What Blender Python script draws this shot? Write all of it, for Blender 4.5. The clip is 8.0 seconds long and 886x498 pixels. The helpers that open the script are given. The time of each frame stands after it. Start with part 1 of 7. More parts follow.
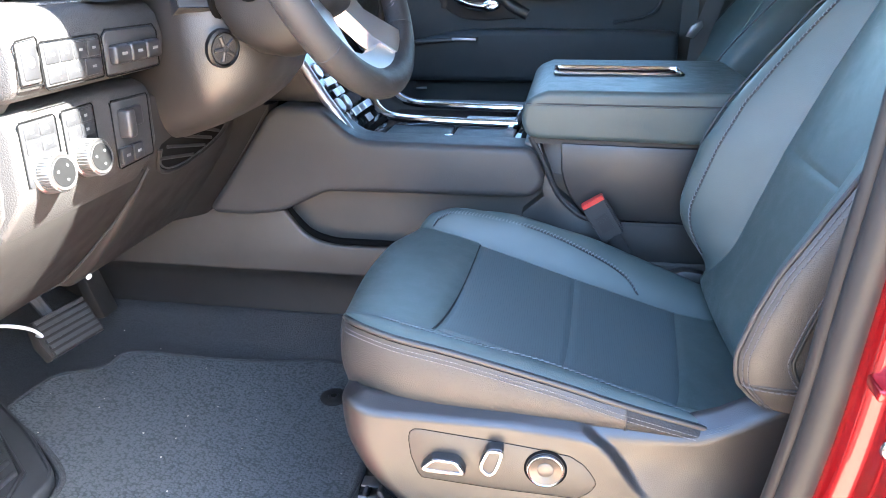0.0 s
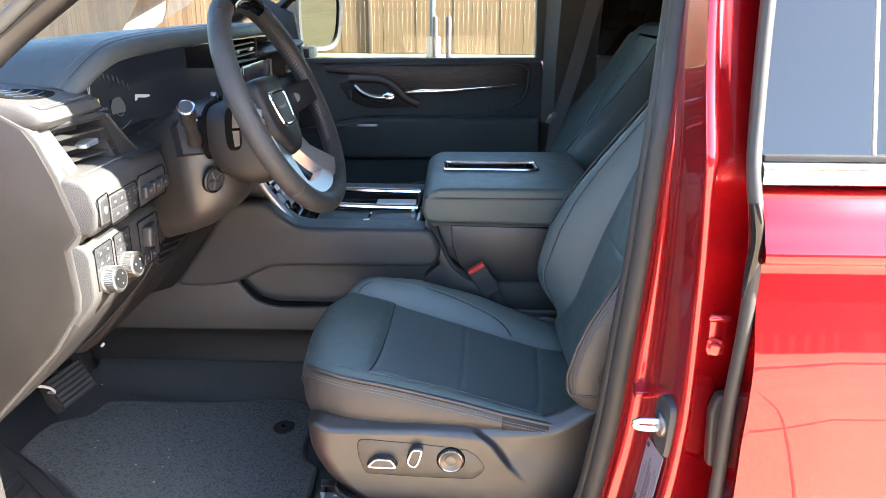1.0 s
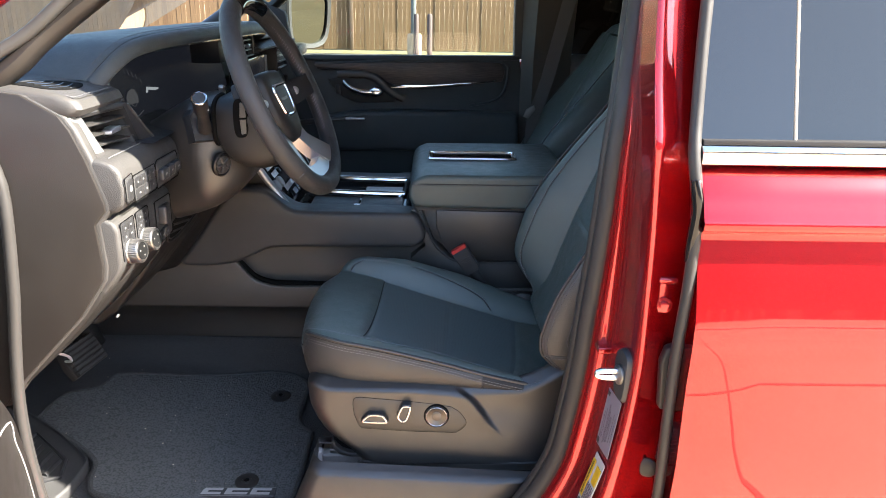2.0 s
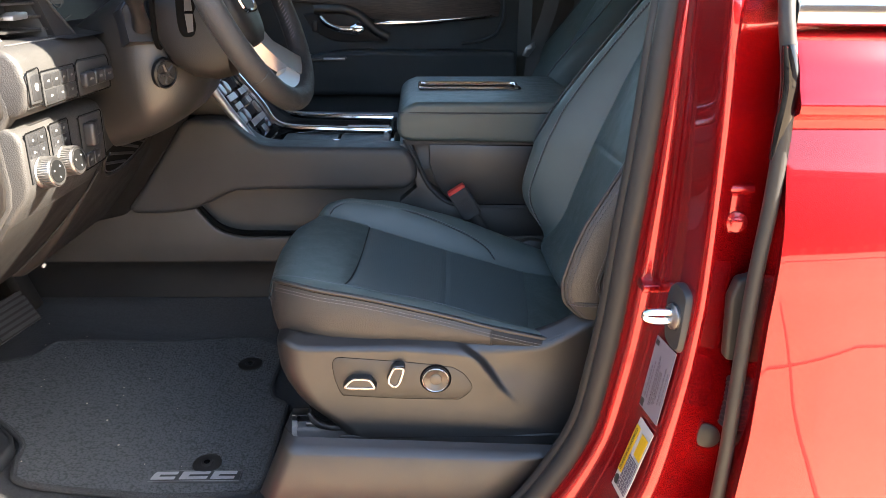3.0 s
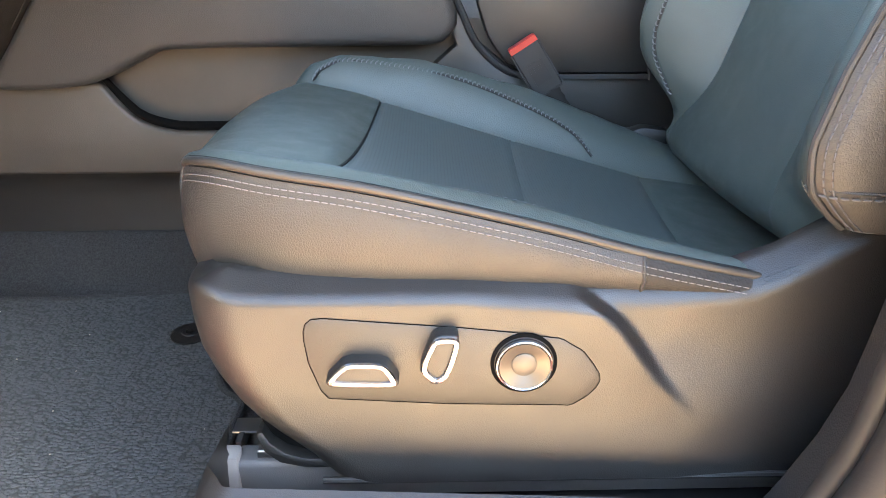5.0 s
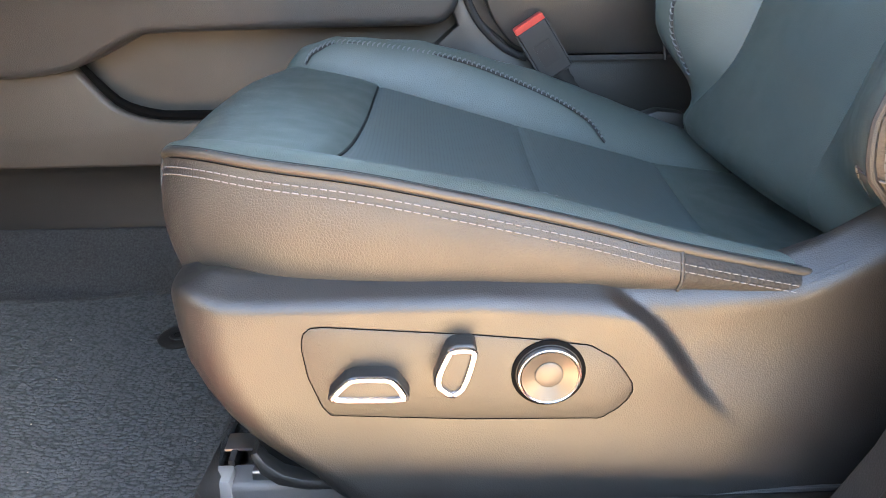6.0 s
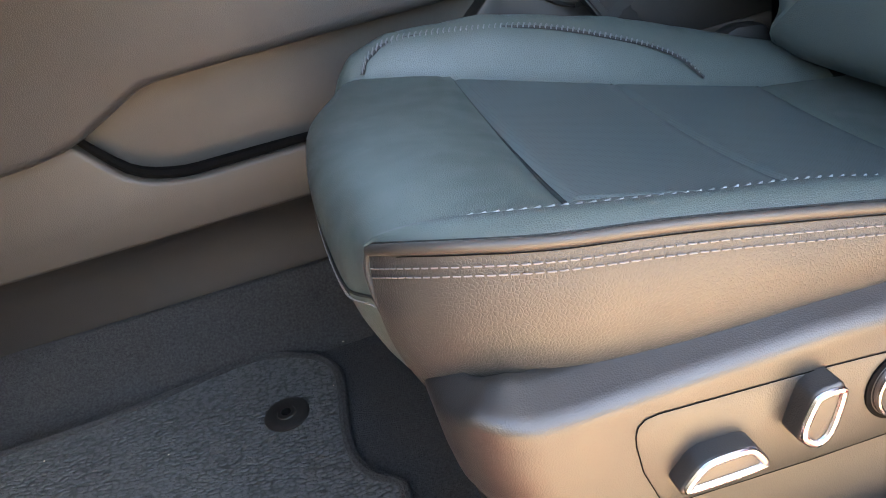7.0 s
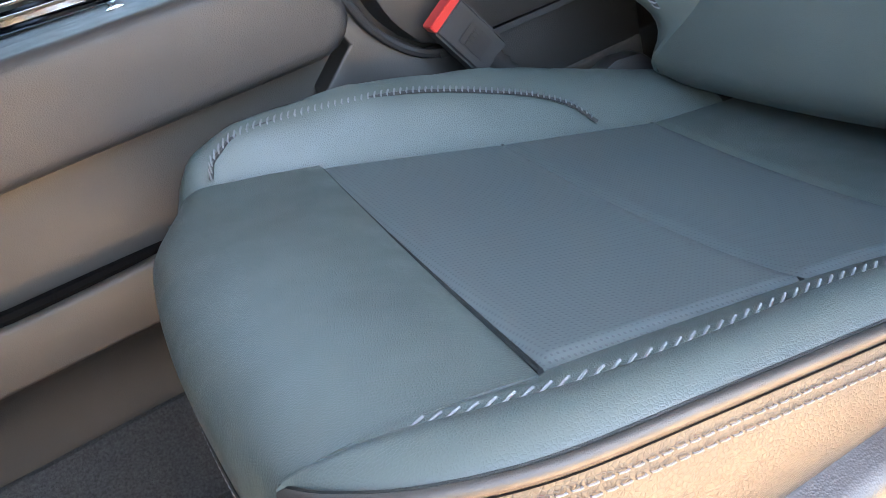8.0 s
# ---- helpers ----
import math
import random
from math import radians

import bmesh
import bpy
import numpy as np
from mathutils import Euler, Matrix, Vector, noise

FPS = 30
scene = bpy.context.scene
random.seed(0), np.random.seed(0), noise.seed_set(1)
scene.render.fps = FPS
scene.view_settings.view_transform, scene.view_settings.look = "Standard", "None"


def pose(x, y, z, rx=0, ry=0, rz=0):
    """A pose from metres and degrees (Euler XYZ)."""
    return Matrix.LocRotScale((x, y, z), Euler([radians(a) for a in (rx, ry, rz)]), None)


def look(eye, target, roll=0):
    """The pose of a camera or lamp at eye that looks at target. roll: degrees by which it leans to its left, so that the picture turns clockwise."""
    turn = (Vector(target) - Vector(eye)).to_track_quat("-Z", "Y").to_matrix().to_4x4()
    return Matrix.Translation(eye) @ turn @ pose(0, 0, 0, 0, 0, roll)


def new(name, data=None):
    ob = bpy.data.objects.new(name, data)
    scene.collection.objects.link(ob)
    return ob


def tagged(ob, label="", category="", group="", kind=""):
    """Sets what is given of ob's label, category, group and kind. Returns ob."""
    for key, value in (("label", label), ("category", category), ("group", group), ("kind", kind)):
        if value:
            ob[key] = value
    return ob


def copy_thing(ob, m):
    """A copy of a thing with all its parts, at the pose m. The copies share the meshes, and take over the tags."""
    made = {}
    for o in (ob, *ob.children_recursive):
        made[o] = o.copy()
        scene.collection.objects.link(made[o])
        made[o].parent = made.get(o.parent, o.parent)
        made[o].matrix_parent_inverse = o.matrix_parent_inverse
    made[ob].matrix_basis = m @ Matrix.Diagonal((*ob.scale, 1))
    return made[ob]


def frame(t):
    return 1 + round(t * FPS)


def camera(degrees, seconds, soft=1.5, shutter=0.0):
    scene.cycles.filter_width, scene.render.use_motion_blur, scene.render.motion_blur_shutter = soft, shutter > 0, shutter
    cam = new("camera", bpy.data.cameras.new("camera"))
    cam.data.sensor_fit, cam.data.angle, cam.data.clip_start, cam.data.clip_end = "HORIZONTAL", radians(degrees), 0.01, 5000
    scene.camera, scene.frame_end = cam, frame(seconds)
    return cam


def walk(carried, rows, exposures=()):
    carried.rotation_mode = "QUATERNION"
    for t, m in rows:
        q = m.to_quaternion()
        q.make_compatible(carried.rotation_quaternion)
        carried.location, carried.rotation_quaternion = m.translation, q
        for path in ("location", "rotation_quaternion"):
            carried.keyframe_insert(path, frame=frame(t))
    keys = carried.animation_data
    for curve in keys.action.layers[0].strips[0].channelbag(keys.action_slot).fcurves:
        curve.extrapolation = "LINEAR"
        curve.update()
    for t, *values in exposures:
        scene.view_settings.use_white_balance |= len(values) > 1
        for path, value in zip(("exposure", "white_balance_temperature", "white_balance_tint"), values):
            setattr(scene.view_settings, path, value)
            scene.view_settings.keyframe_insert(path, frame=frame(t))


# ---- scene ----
cam = camera(60.8, 8.0, soft=0.8)
PATH = [
    (0, (0.008, -0.005, 1.452), (-0.292, 1.841, 0.743), -0.2),
    (0.5, (-0.008, -0.188, 1.581), (-0.114, 1.696, 0.919), -0.1),
    (1, (0.003, -0.367, 1.645), (-0.017, 1.532, 1.018), 0.5),
    (1.2, (0.002, -0.428, 1.654), (0.005, 1.474, 1.034), 0.8),
    (2.3, (-0.007, -0.514, 1.656), (0.030, 1.379, 1.014), 1.0),
    (2.5, (-0.006, -0.476, 1.63), (0.038, 1.415, 0.981), 1.0),
    (3, (-0.019, -0.297, 1.496), (0.049, 1.584, 0.819), 0.6),
    (3.5, (-0.027, -0.138, 1.356), (0.042, 1.733, 0.654), -0.2),
    (4, (-0.039, 0.022, 1.268), (0.021, 1.893, 0.562), -0.1),
    (4.5, (-0.051, 0.147, 1.228), (-0.018, 2.01, 0.503), -0.1),
    (4.7, (-0.055, 0.185, 1.221), (-0.022, 2.043, 0.482), -0.2),
    (5.8, (-0.058, 0.281, 1.194), (-0.016, 2.126, 0.424), -0.1),
    (6, (-0.068, 0.283, 1.195), (-0.014, 2.124, 0.415), -0.8),
    (6.5, (-0.16, 0.318, 1.212), (-0.03, 2.107, 0.327), -6.4),
    (7, (-0.248, 0.424, 1.238), (-0.003, 2.168, 0.29), -13.5),
    (7.5, (-0.275, 0.519, 1.258), (0.107, 2.206, 0.253), -17.3),
    (8, (-0.23, 0.557, 1.253), (0.365, 2.186, 0.258), -17.3),
]
EXPOSURES = [(0.0, 4.97, 5650, 8), (0.5, 4.66, 5800, 8), (1.0, 4.03, 6000, 8), (2.5, 3.3, 6350, 10), (3.5, 4.1, 6800, 8), (4.5, 4.78, 7050, 7), (6.0, 4.85, 7000, 7), (6.5, 4.95, 7050, 8), (7.0, 4.7, 7100, 9), (8.0, 5.2, 7150, 10)]
walk(cam, [(t, look(eye, target, roll)) for t, eye, target, roll in PATH], EXPOSURES)

# ---- light ----
SUN_FROM = Vector((1.2, -0.28, 1.0)).normalized()
SUN_EL = math.asin(SUN_FROM.z)
SUN_AZ = math.atan2(SUN_FROM.x, SUN_FROM.y)
world = bpy.data.worlds.new("sky")
scene.world = world
world.use_nodes = True
_wn = world.node_tree.nodes
_sky = _wn.new("ShaderNodeTexSky")
_sky.sky_type, _sky.sun_disc = "NISHITA", False
_sky.dust_density, _sky.ozone_density = 1.2, 0.8
_sky.sun_elevation, _sky.sun_rotation = SUN_EL, SUN_AZ
_wn["Background"].inputs["Strength"].default_value = 0.086
world.node_tree.links.new(_sky.outputs[0], _wn["Background"].inputs["Color"])
sun = new("sun", bpy.data.lights.new("sun", "SUN"))
sun.data.energy, sun.data.angle, sun.data.color = 5.0, radians(0.53), (1.0, 0.90, 0.76)
sun.matrix_world = look(SUN_FROM * 20, (0, 0, 0))


# ---- materials ----
class Mat:
    """A Principled material with noise helpers."""

    def __init__(self, name, color, rough=0.5, metal=0.0, **more):
        self.m = bpy.data.materials.new(name)
        self.m.use_nodes = True
        self.t = self.m.node_tree
        self.b = self.t.nodes["Principled BSDF"]
        self.b.inputs["Base Color"].default_value = (*color, 1)
        self.b.inputs["Roughness"].default_value = rough
        self.b.inputs["Metallic"].default_value = metal
        for k, v in more.items():
            self.b.inputs[k.replace("_", " ")].default_value = v
        self.height = None
        self.co = self.t.nodes.new("ShaderNodeTexCoord").outputs["Object"]

    def node(self, kind, **inputs):
        n = self.t.nodes.new(kind)
        for k, v in inputs.items():
            n.inputs[k.replace("_", " ")].default_value = v
        return n

    def link(self, a, b):
        self.t.links.new(a, b)

    def noise(self, scale, detail=3.0, rough=0.55, stretch=(1, 1, 1)):
        mp = self.node("ShaderNodeMapping", Scale=stretch)
        self.link(self.co, mp.inputs[0])
        n = self.node("ShaderNodeTexNoise", Scale=scale, Detail=detail, Roughness=rough)
        self.link(mp.outputs[0], n.inputs["Vector"])
        return n.outputs["Fac"]

    def cells(self, scale, feature="F1", stretch=(1, 1, 1), rnd=1.0):
        mp = self.node("ShaderNodeMapping", Scale=stretch)
        self.link(self.co, mp.inputs[0])
        n = self.node("ShaderNodeTexVoronoi", Scale=scale, Randomness=rnd)
        n.feature = feature
        self.link(mp.outputs[0], n.inputs["Vector"])
        return n.outputs["Distance"]

    def ramp(self, fac, stops):
        r = self.node("ShaderNodeValToRGB")
        els = r.color_ramp.elements
        while len(els) < len(stops):
            els.new(0.5)
        for e, (p, c) in zip(els, stops):
            e.position = p
            e.color = (*c, 1) if isinstance(c, tuple) else (c, c, c, 1)
        self.link(fac, r.inputs[0])
        return r.outputs[0]

    def color(self, fac, stops):
        self.link(self.ramp(fac, stops), self.b.inputs["Base Color"])
        return self

    def rough(self, fac, lo, hi):
        self.link(self.ramp(fac, [(0.3, lo), (0.7, hi)]), self.b.inputs["Roughness"])
        return self

    def bump(self, fac, strength, distance):
        n = self.node("ShaderNodeBump", Strength=strength, Distance=distance)
        self.link(fac, n.inputs["Height"])
        if self.height:
            self.link(self.height, n.inputs["Normal"])
        self.height = n.outputs[0]
        self.link(self.height, self.b.inputs["Normal"])
        return self


def pebbles(m, scale, wander=0.10, groove=0.22):
    """Height of pebbled grain: flat irregular cells with narrow grooves between them."""
    nz = m.node("ShaderNodeTexNoise", Scale=scale * 0.30, Detail=2.0)
    m.link(m.co, nz.inputs["Vector"])
    mul = m.node("ShaderNodeVectorMath")
    mul.operation = "MULTIPLY_ADD"
    m.link(nz.outputs["Color"], mul.inputs[0])
    mul.inputs[1].default_value = (wander * 8.0 / scale,) * 3
    m.link(m.co, mul.inputs[2])
    v = m.node("ShaderNodeTexVoronoi", Scale=scale)
    v.feature = "DISTANCE_TO_EDGE"
    m.link(mul.outputs[0], v.inputs["Vector"])
    return m.ramp(v.outputs["Distance"], [(0.0, 0.0), (groove, 0.8), (groove * 2.6, 1.0)])


def leather(name, base, rough=0.42, grain=620.0, depth=0.0003, tone=(1.0, 1.0, 1.0), wrinkle=0.0, gloss=0.5):
    m = Mat(name, (base, base, base), rough, 0.0, Specular_IOR_Level=gloss)
    a = m.noise(9, 4)
    r, g, b = tone
    m.color(a, [(0.3, (base * 0.90 * r, base * 0.91 * g, base * 0.93 * b)), (0.7, (base * 1.10 * r, base * 1.10 * g, base * 1.10 * b))])
    m.rough(m.noise(40, 3), rough - 0.05, rough + 0.08)
    m.bump(pebbles(m, grain), 0.55, depth)
    m.bump(m.noise(26, 3), 0.05, 0.004)
    if wrinkle:
        m.bump(m.noise(70, 5, 0.62, (0.45, 1, 1)), wrinkle, 0.004)
    return m.m


def plastic(name, col, rough=0.5, grain=900.0, depth=0.0003, gloss=0.5):
    m = Mat(name, col, rough, 0.0, Specular_IOR_Level=gloss)
    m.color(m.noise(7, 5), [(0.3, tuple(c * 0.88 for c in col)), (0.7, tuple(c * 1.12 for c in col))])
    m.rough(m.noise(25, 4), rough - 0.05, rough + 0.07)
    m.bump(m.cells(grain), 0.3, depth)
    return m.m


# black leather; its pale teal tone is sky light put into the colour
M_LEATHER = leather("black_leather_sky_tint", 0.098, 0.38, 620, 0.00022, (0.84, 1.06, 0.97), gloss=0.62)
# same leather for the sides, darkened, with warm ground bounce in its tone
M_LEATHER_SIDE = leather("side_leather_bounce_tint", 0.042, 0.40, 500, 0.00030, (1.10, 1.0, 0.88), 0.14)
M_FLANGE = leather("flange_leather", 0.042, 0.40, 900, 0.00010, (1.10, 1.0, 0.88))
M_SOFT = leather("soft_dash_leather", 0.031, 0.58, 360, 0.0004, (1.06, 1.0, 0.93))
M_SEAM = leather("seam_leather", 0.013, 0.55, 900, 0.0003, (0.8, 1.04, 1.0))
M_KNEE_PAD = leather("console_pad_leather", 0.046, 0.45, 520, 0.0002, (1.03, 1.0, 0.96))
# slight teal of this pad is windshield sky light put into the tone
M_PAD = leather("soft_pad", 0.052, 0.45, 520, 0.0006, (0.90, 1.02, 1.05))


def perforated():
    m = Mat("perforated_leather", (0.03, 0.03, 0.03), 0.44)
    mp = m.node("ShaderNodeMapping", Scale=(1, 1, 0.0))
    m.link(m.co, mp.inputs[0])
    v = m.node("ShaderNodeTexVoronoi", Scale=330.0, Randomness=0.0)
    m.link(mp.outputs[0], v.inputs["Vector"])
    dots = m.ramp(v.outputs["Distance"], [(0.13, 0.25), (0.28, 1.0)])
    mix = m.node("ShaderNodeMix")
    mix.data_type = "RGBA"
    # both colours carry the same teal sky light as the plain leather
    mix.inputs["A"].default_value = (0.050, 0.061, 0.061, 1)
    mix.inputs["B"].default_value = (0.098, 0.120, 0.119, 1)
    m.link(dots, mix.inputs["Factor"])
    m.link(mix.outputs["Result"], m.b.inputs["Base Color"])
    m.bump(dots, 0.25, 0.0005)
    m.bump(m.noise(26, 3), 0.05, 0.004)
    return m.m


M_PERF = perforated()
# brown tint of trim and console plastics is warm ground bounce in the colour
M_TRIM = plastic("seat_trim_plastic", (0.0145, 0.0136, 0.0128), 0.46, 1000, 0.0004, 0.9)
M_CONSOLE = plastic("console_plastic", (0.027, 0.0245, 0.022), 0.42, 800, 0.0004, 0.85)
# lightened copy of the console plastic: light put into the colour
M_CONSOLE_LIT = plastic("console_plastic_lit", (0.066, 0.058, 0.049), 0.50, 800, 0.0004, 0.6)
# darkened copy; paints the shade under the console's overhang
M_CONSOLE_SHADE = plastic("console_plastic_shade", (0.023, 0.021, 0.019), 0.50, 800, 0.0004, 0.4)
M_KNEE = plastic("knee_panel_plastic", (0.017, 0.0155, 0.014), 0.50, 600, 0.0004, 0.35)
M_DASH = plastic("dash_plastic", (0.029, 0.0275, 0.0265), 0.46, 600, 0.0008, 0.75)
M_DARK = plastic("dark_plastic", (0.030, 0.030, 0.030), 0.55, 900)
M_BUTTON = plastic("button_plastic", (0.020, 0.020, 0.021), 0.42, 2000, 0.0001)
M_KNOB = Mat("satin_knob", (0.15, 0.135, 0.115), 0.36, 0.7).m
M_KNOB_CENTER = Mat("satin_knob_center", (0.13, 0.115, 0.095), 0.42, 0.4).m
M_GAP = Mat("gap_black", (0.004, 0.004, 0.004), 0.95, 0.0, Specular_IOR_Level=0.1).m
# colour darkened below the dash plastic to look out of the sun
M_CAP = plastic("end_cap_plastic", (0.014, 0.012, 0.0108), 0.42, 900, 0.0003, 0.35)
M_GLOSS = Mat("piano_black", (0.006, 0.006, 0.007), 0.06).m
M_FACE = Mat("knob_face_black", (0.007, 0.007, 0.007), 0.38).m
M_CHROME = Mat("chrome", (0.78, 0.79, 0.80), 0.12, 1.0).m
M_RIM = Mat("satin_rim", (0.42, 0.42, 0.43), 0.26, 1.0).m
M_BADGE = Mat("badge_silver", (0.34, 0.33, 0.325), 0.45, 0.1).m
M_SATIN = Mat("satin_silver", (0.58, 0.58, 0.59), 0.36, 0.9).m
M_STEEL = Mat("rail_steel", (0.33, 0.32, 0.31), 0.38, 1.0).m
M_THREAD = Mat("grey_thread", (0.17, 0.165, 0.165), 0.8).m
M_ROPE = Mat("rope_thread", (0.20, 0.215, 0.22), 0.7).m
M_THREAD_DARK = Mat("dark_thread", (0.115, 0.115, 0.12), 0.8).m
M_PIPING = leather("piping_leather", 0.036, 0.38, 900, 0.0003)
M_RED_PLASTIC = Mat("red_plastic", (0.62, 0.035, 0.03), 0.35).m
M_WHITE = Mat("white_print", (0.62, 0.62, 0.62), 0.5).m
M_ICON = Mat("icon_print", (0.17, 0.17, 0.165), 0.5).m
M_WHEEL = leather("wheel_leather", 0.026, 0.50, 700, 0.0004, (1.0, 1.0, 1.02))
M_GREYPRINT = Mat("grey_print", (0.13, 0.11, 0.13), 0.6).m
M_BLACKPRINT = Mat("black_print", (0.02, 0.02, 0.02), 0.6).m
M_YELLOW = Mat("yellow_print", (0.58, 0.36, 0.012), 0.5).m
M_LABEL = Mat("label_paper", (0.175, 0.155, 0.185), 0.55).m
M_LABEL_WHITE = Mat("white_label_paper", (0.42, 0.40, 0.39), 0.55).m


def rubber():
    m = Mat("seal_rubber", (0.030, 0.0285, 0.027), 0.50)
    m.rough(m.noise(30, 3), 0.40, 0.58)
    m.bump(m.noise(350, 2), 0.15, 0.0006)
    m.b.inputs["Specular IOR Level"].default_value = 0.3
    return m.m


M_RUBBER = rubber()


def paint():
    m = Mat("red_paint", (0.40, 0.004, 0.008), 0.26, 0.65, Coat_Weight=1.0, Coat_Roughness=0.02)
    m.color(m.noise(2400, 1), [(0.35, (0.34, 0.003, 0.006)), (0.65, (0.41, 0.005, 0.009))])
    return m.m


M_PAINT = paint()


def carpet():
    m = Mat("carpet", (0.022, 0.022, 0.023), 0.95)
    m.color(m.noise(420, 3), [(0.3, 0.022), (0.7, 0.058)])
    m.bump(m.noise(700, 3), 0.9, 0.003)
    return m.m


def mat_carpet():
    m = Mat("mat_carpet", (0.04, 0.04, 0.042), 0.9)
    # close-set tufts with dark gaps, in slightly wandering rows
    nz = m.node("ShaderNodeTexNoise", Scale=70.0, Detail=2.0)
    m.link(m.co, nz.inputs["Vector"])
    warp = m.node("ShaderNodeVectorMath")
    warp.operation = "MULTIPLY_ADD"
    m.link(nz.outputs["Color"], warp.inputs[0])
    warp.inputs[1].default_value = (0.004, 0.004, 0.0)
    m.link(m.co, warp.inputs[2])
    mp = m.node("ShaderNodeMapping", Scale=(190, 260, 0))
    m.link(warp.outputs[0], mp.inputs[0])
    v = m.node("ShaderNodeTexVoronoi", Scale=1.0, Randomness=0.75)
    m.link(mp.outputs[0], v.inputs["Vector"])
    tuft = m.ramp(v.outputs["Distance"], [(0.36, 1.0), (0.78, 0.0)])
    shade = m.node("ShaderNodeMath")
    shade.operation = "MULTIPLY_ADD"
    m.link(m.noise(900, 3, 0.7), shade.inputs[0])
    shade.inputs[1].default_value = 0.5
    m.link(tuft, shade.inputs[2])
    m.color(shade.outputs[0], [(0.20, (0.040, 0.042, 0.042)), (0.62, (0.058, 0.061, 0.061)), (1.0, (0.080, 0.083, 0.083))])
    m.bump(tuft, 0.6, 0.0026)
    m.bump(m.noise(900, 2), 0.4, 0.001)
    return m.m


M_CARPET, M_MAT = carpet(), mat_carpet()


def door_wood():
    m = Mat("dark_open_pore_wood", (0.03, 0.025, 0.022), 0.42)
    n = m.noise(30, 5, 0.6, (1, 1, 14))
    m.color(n, [(0.3, (0.022, 0.017, 0.016)), (0.7, (0.085, 0.066, 0.060))])
    m.bump(n, 0.3, 0.001)
    return m.m


M_WOOD = door_wood()
M_WOVEN = plastic("woven_side_cloth", (0.022, 0.021, 0.020), 0.7, 420, 0.0016)
M_HEADLINER = Mat("headliner_cloth", (0.17, 0.165, 0.155), 0.95).m


def pane(name, tint):
    """A thin sheet of glass: see-through, glossier at a slant."""
    m = Mat(name, (1, 1, 1), 0.0)
    see = m.node("ShaderNodeBsdfTransparent", Color=(*tint, 1))
    gl = m.node("ShaderNodeBsdfGlossy", Color=(1, 1, 1, 1), Roughness=0.0)
    fr = m.node("ShaderNodeFresnel", IOR=1.33)
    mix = m.node("ShaderNodeMixShader")
    m.link(fr.outputs[0], mix.inputs[0])
    m.link(see.outputs[0], mix.inputs[1])
    m.link(gl.outputs[0], mix.inputs[2])
    m.link(mix.outputs[0], m.t.nodes["Material Output"].inputs["Surface"])
    return m.m


M_PANE = pane("windshield_glass", (0.58, 0.63, 0.62))
M_SIDE_PANE = pane("side_glass", (0.80, 0.84, 0.82))
M_REAR_PANE = pane("privacy_glass", (0.05, 0.05, 0.052))
M_TINT = Mat("tinted_glass", (0.012, 0.014, 0.016), 0.03, 0.0, IOR=1.5).m
M_APPLIQUE = Mat("gloss_black_applique", (0.010, 0.011, 0.012), 0.09, 0.0, IOR=1.6).m


def concrete(name, tone=(1.0, 1.0, 1.0), level=1.0):
    m = Mat(name, (0.42, 0.39, 0.34), 0.9)
    stops = [(0.28, (0.33, 0.243, 0.151)), (0.5, (0.42, 0.312, 0.20)), (0.72, (0.48, 0.36, 0.235))]
    m.color(m.noise(0.6, 8, 0.6), [(p, tuple(c * t * level for c, t in zip(col, tone))) for p, col in stops])
    m.bump(m.noise(60, 4), 0.3, 0.01)
    return m.m


def fence_wood():
    m = Mat("cedar_boards", (0.34, 0.21, 0.10), 0.85)
    info = m.node("ShaderNodeNewGeometry").outputs["Random Per Island"]
    n = m.noise(2.5, 6, 0.6, (6, 6, 0.5))
    add = m.node("ShaderNodeMath")
    add.operation = "MULTIPLY_ADD"
    m.link(info, add.inputs[0])
    add.inputs[1].default_value = 0.5
    m.link(n, add.inputs[2])
    m.color(add.outputs[0], [(0.35, (0.062, 0.032, 0.013)), (0.65, (0.095, 0.053, 0.022)), (1.0, (0.130, 0.078, 0.035))])
    m.bump(n, 0.4, 0.01)
    return m.m


M_CONCRETE, M_FENCE = concrete("concrete"), fence_wood()


def grass_mat():
    m = Mat("dry_grass", (0.25, 0.22, 0.10), 0.95)
    m.color(m.noise(3, 8, 0.7), [(0.35, (0.10, 0.088, 0.034)), (0.6, (0.165, 0.145, 0.065)), (0.8, (0.21, 0.18, 0.095))])
    return m.m


M_GRASS = grass_mat()


def screen_mat(name, col, power):
    m = Mat(name, (0.004, 0.004, 0.005), 0.22, 0.0, IOR=1.06)
    m.b.inputs["Emission Color"].default_value = (*col, 1)
    m.b.inputs["Emission Strength"].default_value = power
    return m.m


# faint backlight glow, raised to lift the blacks as haze does
M_SCREEN = screen_mat("screen_dim_glow", (0.02, 0.022, 0.03), 0.05)
M_UI = screen_mat("screen_lines", (0.5, 0.5, 0.5), 0.013)
M_UI_YELLOW = screen_mat("screen_mark", (0.8, 0.6, 0.1), 0.15)
M_UI_WHITE = screen_mat("screen_badge", (0.8, 0.85, 0.85), 0.04)


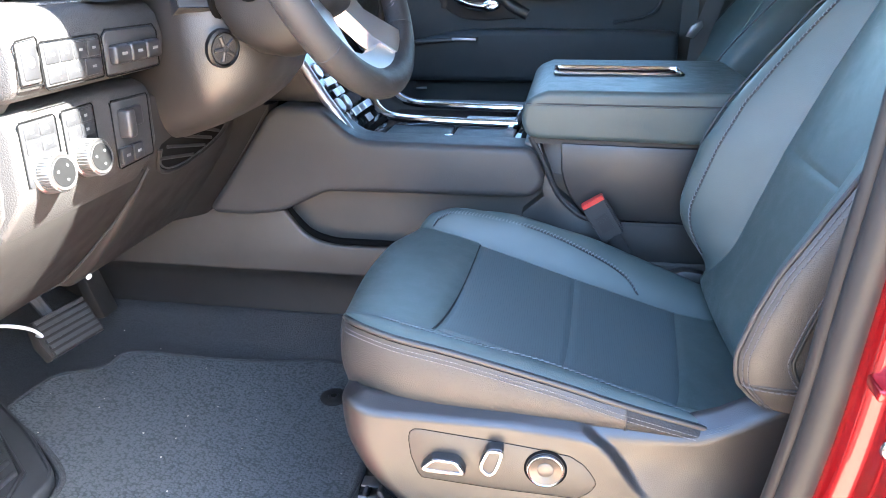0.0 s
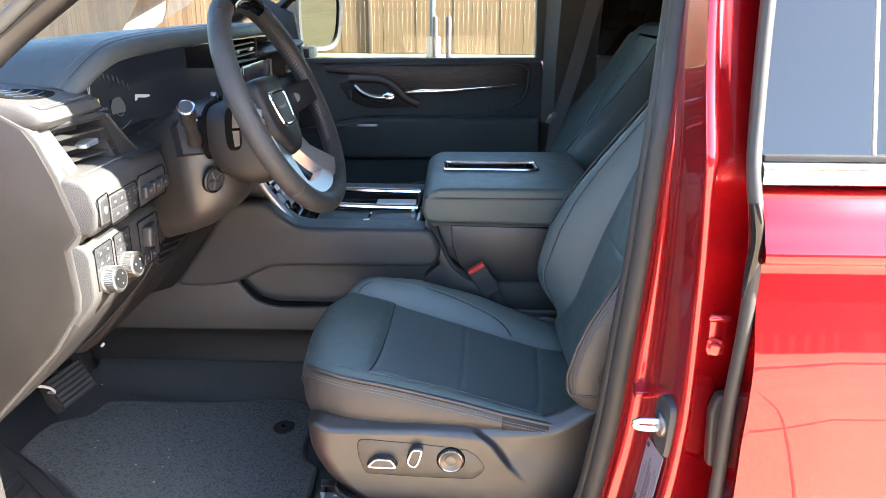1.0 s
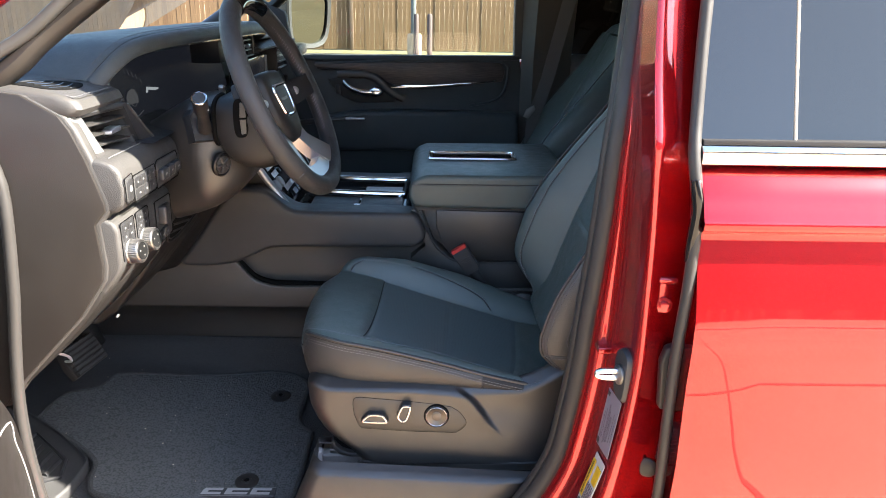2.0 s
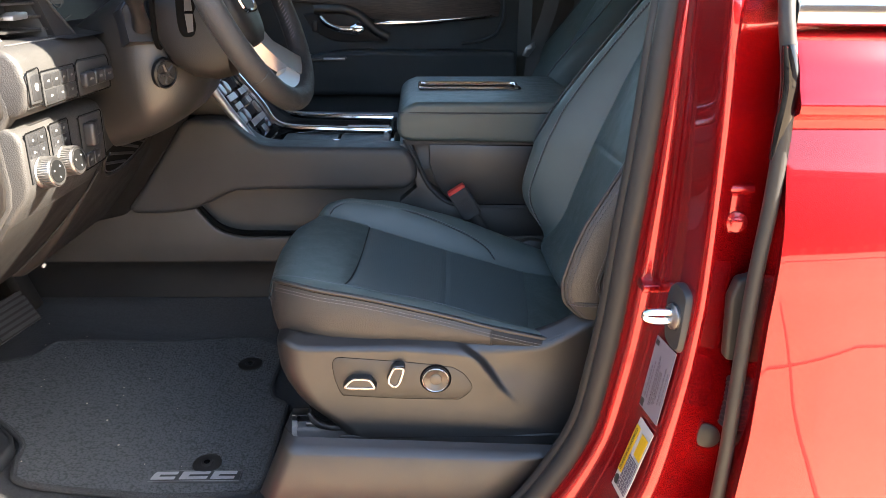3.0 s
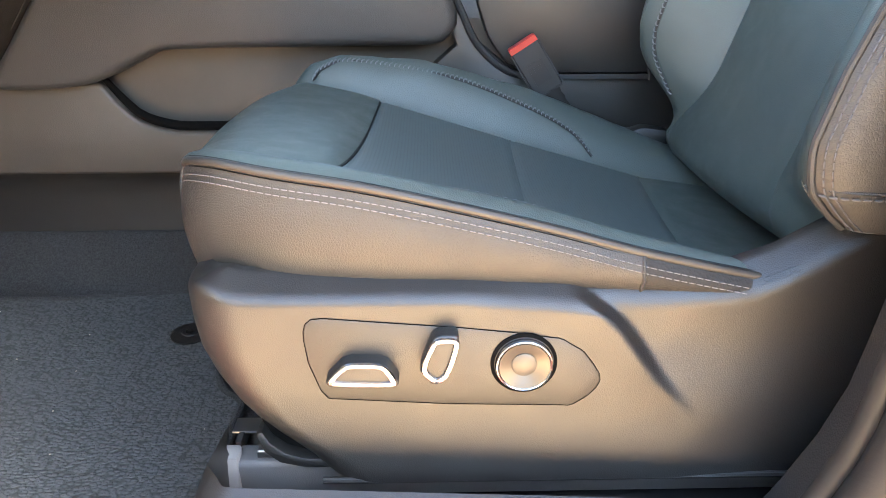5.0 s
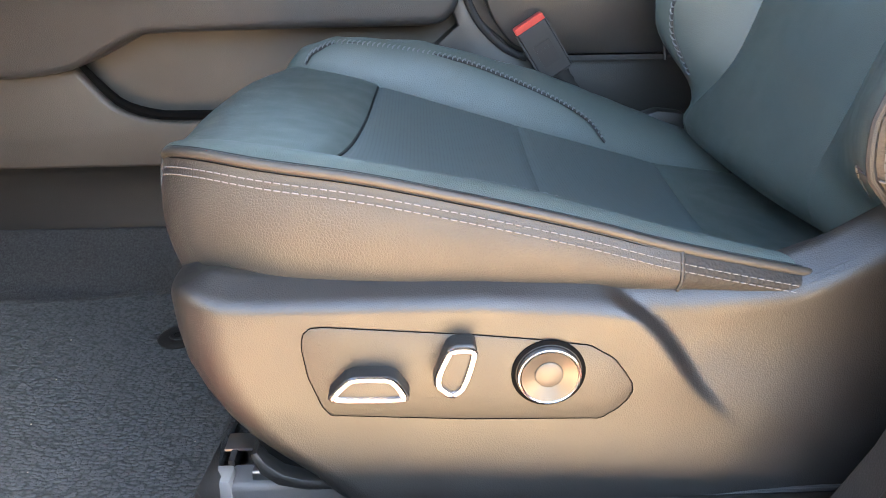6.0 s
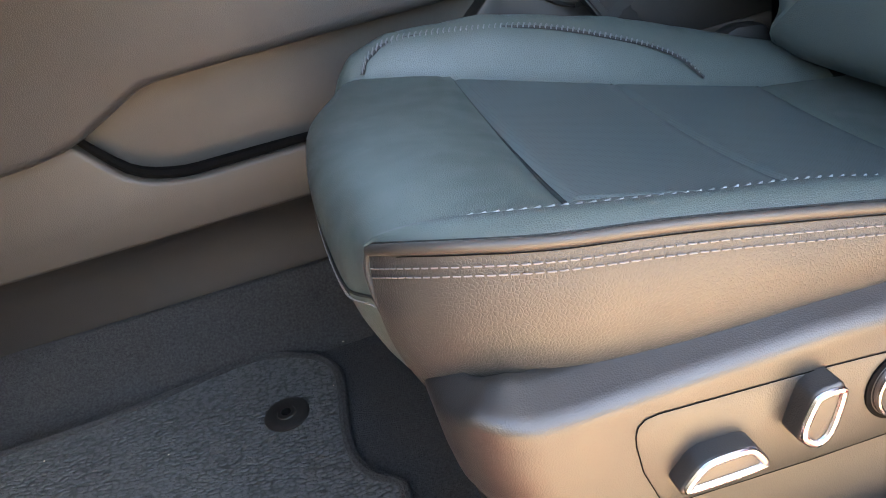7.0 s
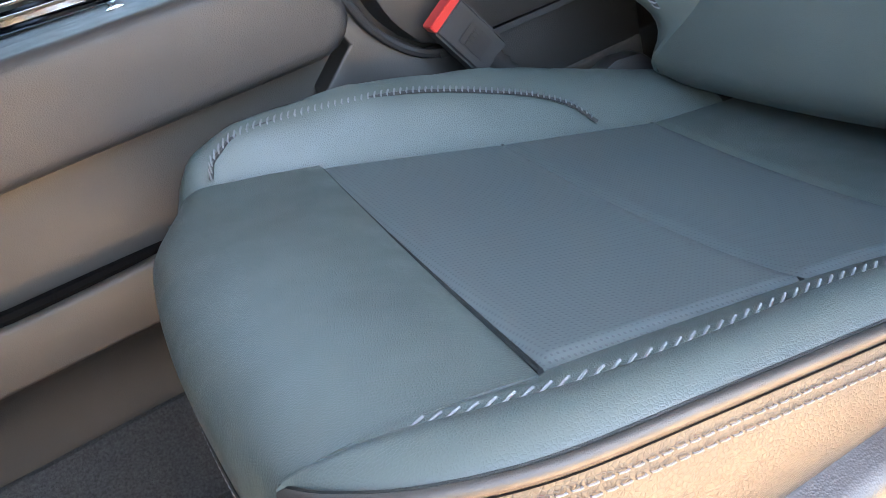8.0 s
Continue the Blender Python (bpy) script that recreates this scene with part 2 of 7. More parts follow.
# ---- mesh helpers ----
def curve(pts, n):
    """Points evenly spaced along a smooth curve through pts."""
    P = [np.array(p, float) for p in pts]
    P = [2 * P[0] - P[1]] + P + [2 * P[-1] - P[-2]]
    out = []
    for i in range(1, len(P) - 2):
        a, b, c, d = P[i - 1:i + 3]
        for k in range(16):
            t = k / 16
            out.append(0.5 * (2 * b + (c - a) * t + (2 * a - 5 * b + 4 * c - d) * t * t + (3 * b - a - 3 * c + d) * t ** 3))
    out.append(P[-2])
    out = np.array(out)
    s = np.r_[0, np.cumsum(np.linalg.norm(np.diff(out, axis=0), axis=1))]
    q = np.linspace(0, s[-1], n)
    return np.stack([np.interp(q, s, out[:, k]) for k in range(out.shape[1])], 1)


def finish(bm, sharp=40):
    bmesh.ops.recalc_face_normals(bm, faces=bm.faces)
    lim = radians(sharp)
    for f in bm.faces:
        f.smooth = True
    for e in bm.edges:
        e.smooth = not (len(e.link_faces) == 2 and e.calc_face_angle(0) > lim)
    return bm


def part(name, bm, material, parent=None, label="", sharp=40):
    """One mesh object from a bmesh, under a thing or a part."""
    finish(bm, sharp)
    me = bpy.data.meshes.new(name)
    bm.to_mesh(me)
    bm.free()
    for m in material if isinstance(material, (list, tuple)) else [material]:
        me.materials.append(m)
    ob = new(name, me)
    if parent:
        ob.parent = parent
    return tagged(ob, label)


def thing(name, label, category, group="", kind="", at=(0, 0, 0)):
    ob = new(name)
    ob.empty_display_size = 0.05
    return tagged(ob, label, category, group, kind)


def loft(rows, ring=False, caps=False, bm=None):
    bm = bm or bmesh.new()
    V = [[bm.verts.new(tuple(p)) for p in r] for r in rows]
    for a, b in zip(V[:-1], V[1:]):
        n = len(a)
        for i in range(n if ring else n - 1):
            j = (i + 1) % n
            bm.faces.new((a[i], a[j], b[j], b[i]))
    if caps:
        bm.faces.new(V[0][::-1])
        bm.faces.new(V[-1])
    return bm


def prism(poly, axis, a, b, bevel=0.0, seg=2, bm=None):
    """A polygon drawn out along an axis; poly is (x, z) for y, (y, z) for x, (x, y) for z."""
    own = bmesh.new()
    put = {"y": lambda p, v: (p[0], v, p[1]), "x": lambda p, v: (v, p[0], p[1]), "z": lambda p, v: (p[0], p[1], v)}[axis]
    A = [own.verts.new(put(p, a)) for p in poly]
    B = [own.verts.new(put(p, b)) for p in poly]
    n = len(poly)
    own.faces.new(A)
    own.faces.new(B[::-1])
    for i in range(n):
        own.faces.new((A[i], B[i], B[(i + 1) % n], A[(i + 1) % n]))
    bmesh.ops.recalc_face_normals(own, faces=own.faces)
    if bevel:
        es = [e for e in own.edges if e.calc_face_angle(0) > radians(25)]
        bmesh.ops.bevel(own, geom=es, offset=bevel, segments=seg, profile=0.5, affect="EDGES", clamp_overlap=True)
    if bm is None:
        return own
    me = bpy.data.meshes.new("t")
    own.to_mesh(me)
    own.free()
    bm.from_mesh(me)
    bpy.data.meshes.remove(me)
    return bm


def box(x0, x1, y0, y1, z0, z1, bevel=0.0, seg=2, bm=None):
    return prism([(x0, y0), (x1, y0), (x1, y1), (x0, y1)], "z", z0, z1, bevel, seg, bm)


def tube(pts, r, n=10, bm=None, ring=False, flat=1.0, up=(0, 0, 1)):
    """A round bar along points; r may be a list. flat squeezes it along the side direction."""
    P = [Vector(p) for p in pts]
    k = len(P)
    rs = list(r) if isinstance(r, (list, tuple, np.ndarray)) else [r] * k
    rows = []
    ref = Vector(up)
    for i in range(k):
        if ring:
            d = (P[(i + 1) % k] - P[i - 1]).normalized()
        else:
            d = (P[min(i + 1, k - 1)] - P[max(i - 1, 0)]).normalized()
        s = ref - d * ref.dot(d)
        if s.length < 1e-4:
            s = Vector((1, 0, 0)) - d * d.x
        s.normalize()
        ref = s.copy()
        q = d.cross(s)
        rows.append([P[i] + (s * math.cos(a) + q * math.sin(a) * flat) * rs[i] for a in (2 * math.pi * j / n for j in range(n))])
    if ring:
        rows.append(rows[0])
        b = loft(rows, True, False, bm)
        bmesh.ops.remove_doubles(b, verts=b.verts, dist=1e-6)
        return b
    return loft(rows, True, True, bm)


def lathe(profile, centre, axis, n=32, bm=None):
    """Turned body: profile of (radius, height) along axis from centre."""
    a = Vector(axis).normalized()
    s = a.orthogonal().normalized()
    q = a.cross(s)
    c = Vector(centre)
    rows = [[c + a * h + (s * math.cos(t) + q * math.sin(t)) * max(r, 1e-4) for t in (2 * math.pi * j / n for j in range(n))] for r, h in profile]
    return loft(rows, True, True, bm)


def stitches(pts, length=0.0045, gap=0.003, r=0.0007, lift=(0, 0, 0.0006), bm=None, slant=(0, 0, 0)):
    """A row of single thread stitches along a line."""
    bm = bm or bmesh.new()
    P = np.array(pts, float)
    s = np.r_[0, np.cumsum(np.linalg.norm(np.diff(P, axis=0), axis=1))]
    at = lambda q: np.array([np.interp(q, s, P[:, k]) for k in range(3)])
    q = 0.0
    L, sl = np.array(lift), np.array(slant)
    while q + length < s[-1]:
        a, b = at(q) - sl, at(q + length) + sl
        m = (a + b) / 2 + L * 1.6
        tube([a - L, a + L, m, b + L, b - L], [r * 0.6, r, r, r, r * 0.6], 5, bm)
        q += length + gap
    return bm


def bars(origin, across, up, rows, mat, parent, name="printed_lines", thick=0.0004):
    """Rows of plain bars for small print: (start, end, height, bar height) in shares of the panel."""
    bm = bmesh.new()
    o, a, u = Vector(origin), Vector(across), Vector(up)
    nrm = a.cross(u).normalized() * thick
    for s, e, h, t in rows:
        c = [o + a * s + u * h, o + a * e + u * h, o + a * e + u * (h + t), o + a * s + u * (h + t)]
        A = [bm.verts.new(p + nrm) for p in c]
        B = [bm.verts.new(p - nrm) for p in c]
        bm.faces.new(A)
        bm.faces.new(B[::-1])
        for i in range(4):
            bm.faces.new((A[i], B[i], B[(i + 1) % 4], A[(i + 1) % 4]))
    ob = part(name, bm, mat, parent)
    return tagged(ob, kind="stuff") if len(rows) > 1 else ob


def lettering(name, words, size, m, material, parent, extrude=0.0006, sx=1.0, shear=0.0):
    """Raised letters with the built-in font, turned into a mesh."""
    cu = bpy.data.curves.new(name, "FONT")
    cu.body, cu.size, cu.extrude, cu.align_x, cu.align_y, cu.shear = words, size, extrude, "CENTER", "CENTER", shear
    tmp = bpy.data.objects.new(name, cu)
    scene.collection.objects.link(tmp)
    me = bpy.data.meshes.new_from_object(tmp.evaluated_get(bpy.context.evaluated_depsgraph_get()))
    bpy.data.objects.remove(tmp)
    me.materials.clear()
    me.materials.append(material)
    me.transform(m @ Matrix.Diagonal((sx, 1, 1, 1)))
    ob = new(name, me)
    ob.parent = parent
    return ob


def lerp(a, b, t):
    return a + (b - a) * t


def step(a, b, x):
    t = min(max((x - a) / (b - a), 0), 1)
    return t * t * (3 - 2 * t)


def table(x, pts):
    return float(np.interp(x, [p[0] for p in pts], [p[1] for p in pts]))


# ---- ground and what stands outside ----
def plane_at(name, x0, x1, y0, y1, z, mat, label, kind="structure", cat="ground"):
    bm = bmesh.new()
    nx, ny = 12, 12
    rows = [[(lerp(x0, x1, i / nx), lerp(y0, y1, j / ny), z) for i in range(nx + 1)] for j in range(ny + 1)]
    ob = part(name, loft(rows, bm=bm), mat)
    return tagged(ob, label, cat, kind=kind)


plane_at("ground", -900, 900, -900, 900, 0.0, M_CONCRETE, "sunlit pale concrete paving that reaches to the horizon")
plane_at("road", -80, 80, 6.0, 22.6, 0.008, concrete("grey_paving", (0.62, 0.76, 1.0), 0.27), "weathered grey paving between the car and the fence", cat="road")
plane_at("verge", -80, 80, 22.6, 60, 0.02, M_GRASS, "dry yellow grass verge along the foot of the fence", cat="verge")


def board_fence():
    f = thing("board_fence", "tall cedar privacy fence of upright boards in sun", "fence")
    rng = random.Random(4)
    x, k = -26.0, 0
    meshes = []
    for v in range(4):
        bm = box(-0.07, 0.07, -0.011, 0.011, 0.04, 2.52 + 0.012 * v, 0.004, 1)
        finish(bm)
        me = bpy.data.meshes.new("fence_board")
        bm.to_mesh(me)
        bm.free()
        me.materials.append(M_FENCE)
        meshes.append(me)
    far = bmesh.new()
    while x < 16:
        if -8 < x < 8:
            b = new("fence_board", meshes[k % 4])
            b.parent = f
            b.location = (x, 24.0 + rng.uniform(-0.012, 0.012), 0.0)
        else:
            box(x - 0.07, x + 0.07, 23.99, 24.012, 0.04, 2.53, 0, bm=far)
        x += 0.145
        k += 1
    tagged(part("fence_run", far, M_FENCE, f), kind="stuff")
    for z in (0.45, 1.3, 2.15):
        part("fence_rail", box(-26, 16, 24.02, 24.07, z, z + 0.09), M_FENCE, f)
    part("fence_post", box(-2.62, -2.50, 23.9, 23.985, 0.0, 2.6, 0.01), plastic("dark_post", (0.12, 0.08, 0.05), 0.8), f, "darker upright fence post")
    return f


board_fence()


def bollards():
    post = thing("light_pole", "grey steel pole on a round concrete footing", "pole")
    part("footing", lathe([(0.20, 0.0), (0.20, 0.62), (0.17, 0.66)], (-0.55, 21.6, 0.0), (0, 0, 1), 24), M_CONCRETE, post)
    part("shaft", lathe([(0.075, 0.6), (0.07, 6.0)], (-0.58, 21.6, 0.0), (0, 0, 1), 16), plastic("pole_paint", (0.10, 0.11, 0.11), 0.5), post)
    b = thing("bollard", "dark brown pipe bollard in front of the fence", "bollard", "bollards by the fence")
    part("pipe", lathe([(0.075, 0.0), (0.075, 1.15), (0.05, 1.21)], (-0.12, 21.3, 0.0), (0, 0, 1), 16), plastic("bollard_paint", (0.07, 0.045, 0.04), 0.6), b)
    copy_thing(b, Matrix.Translation((-0.37, -0.1, 0.0)))


bollards()


def far_building():
    b = thing("far_building", "long dark building with short tan piers across the lot", "building", kind="structure")
    part("wall", box(-60, 90, -36, -34, 0, 7.5, 0.05), plastic("far_wall", (0.06, 0.045, 0.04), 0.9, 3.0), b)
    part("roof_edge", box(-60.2, 90.2, -36.2, -33.7, 7.5, 7.8, 0.05), plastic("far_fascia", (0.10, 0.085, 0.07), 0.8, 3.0), b)
    tan = plastic("far_pier", (0.30, 0.20, 0.12), 0.9, 3.0)
    for k in range(26):
        part("pier", box(2 + k * 2.4, 2.8 + k * 2.4, -33.98, -33.3, 0, 1.5, 0.04), tan, b)


far_building()


def paving_joints():
    t = thing("slab_joints", "dark sawn joints in the concrete paving", "paving joint", kind="structure")
    tar = plastic("joint_tar", (0.07, 0.06, 0.05), 0.9, 30.0)
    for k in range(-4, 9):
        part("joint", box(k * 4.2 + 1.1, k * 4.2 + 1.125, -13.9, 0.0, 0.0, 0.004), tar, t)
    for y in (-1.9, -5.7, -9.8):
        part("joint", box(-16, 36, y, y + 0.025, 0.0, 0.0045), tar, t)
    k = thing("kerb", "pale concrete kerb across the lot", "kerb", kind="structure")
    part("stone", box(-60, 90, -14.2, -13.9, 0.0, 0.15, 0.02), plastic("kerb_stone", (0.55, 0.47, 0.37), 0.9, 30.0), k)


paving_joints()

# ---- body shell ----
SEAL = [(1.86, 0.318), (1.62, 0.287), (1.51, 0.273), (1.42, 0.264), (1.31, 0.257), (1.20, 0.247), (1.08, 0.237), (0.98, 0.223), (0.93, 0.214), (0.89, 0.199), (0.85, 0.178), (0.81, 0.153), (0.775, 0.125), (0.74, 0.08), (0.718, 0.02)]
EDGE = [(0.70, 0.22), (0.74, 0.27), (0.80, 0.30), (0.91, 0.325), (0.97, 0.334), (1.20, 0.335), (1.62, 0.337), (1.90, 0.36)]
RIDGE = [(0.70, 0.150), (0.76, 0.185), (0.82, 0.216), (0.90, 0.246), (0.952, 0.2605), (1.045, 0.2775), (1.126, 0.2865), (1.20, 0.2895), (1.365, 0.2865), (1.48, 0.281), (1.62, 0.279), (1.90, 0.292)]


def smooth_table(pts):
    C = np.array(sorted(tuple(p) for p in curve(pts, 300)))
    return lambda z: float(np.interp(z, C[:, 0], C[:, 1]))


seal_x, edge_x, ridge_x = smooth_table(SEAL), smooth_table(EDGE), smooth_table(RIDGE)


def tumble(z):
    """How far the body side leans in above the belt."""
    return max(0.0, z - 1.48) * 0.30


def b_pillar():
    p = thing("b_pillar", "glossy metallic red door jamb between front and rear doors", "pillar", kind="structure")
    # share of the way from seal to ridge, and depth: strip beside the seal, two beads, latch face, ridge
    front = [(-0.10, 0.615), (0.02, 0.588), (0.25, 0.562), (0.36, 0.556), (0.54, 0.553), (0.60, 0.548), (0.635, 0.541), (0.66, 0.536), (0.70, 0.533), (0.715, 0.527), (0.745, 0.523), (0.77, 0.518), (0.80, 0.505), (0.84, 0.485), (0.88, 0.464), (0.92, 0.453), (1.0, 0.4475)]
    outer = [(0.0, 0.4475), (0.06, 0.4465), (0.14, 0.4485), (0.30, 0.456), (0.55, 0.466), (0.8, 0.475), (1.0, 0.482)]
    fc, oc = curve(front, 70), curve(outer, 24)
    rows = []
    for z in np.linspace(1.90, 0.70, 90):
        xs, xr, xe = seal_x(z), ridge_x(z), edge_x(z) + 0.02
        rows.append([(lerp(xs, xr, f), y + tumble(z), z) for f, y in fc] + [(lerp(xr, xe, f), y + tumble(z), z) for f, y in oc[1:]] + [(xe + 0.02, 0.497 + tumble(z), z), (xe + 0.06, 0.512 + tumble(z), z), (xe + 0.12, 0.520 + tumble(z), z)])
    bm = loft(rows)
    back = [[(r[0][0] + 0.01, 0.62 + tumble(r[0][2]), r[0][2]), (r[0][0] + 0.12, 0.63 + tumble(r[0][2]), r[0][2])] for r in rows]
    loft(back, bm=bm)
    part("jamb", bm, M_PAINT, p, sharp=75)
    # rubber seal round the whole door opening
    path = [(x, 0.585 + tumble(z), z) for z, x in SEAL] + [(-0.10, 0.585, 0.702), (-0.40, 0.585, 0.70), (-0.60, 0.585, 0.705), (-0.652, 0.585, 0.76), (-0.672, 0.585, 0.87), (-0.676, 0.585, 1.0), (-0.664, 0.585, 1.124), (-0.652, 0.585, 1.22), (-0.643, 0.585, 1.37), (-0.662, 0.588, 1.44), (-0.672, 0.594, 1.51), (-0.640, 0.600, 1.56), (-0.576, 0.620, 1.606), (-0.43, 0.66, 1.745), (-0.33, 0.69, 1.83)]
    pts = curve(path, 120)
    part("door_seal", tube(pts, [lerp(0.0095, 0.0155, step(-0.55, -0.10, q[0])) for q in pts], 14, up=(0, 1, 0)), M_RUBBER, p, "black rubber weatherstrip bulb")
    lip = [(a + 0.0, b + 0.016, c) for a, b, c in pts]
    bm = tube([(q[0] - 0.010, q[1] + 0.004, q[2]) for q in lip], 0.009, 10, up=(0, 1, 0))
    part("seal_lip", bm, M_RUBBER, p)
    # pillar trim inside
    bm = loft([[(seal_x(z) - 0.004, 0.60 + tumble(z), z), (seal_x(z) + 0.01, 0.66 + tumble(z), z), (seal_x(z) + 0.12, 0.67 + tumble(z), z)] for z in np.linspace(1.86, 0.74, 30)])
    part("inner_trim", bm, M_DASH, p)
    # latch striker on its dark plate
    q0, q1 = Vector((0.2745, 0.512, 1.140)), Vector((0.2835, 0.458, 1.140))
    ac, upv = q1 - q0, Vector((0.05, 0, 1)).normalized()
    nv = ac.cross(upv).normalized()
    nv = nv if nv.x < 0 else -nv
    ol = [tuple(c) for c in curve([(0.34, -0.026), (0.26, -0.01), (0.26, 0.016), (0.36, 0.030), (0.62, 0.035), (0.93, 0.030), (1.03, 0.018), (1.04, -0.026), (0.98, -0.041), (0.74, -0.044), (0.45, -0.038), (0.34, -0.026)], 44)][:-1]
    part("striker_plate", loft([[q0 + ac * lerp(0.6, e, k) + upv * (h * k) + nv * d for e, h in ol] for k, d in ((1.0, -0.006), (1.0, 0.004), (0.93, 0.008), (0.5, 0.008))], ring=True, caps=True), M_DARK, p, "black striker backing plate")
    part("striker_base", lathe([(0.015, 0.0), (0.015, 0.003), (0.011, 0.006)], q0 + ac * 0.66 + nv * 0.008 + upv * -0.004, nv, 20), M_STEEL, p)
    mid = q0 + ac * 0.66 + upv * -0.004
    loop = curve([mid + upv * 0.0055 + nv * 0.004, mid + upv * 0.0055 + nv * 0.022 - ac * 0.02, mid + upv * 0.0050 + nv * 0.034 - ac * 0.05, mid + upv * 0.0030 + nv * 0.0405 - ac * 0.07, mid + nv * 0.042 - ac * 0.075, mid - upv * 0.0030 + nv * 0.0405 - ac * 0.07, mid - upv * 0.0050 + nv * 0.034 - ac * 0.05, mid - upv * 0.0055 + nv * 0.022 - ac * 0.02, mid - upv * 0.0055 + nv * 0.004], 48)
    part("striker_loop", tube(loop, [0.0042 + 0.0012 * abs(i - 23.5) / 23.5 for i in range(48)], 12), M_CHROME, p, "bright steel latch loop")
    # hinge of the rear door and wiring boot in the channel
    h = part("rear_hinge", box(0.306, 0.334, 0.458, 0.482, 1.240, 1.296, 0.004), M_PAINT, p, "red painted rear door hinge")
    part("hinge_bolt", lathe([(0.011, 0), (0.011, 0.004), (0.007, 0.005), (0.007, 0.011), (0.004, 0.012)], (0.320, 0.458, 1.255), (-0.3, -1, 0), 18), M_PAINT, h)
    part("hinge_knuckle", lathe([(0.006, 0), (0.006, 0.03)], (0.334, 0.460, 1.290), (-1, 0.1, 0), 12), M_PAINT, h)
    copy_thing(h, Matrix.Translation((-0.012, 0.0, -0.43)))
    pts = [(0.341 + 0.004 * math.sin((z - 1.0) * 30), 0.450, z) for z in np.linspace(1.070, 1.008, 56)]
    part("channel_cover", prism([(0.326, 1.095), (0.3215, 1.17), (0.328, 1.192), (0.350, 1.198), (0.350, 1.092)], "y", 0.446, 0.464, 0.004, 3), M_RUBBER, p, "dark rubber channel cover")
    part("wiring_boot", tube(pts, [0.010 + 0.0022 * math.sin(i * 1.1) for i in range(56)], 12, up=(0, 1, 0)), M_RUBBER, p, "ribbed black wiring boot")
    part("rubber_plug", lathe([(0.016, 0), (0.016, 0.003), (0.011, 0.006), (0.003, 0.006)], (0.326, 0.468, 0.984), (-0.4, -1, 0), 20), M_RUBBER, p)
    # small red peg standing out of the jamb
    part("paint_mark", box(0.252, 0.274, 0.532, 0.5600, 1.140, 1.151, 0.003, 3), M_PAINT, p)
    return p


b_pillar()


def jamb_label(name, corner, across, up, base_mat, label):
    t = thing(name, label, "label")
    o, a, u = Vector(corner), Vector(across), Vector(up)
    n = a.cross(u).normalized()
    bm = bmesh.new()
    V = [bm.verts.new(o + a * s + u * h + n * d) for d in (0, -0.0008) for s, h in ((0, 0), (1, 0), (1, 1), (0, 1))]
    bm.faces.new(V[:4])
    bm.faces.new(V[4:][::-1])
    for i in range(4):
        bm.faces.new((V[i], V[i + 4], V[(i + 1) % 4 + 4], V[(i + 1) % 4]))
    part("paper", bm, base_mat, t)
    return t, o, a, u, n


def labels():
    n = Vector((-0.0015, 0, 0))
    c0, c1, top = Vector((0.2575, 0.512, 1.000)), Vector((0.2640, 0.462, 1.000)), Vector((0.2705, 0.512, 1.095))
    t, o, a, u, nn = jamb_label("certification_label", c0 + n, c1 - c0, top - c0, M_LABEL, "pale lilac certification sticker printed with rows of text")
    rng = random.Random(2)
    rows = []
    for k, s0 in enumerate((0.16, 0.26, 0.40, 0.47, 0.56, 0.64, 0.78, 0.90)):
        h = 0.06 + (0.12 if k < 2 else 0.03 * k)
        stop = 0.86 - 0.25 * rng.random()
        while h < stop:
            ln = rng.uniform(0.015, 0.06)
            rows.append((s0, s0 + (0.042 if 2 <= k <= 4 else 0.022), h, min(ln, stop - h + 0.01)))
            h += ln + 0.018
    bars(o + nn * 0.0009, a, u, rows, M_GREYPRINT, t, "printed_text")
    bars(o + nn * 0.0009, a, u, [(0.04, 0.20, 0.03, 0.10), (0.06, 0.2, 0.90, 0.06)], M_BLACKPRINT, t, "printed_block")
    c0, c1, top = Vector((0.2300, 0.502, 0.891)), Vector((0.2335, 0.461, 0.891)), Vector((0.2580, 0.502, 0.988))
    t, o, a, u, nn = jamb_label("tire_label", c0 + n, c1 - c0, top - c0, M_LABEL_WHITE, "white tire and loading sticker with a yellow band")
    e = nn * 0.0009
    bars(o + e, a, u, [(0.03, 0.30, 0.24, 0.66)], M_YELLOW, t, "yellow_band")
    ax, ay = u.normalized(), -a.normalized()
    az = ax.cross(ay).normalized()
    ay = az.cross(ax)
    mw = Matrix((ax, ay, az)).transposed().to_4x4()
    lettering("label_heading", "TIRE AND LOADING INFORMATION", 0.0075, Matrix.Translation(o + a * 0.165 + u * 0.57 + nn * 0.0016) @ mw, M_BLACKPRINT, t, 0.0001, 0.50)
    bars(o + e, a, u, [(0.52, 0.92, 0.58, 0.30)], M_YELLOW, t, "yellow_panel")
    rows = [(0.34, 0.95, 0.08 + 0.075 * k, 0.005) for k in range(7)] + [(0.34 + 0.15 * k, 0.346 + 0.15 * k, 0.08, 0.46) for k in range(5)] + [(0.37 + 0.15 * c, 0.37 + 0.15 * c + 0.05, 0.10 + 0.075 * k, 0.03) for c in range(4) for k in range(6)]
    bars(o + e * 1.6, a, u, rows, M_GREYPRINT, t, "printed_table")
    part("tire_emblem", lathe([(0.0065, 0), (0.0065, 0.0006)], o + a * 0.18 + u * 0.12, nn, 20), M_BLACKPRINT, t)


labels()


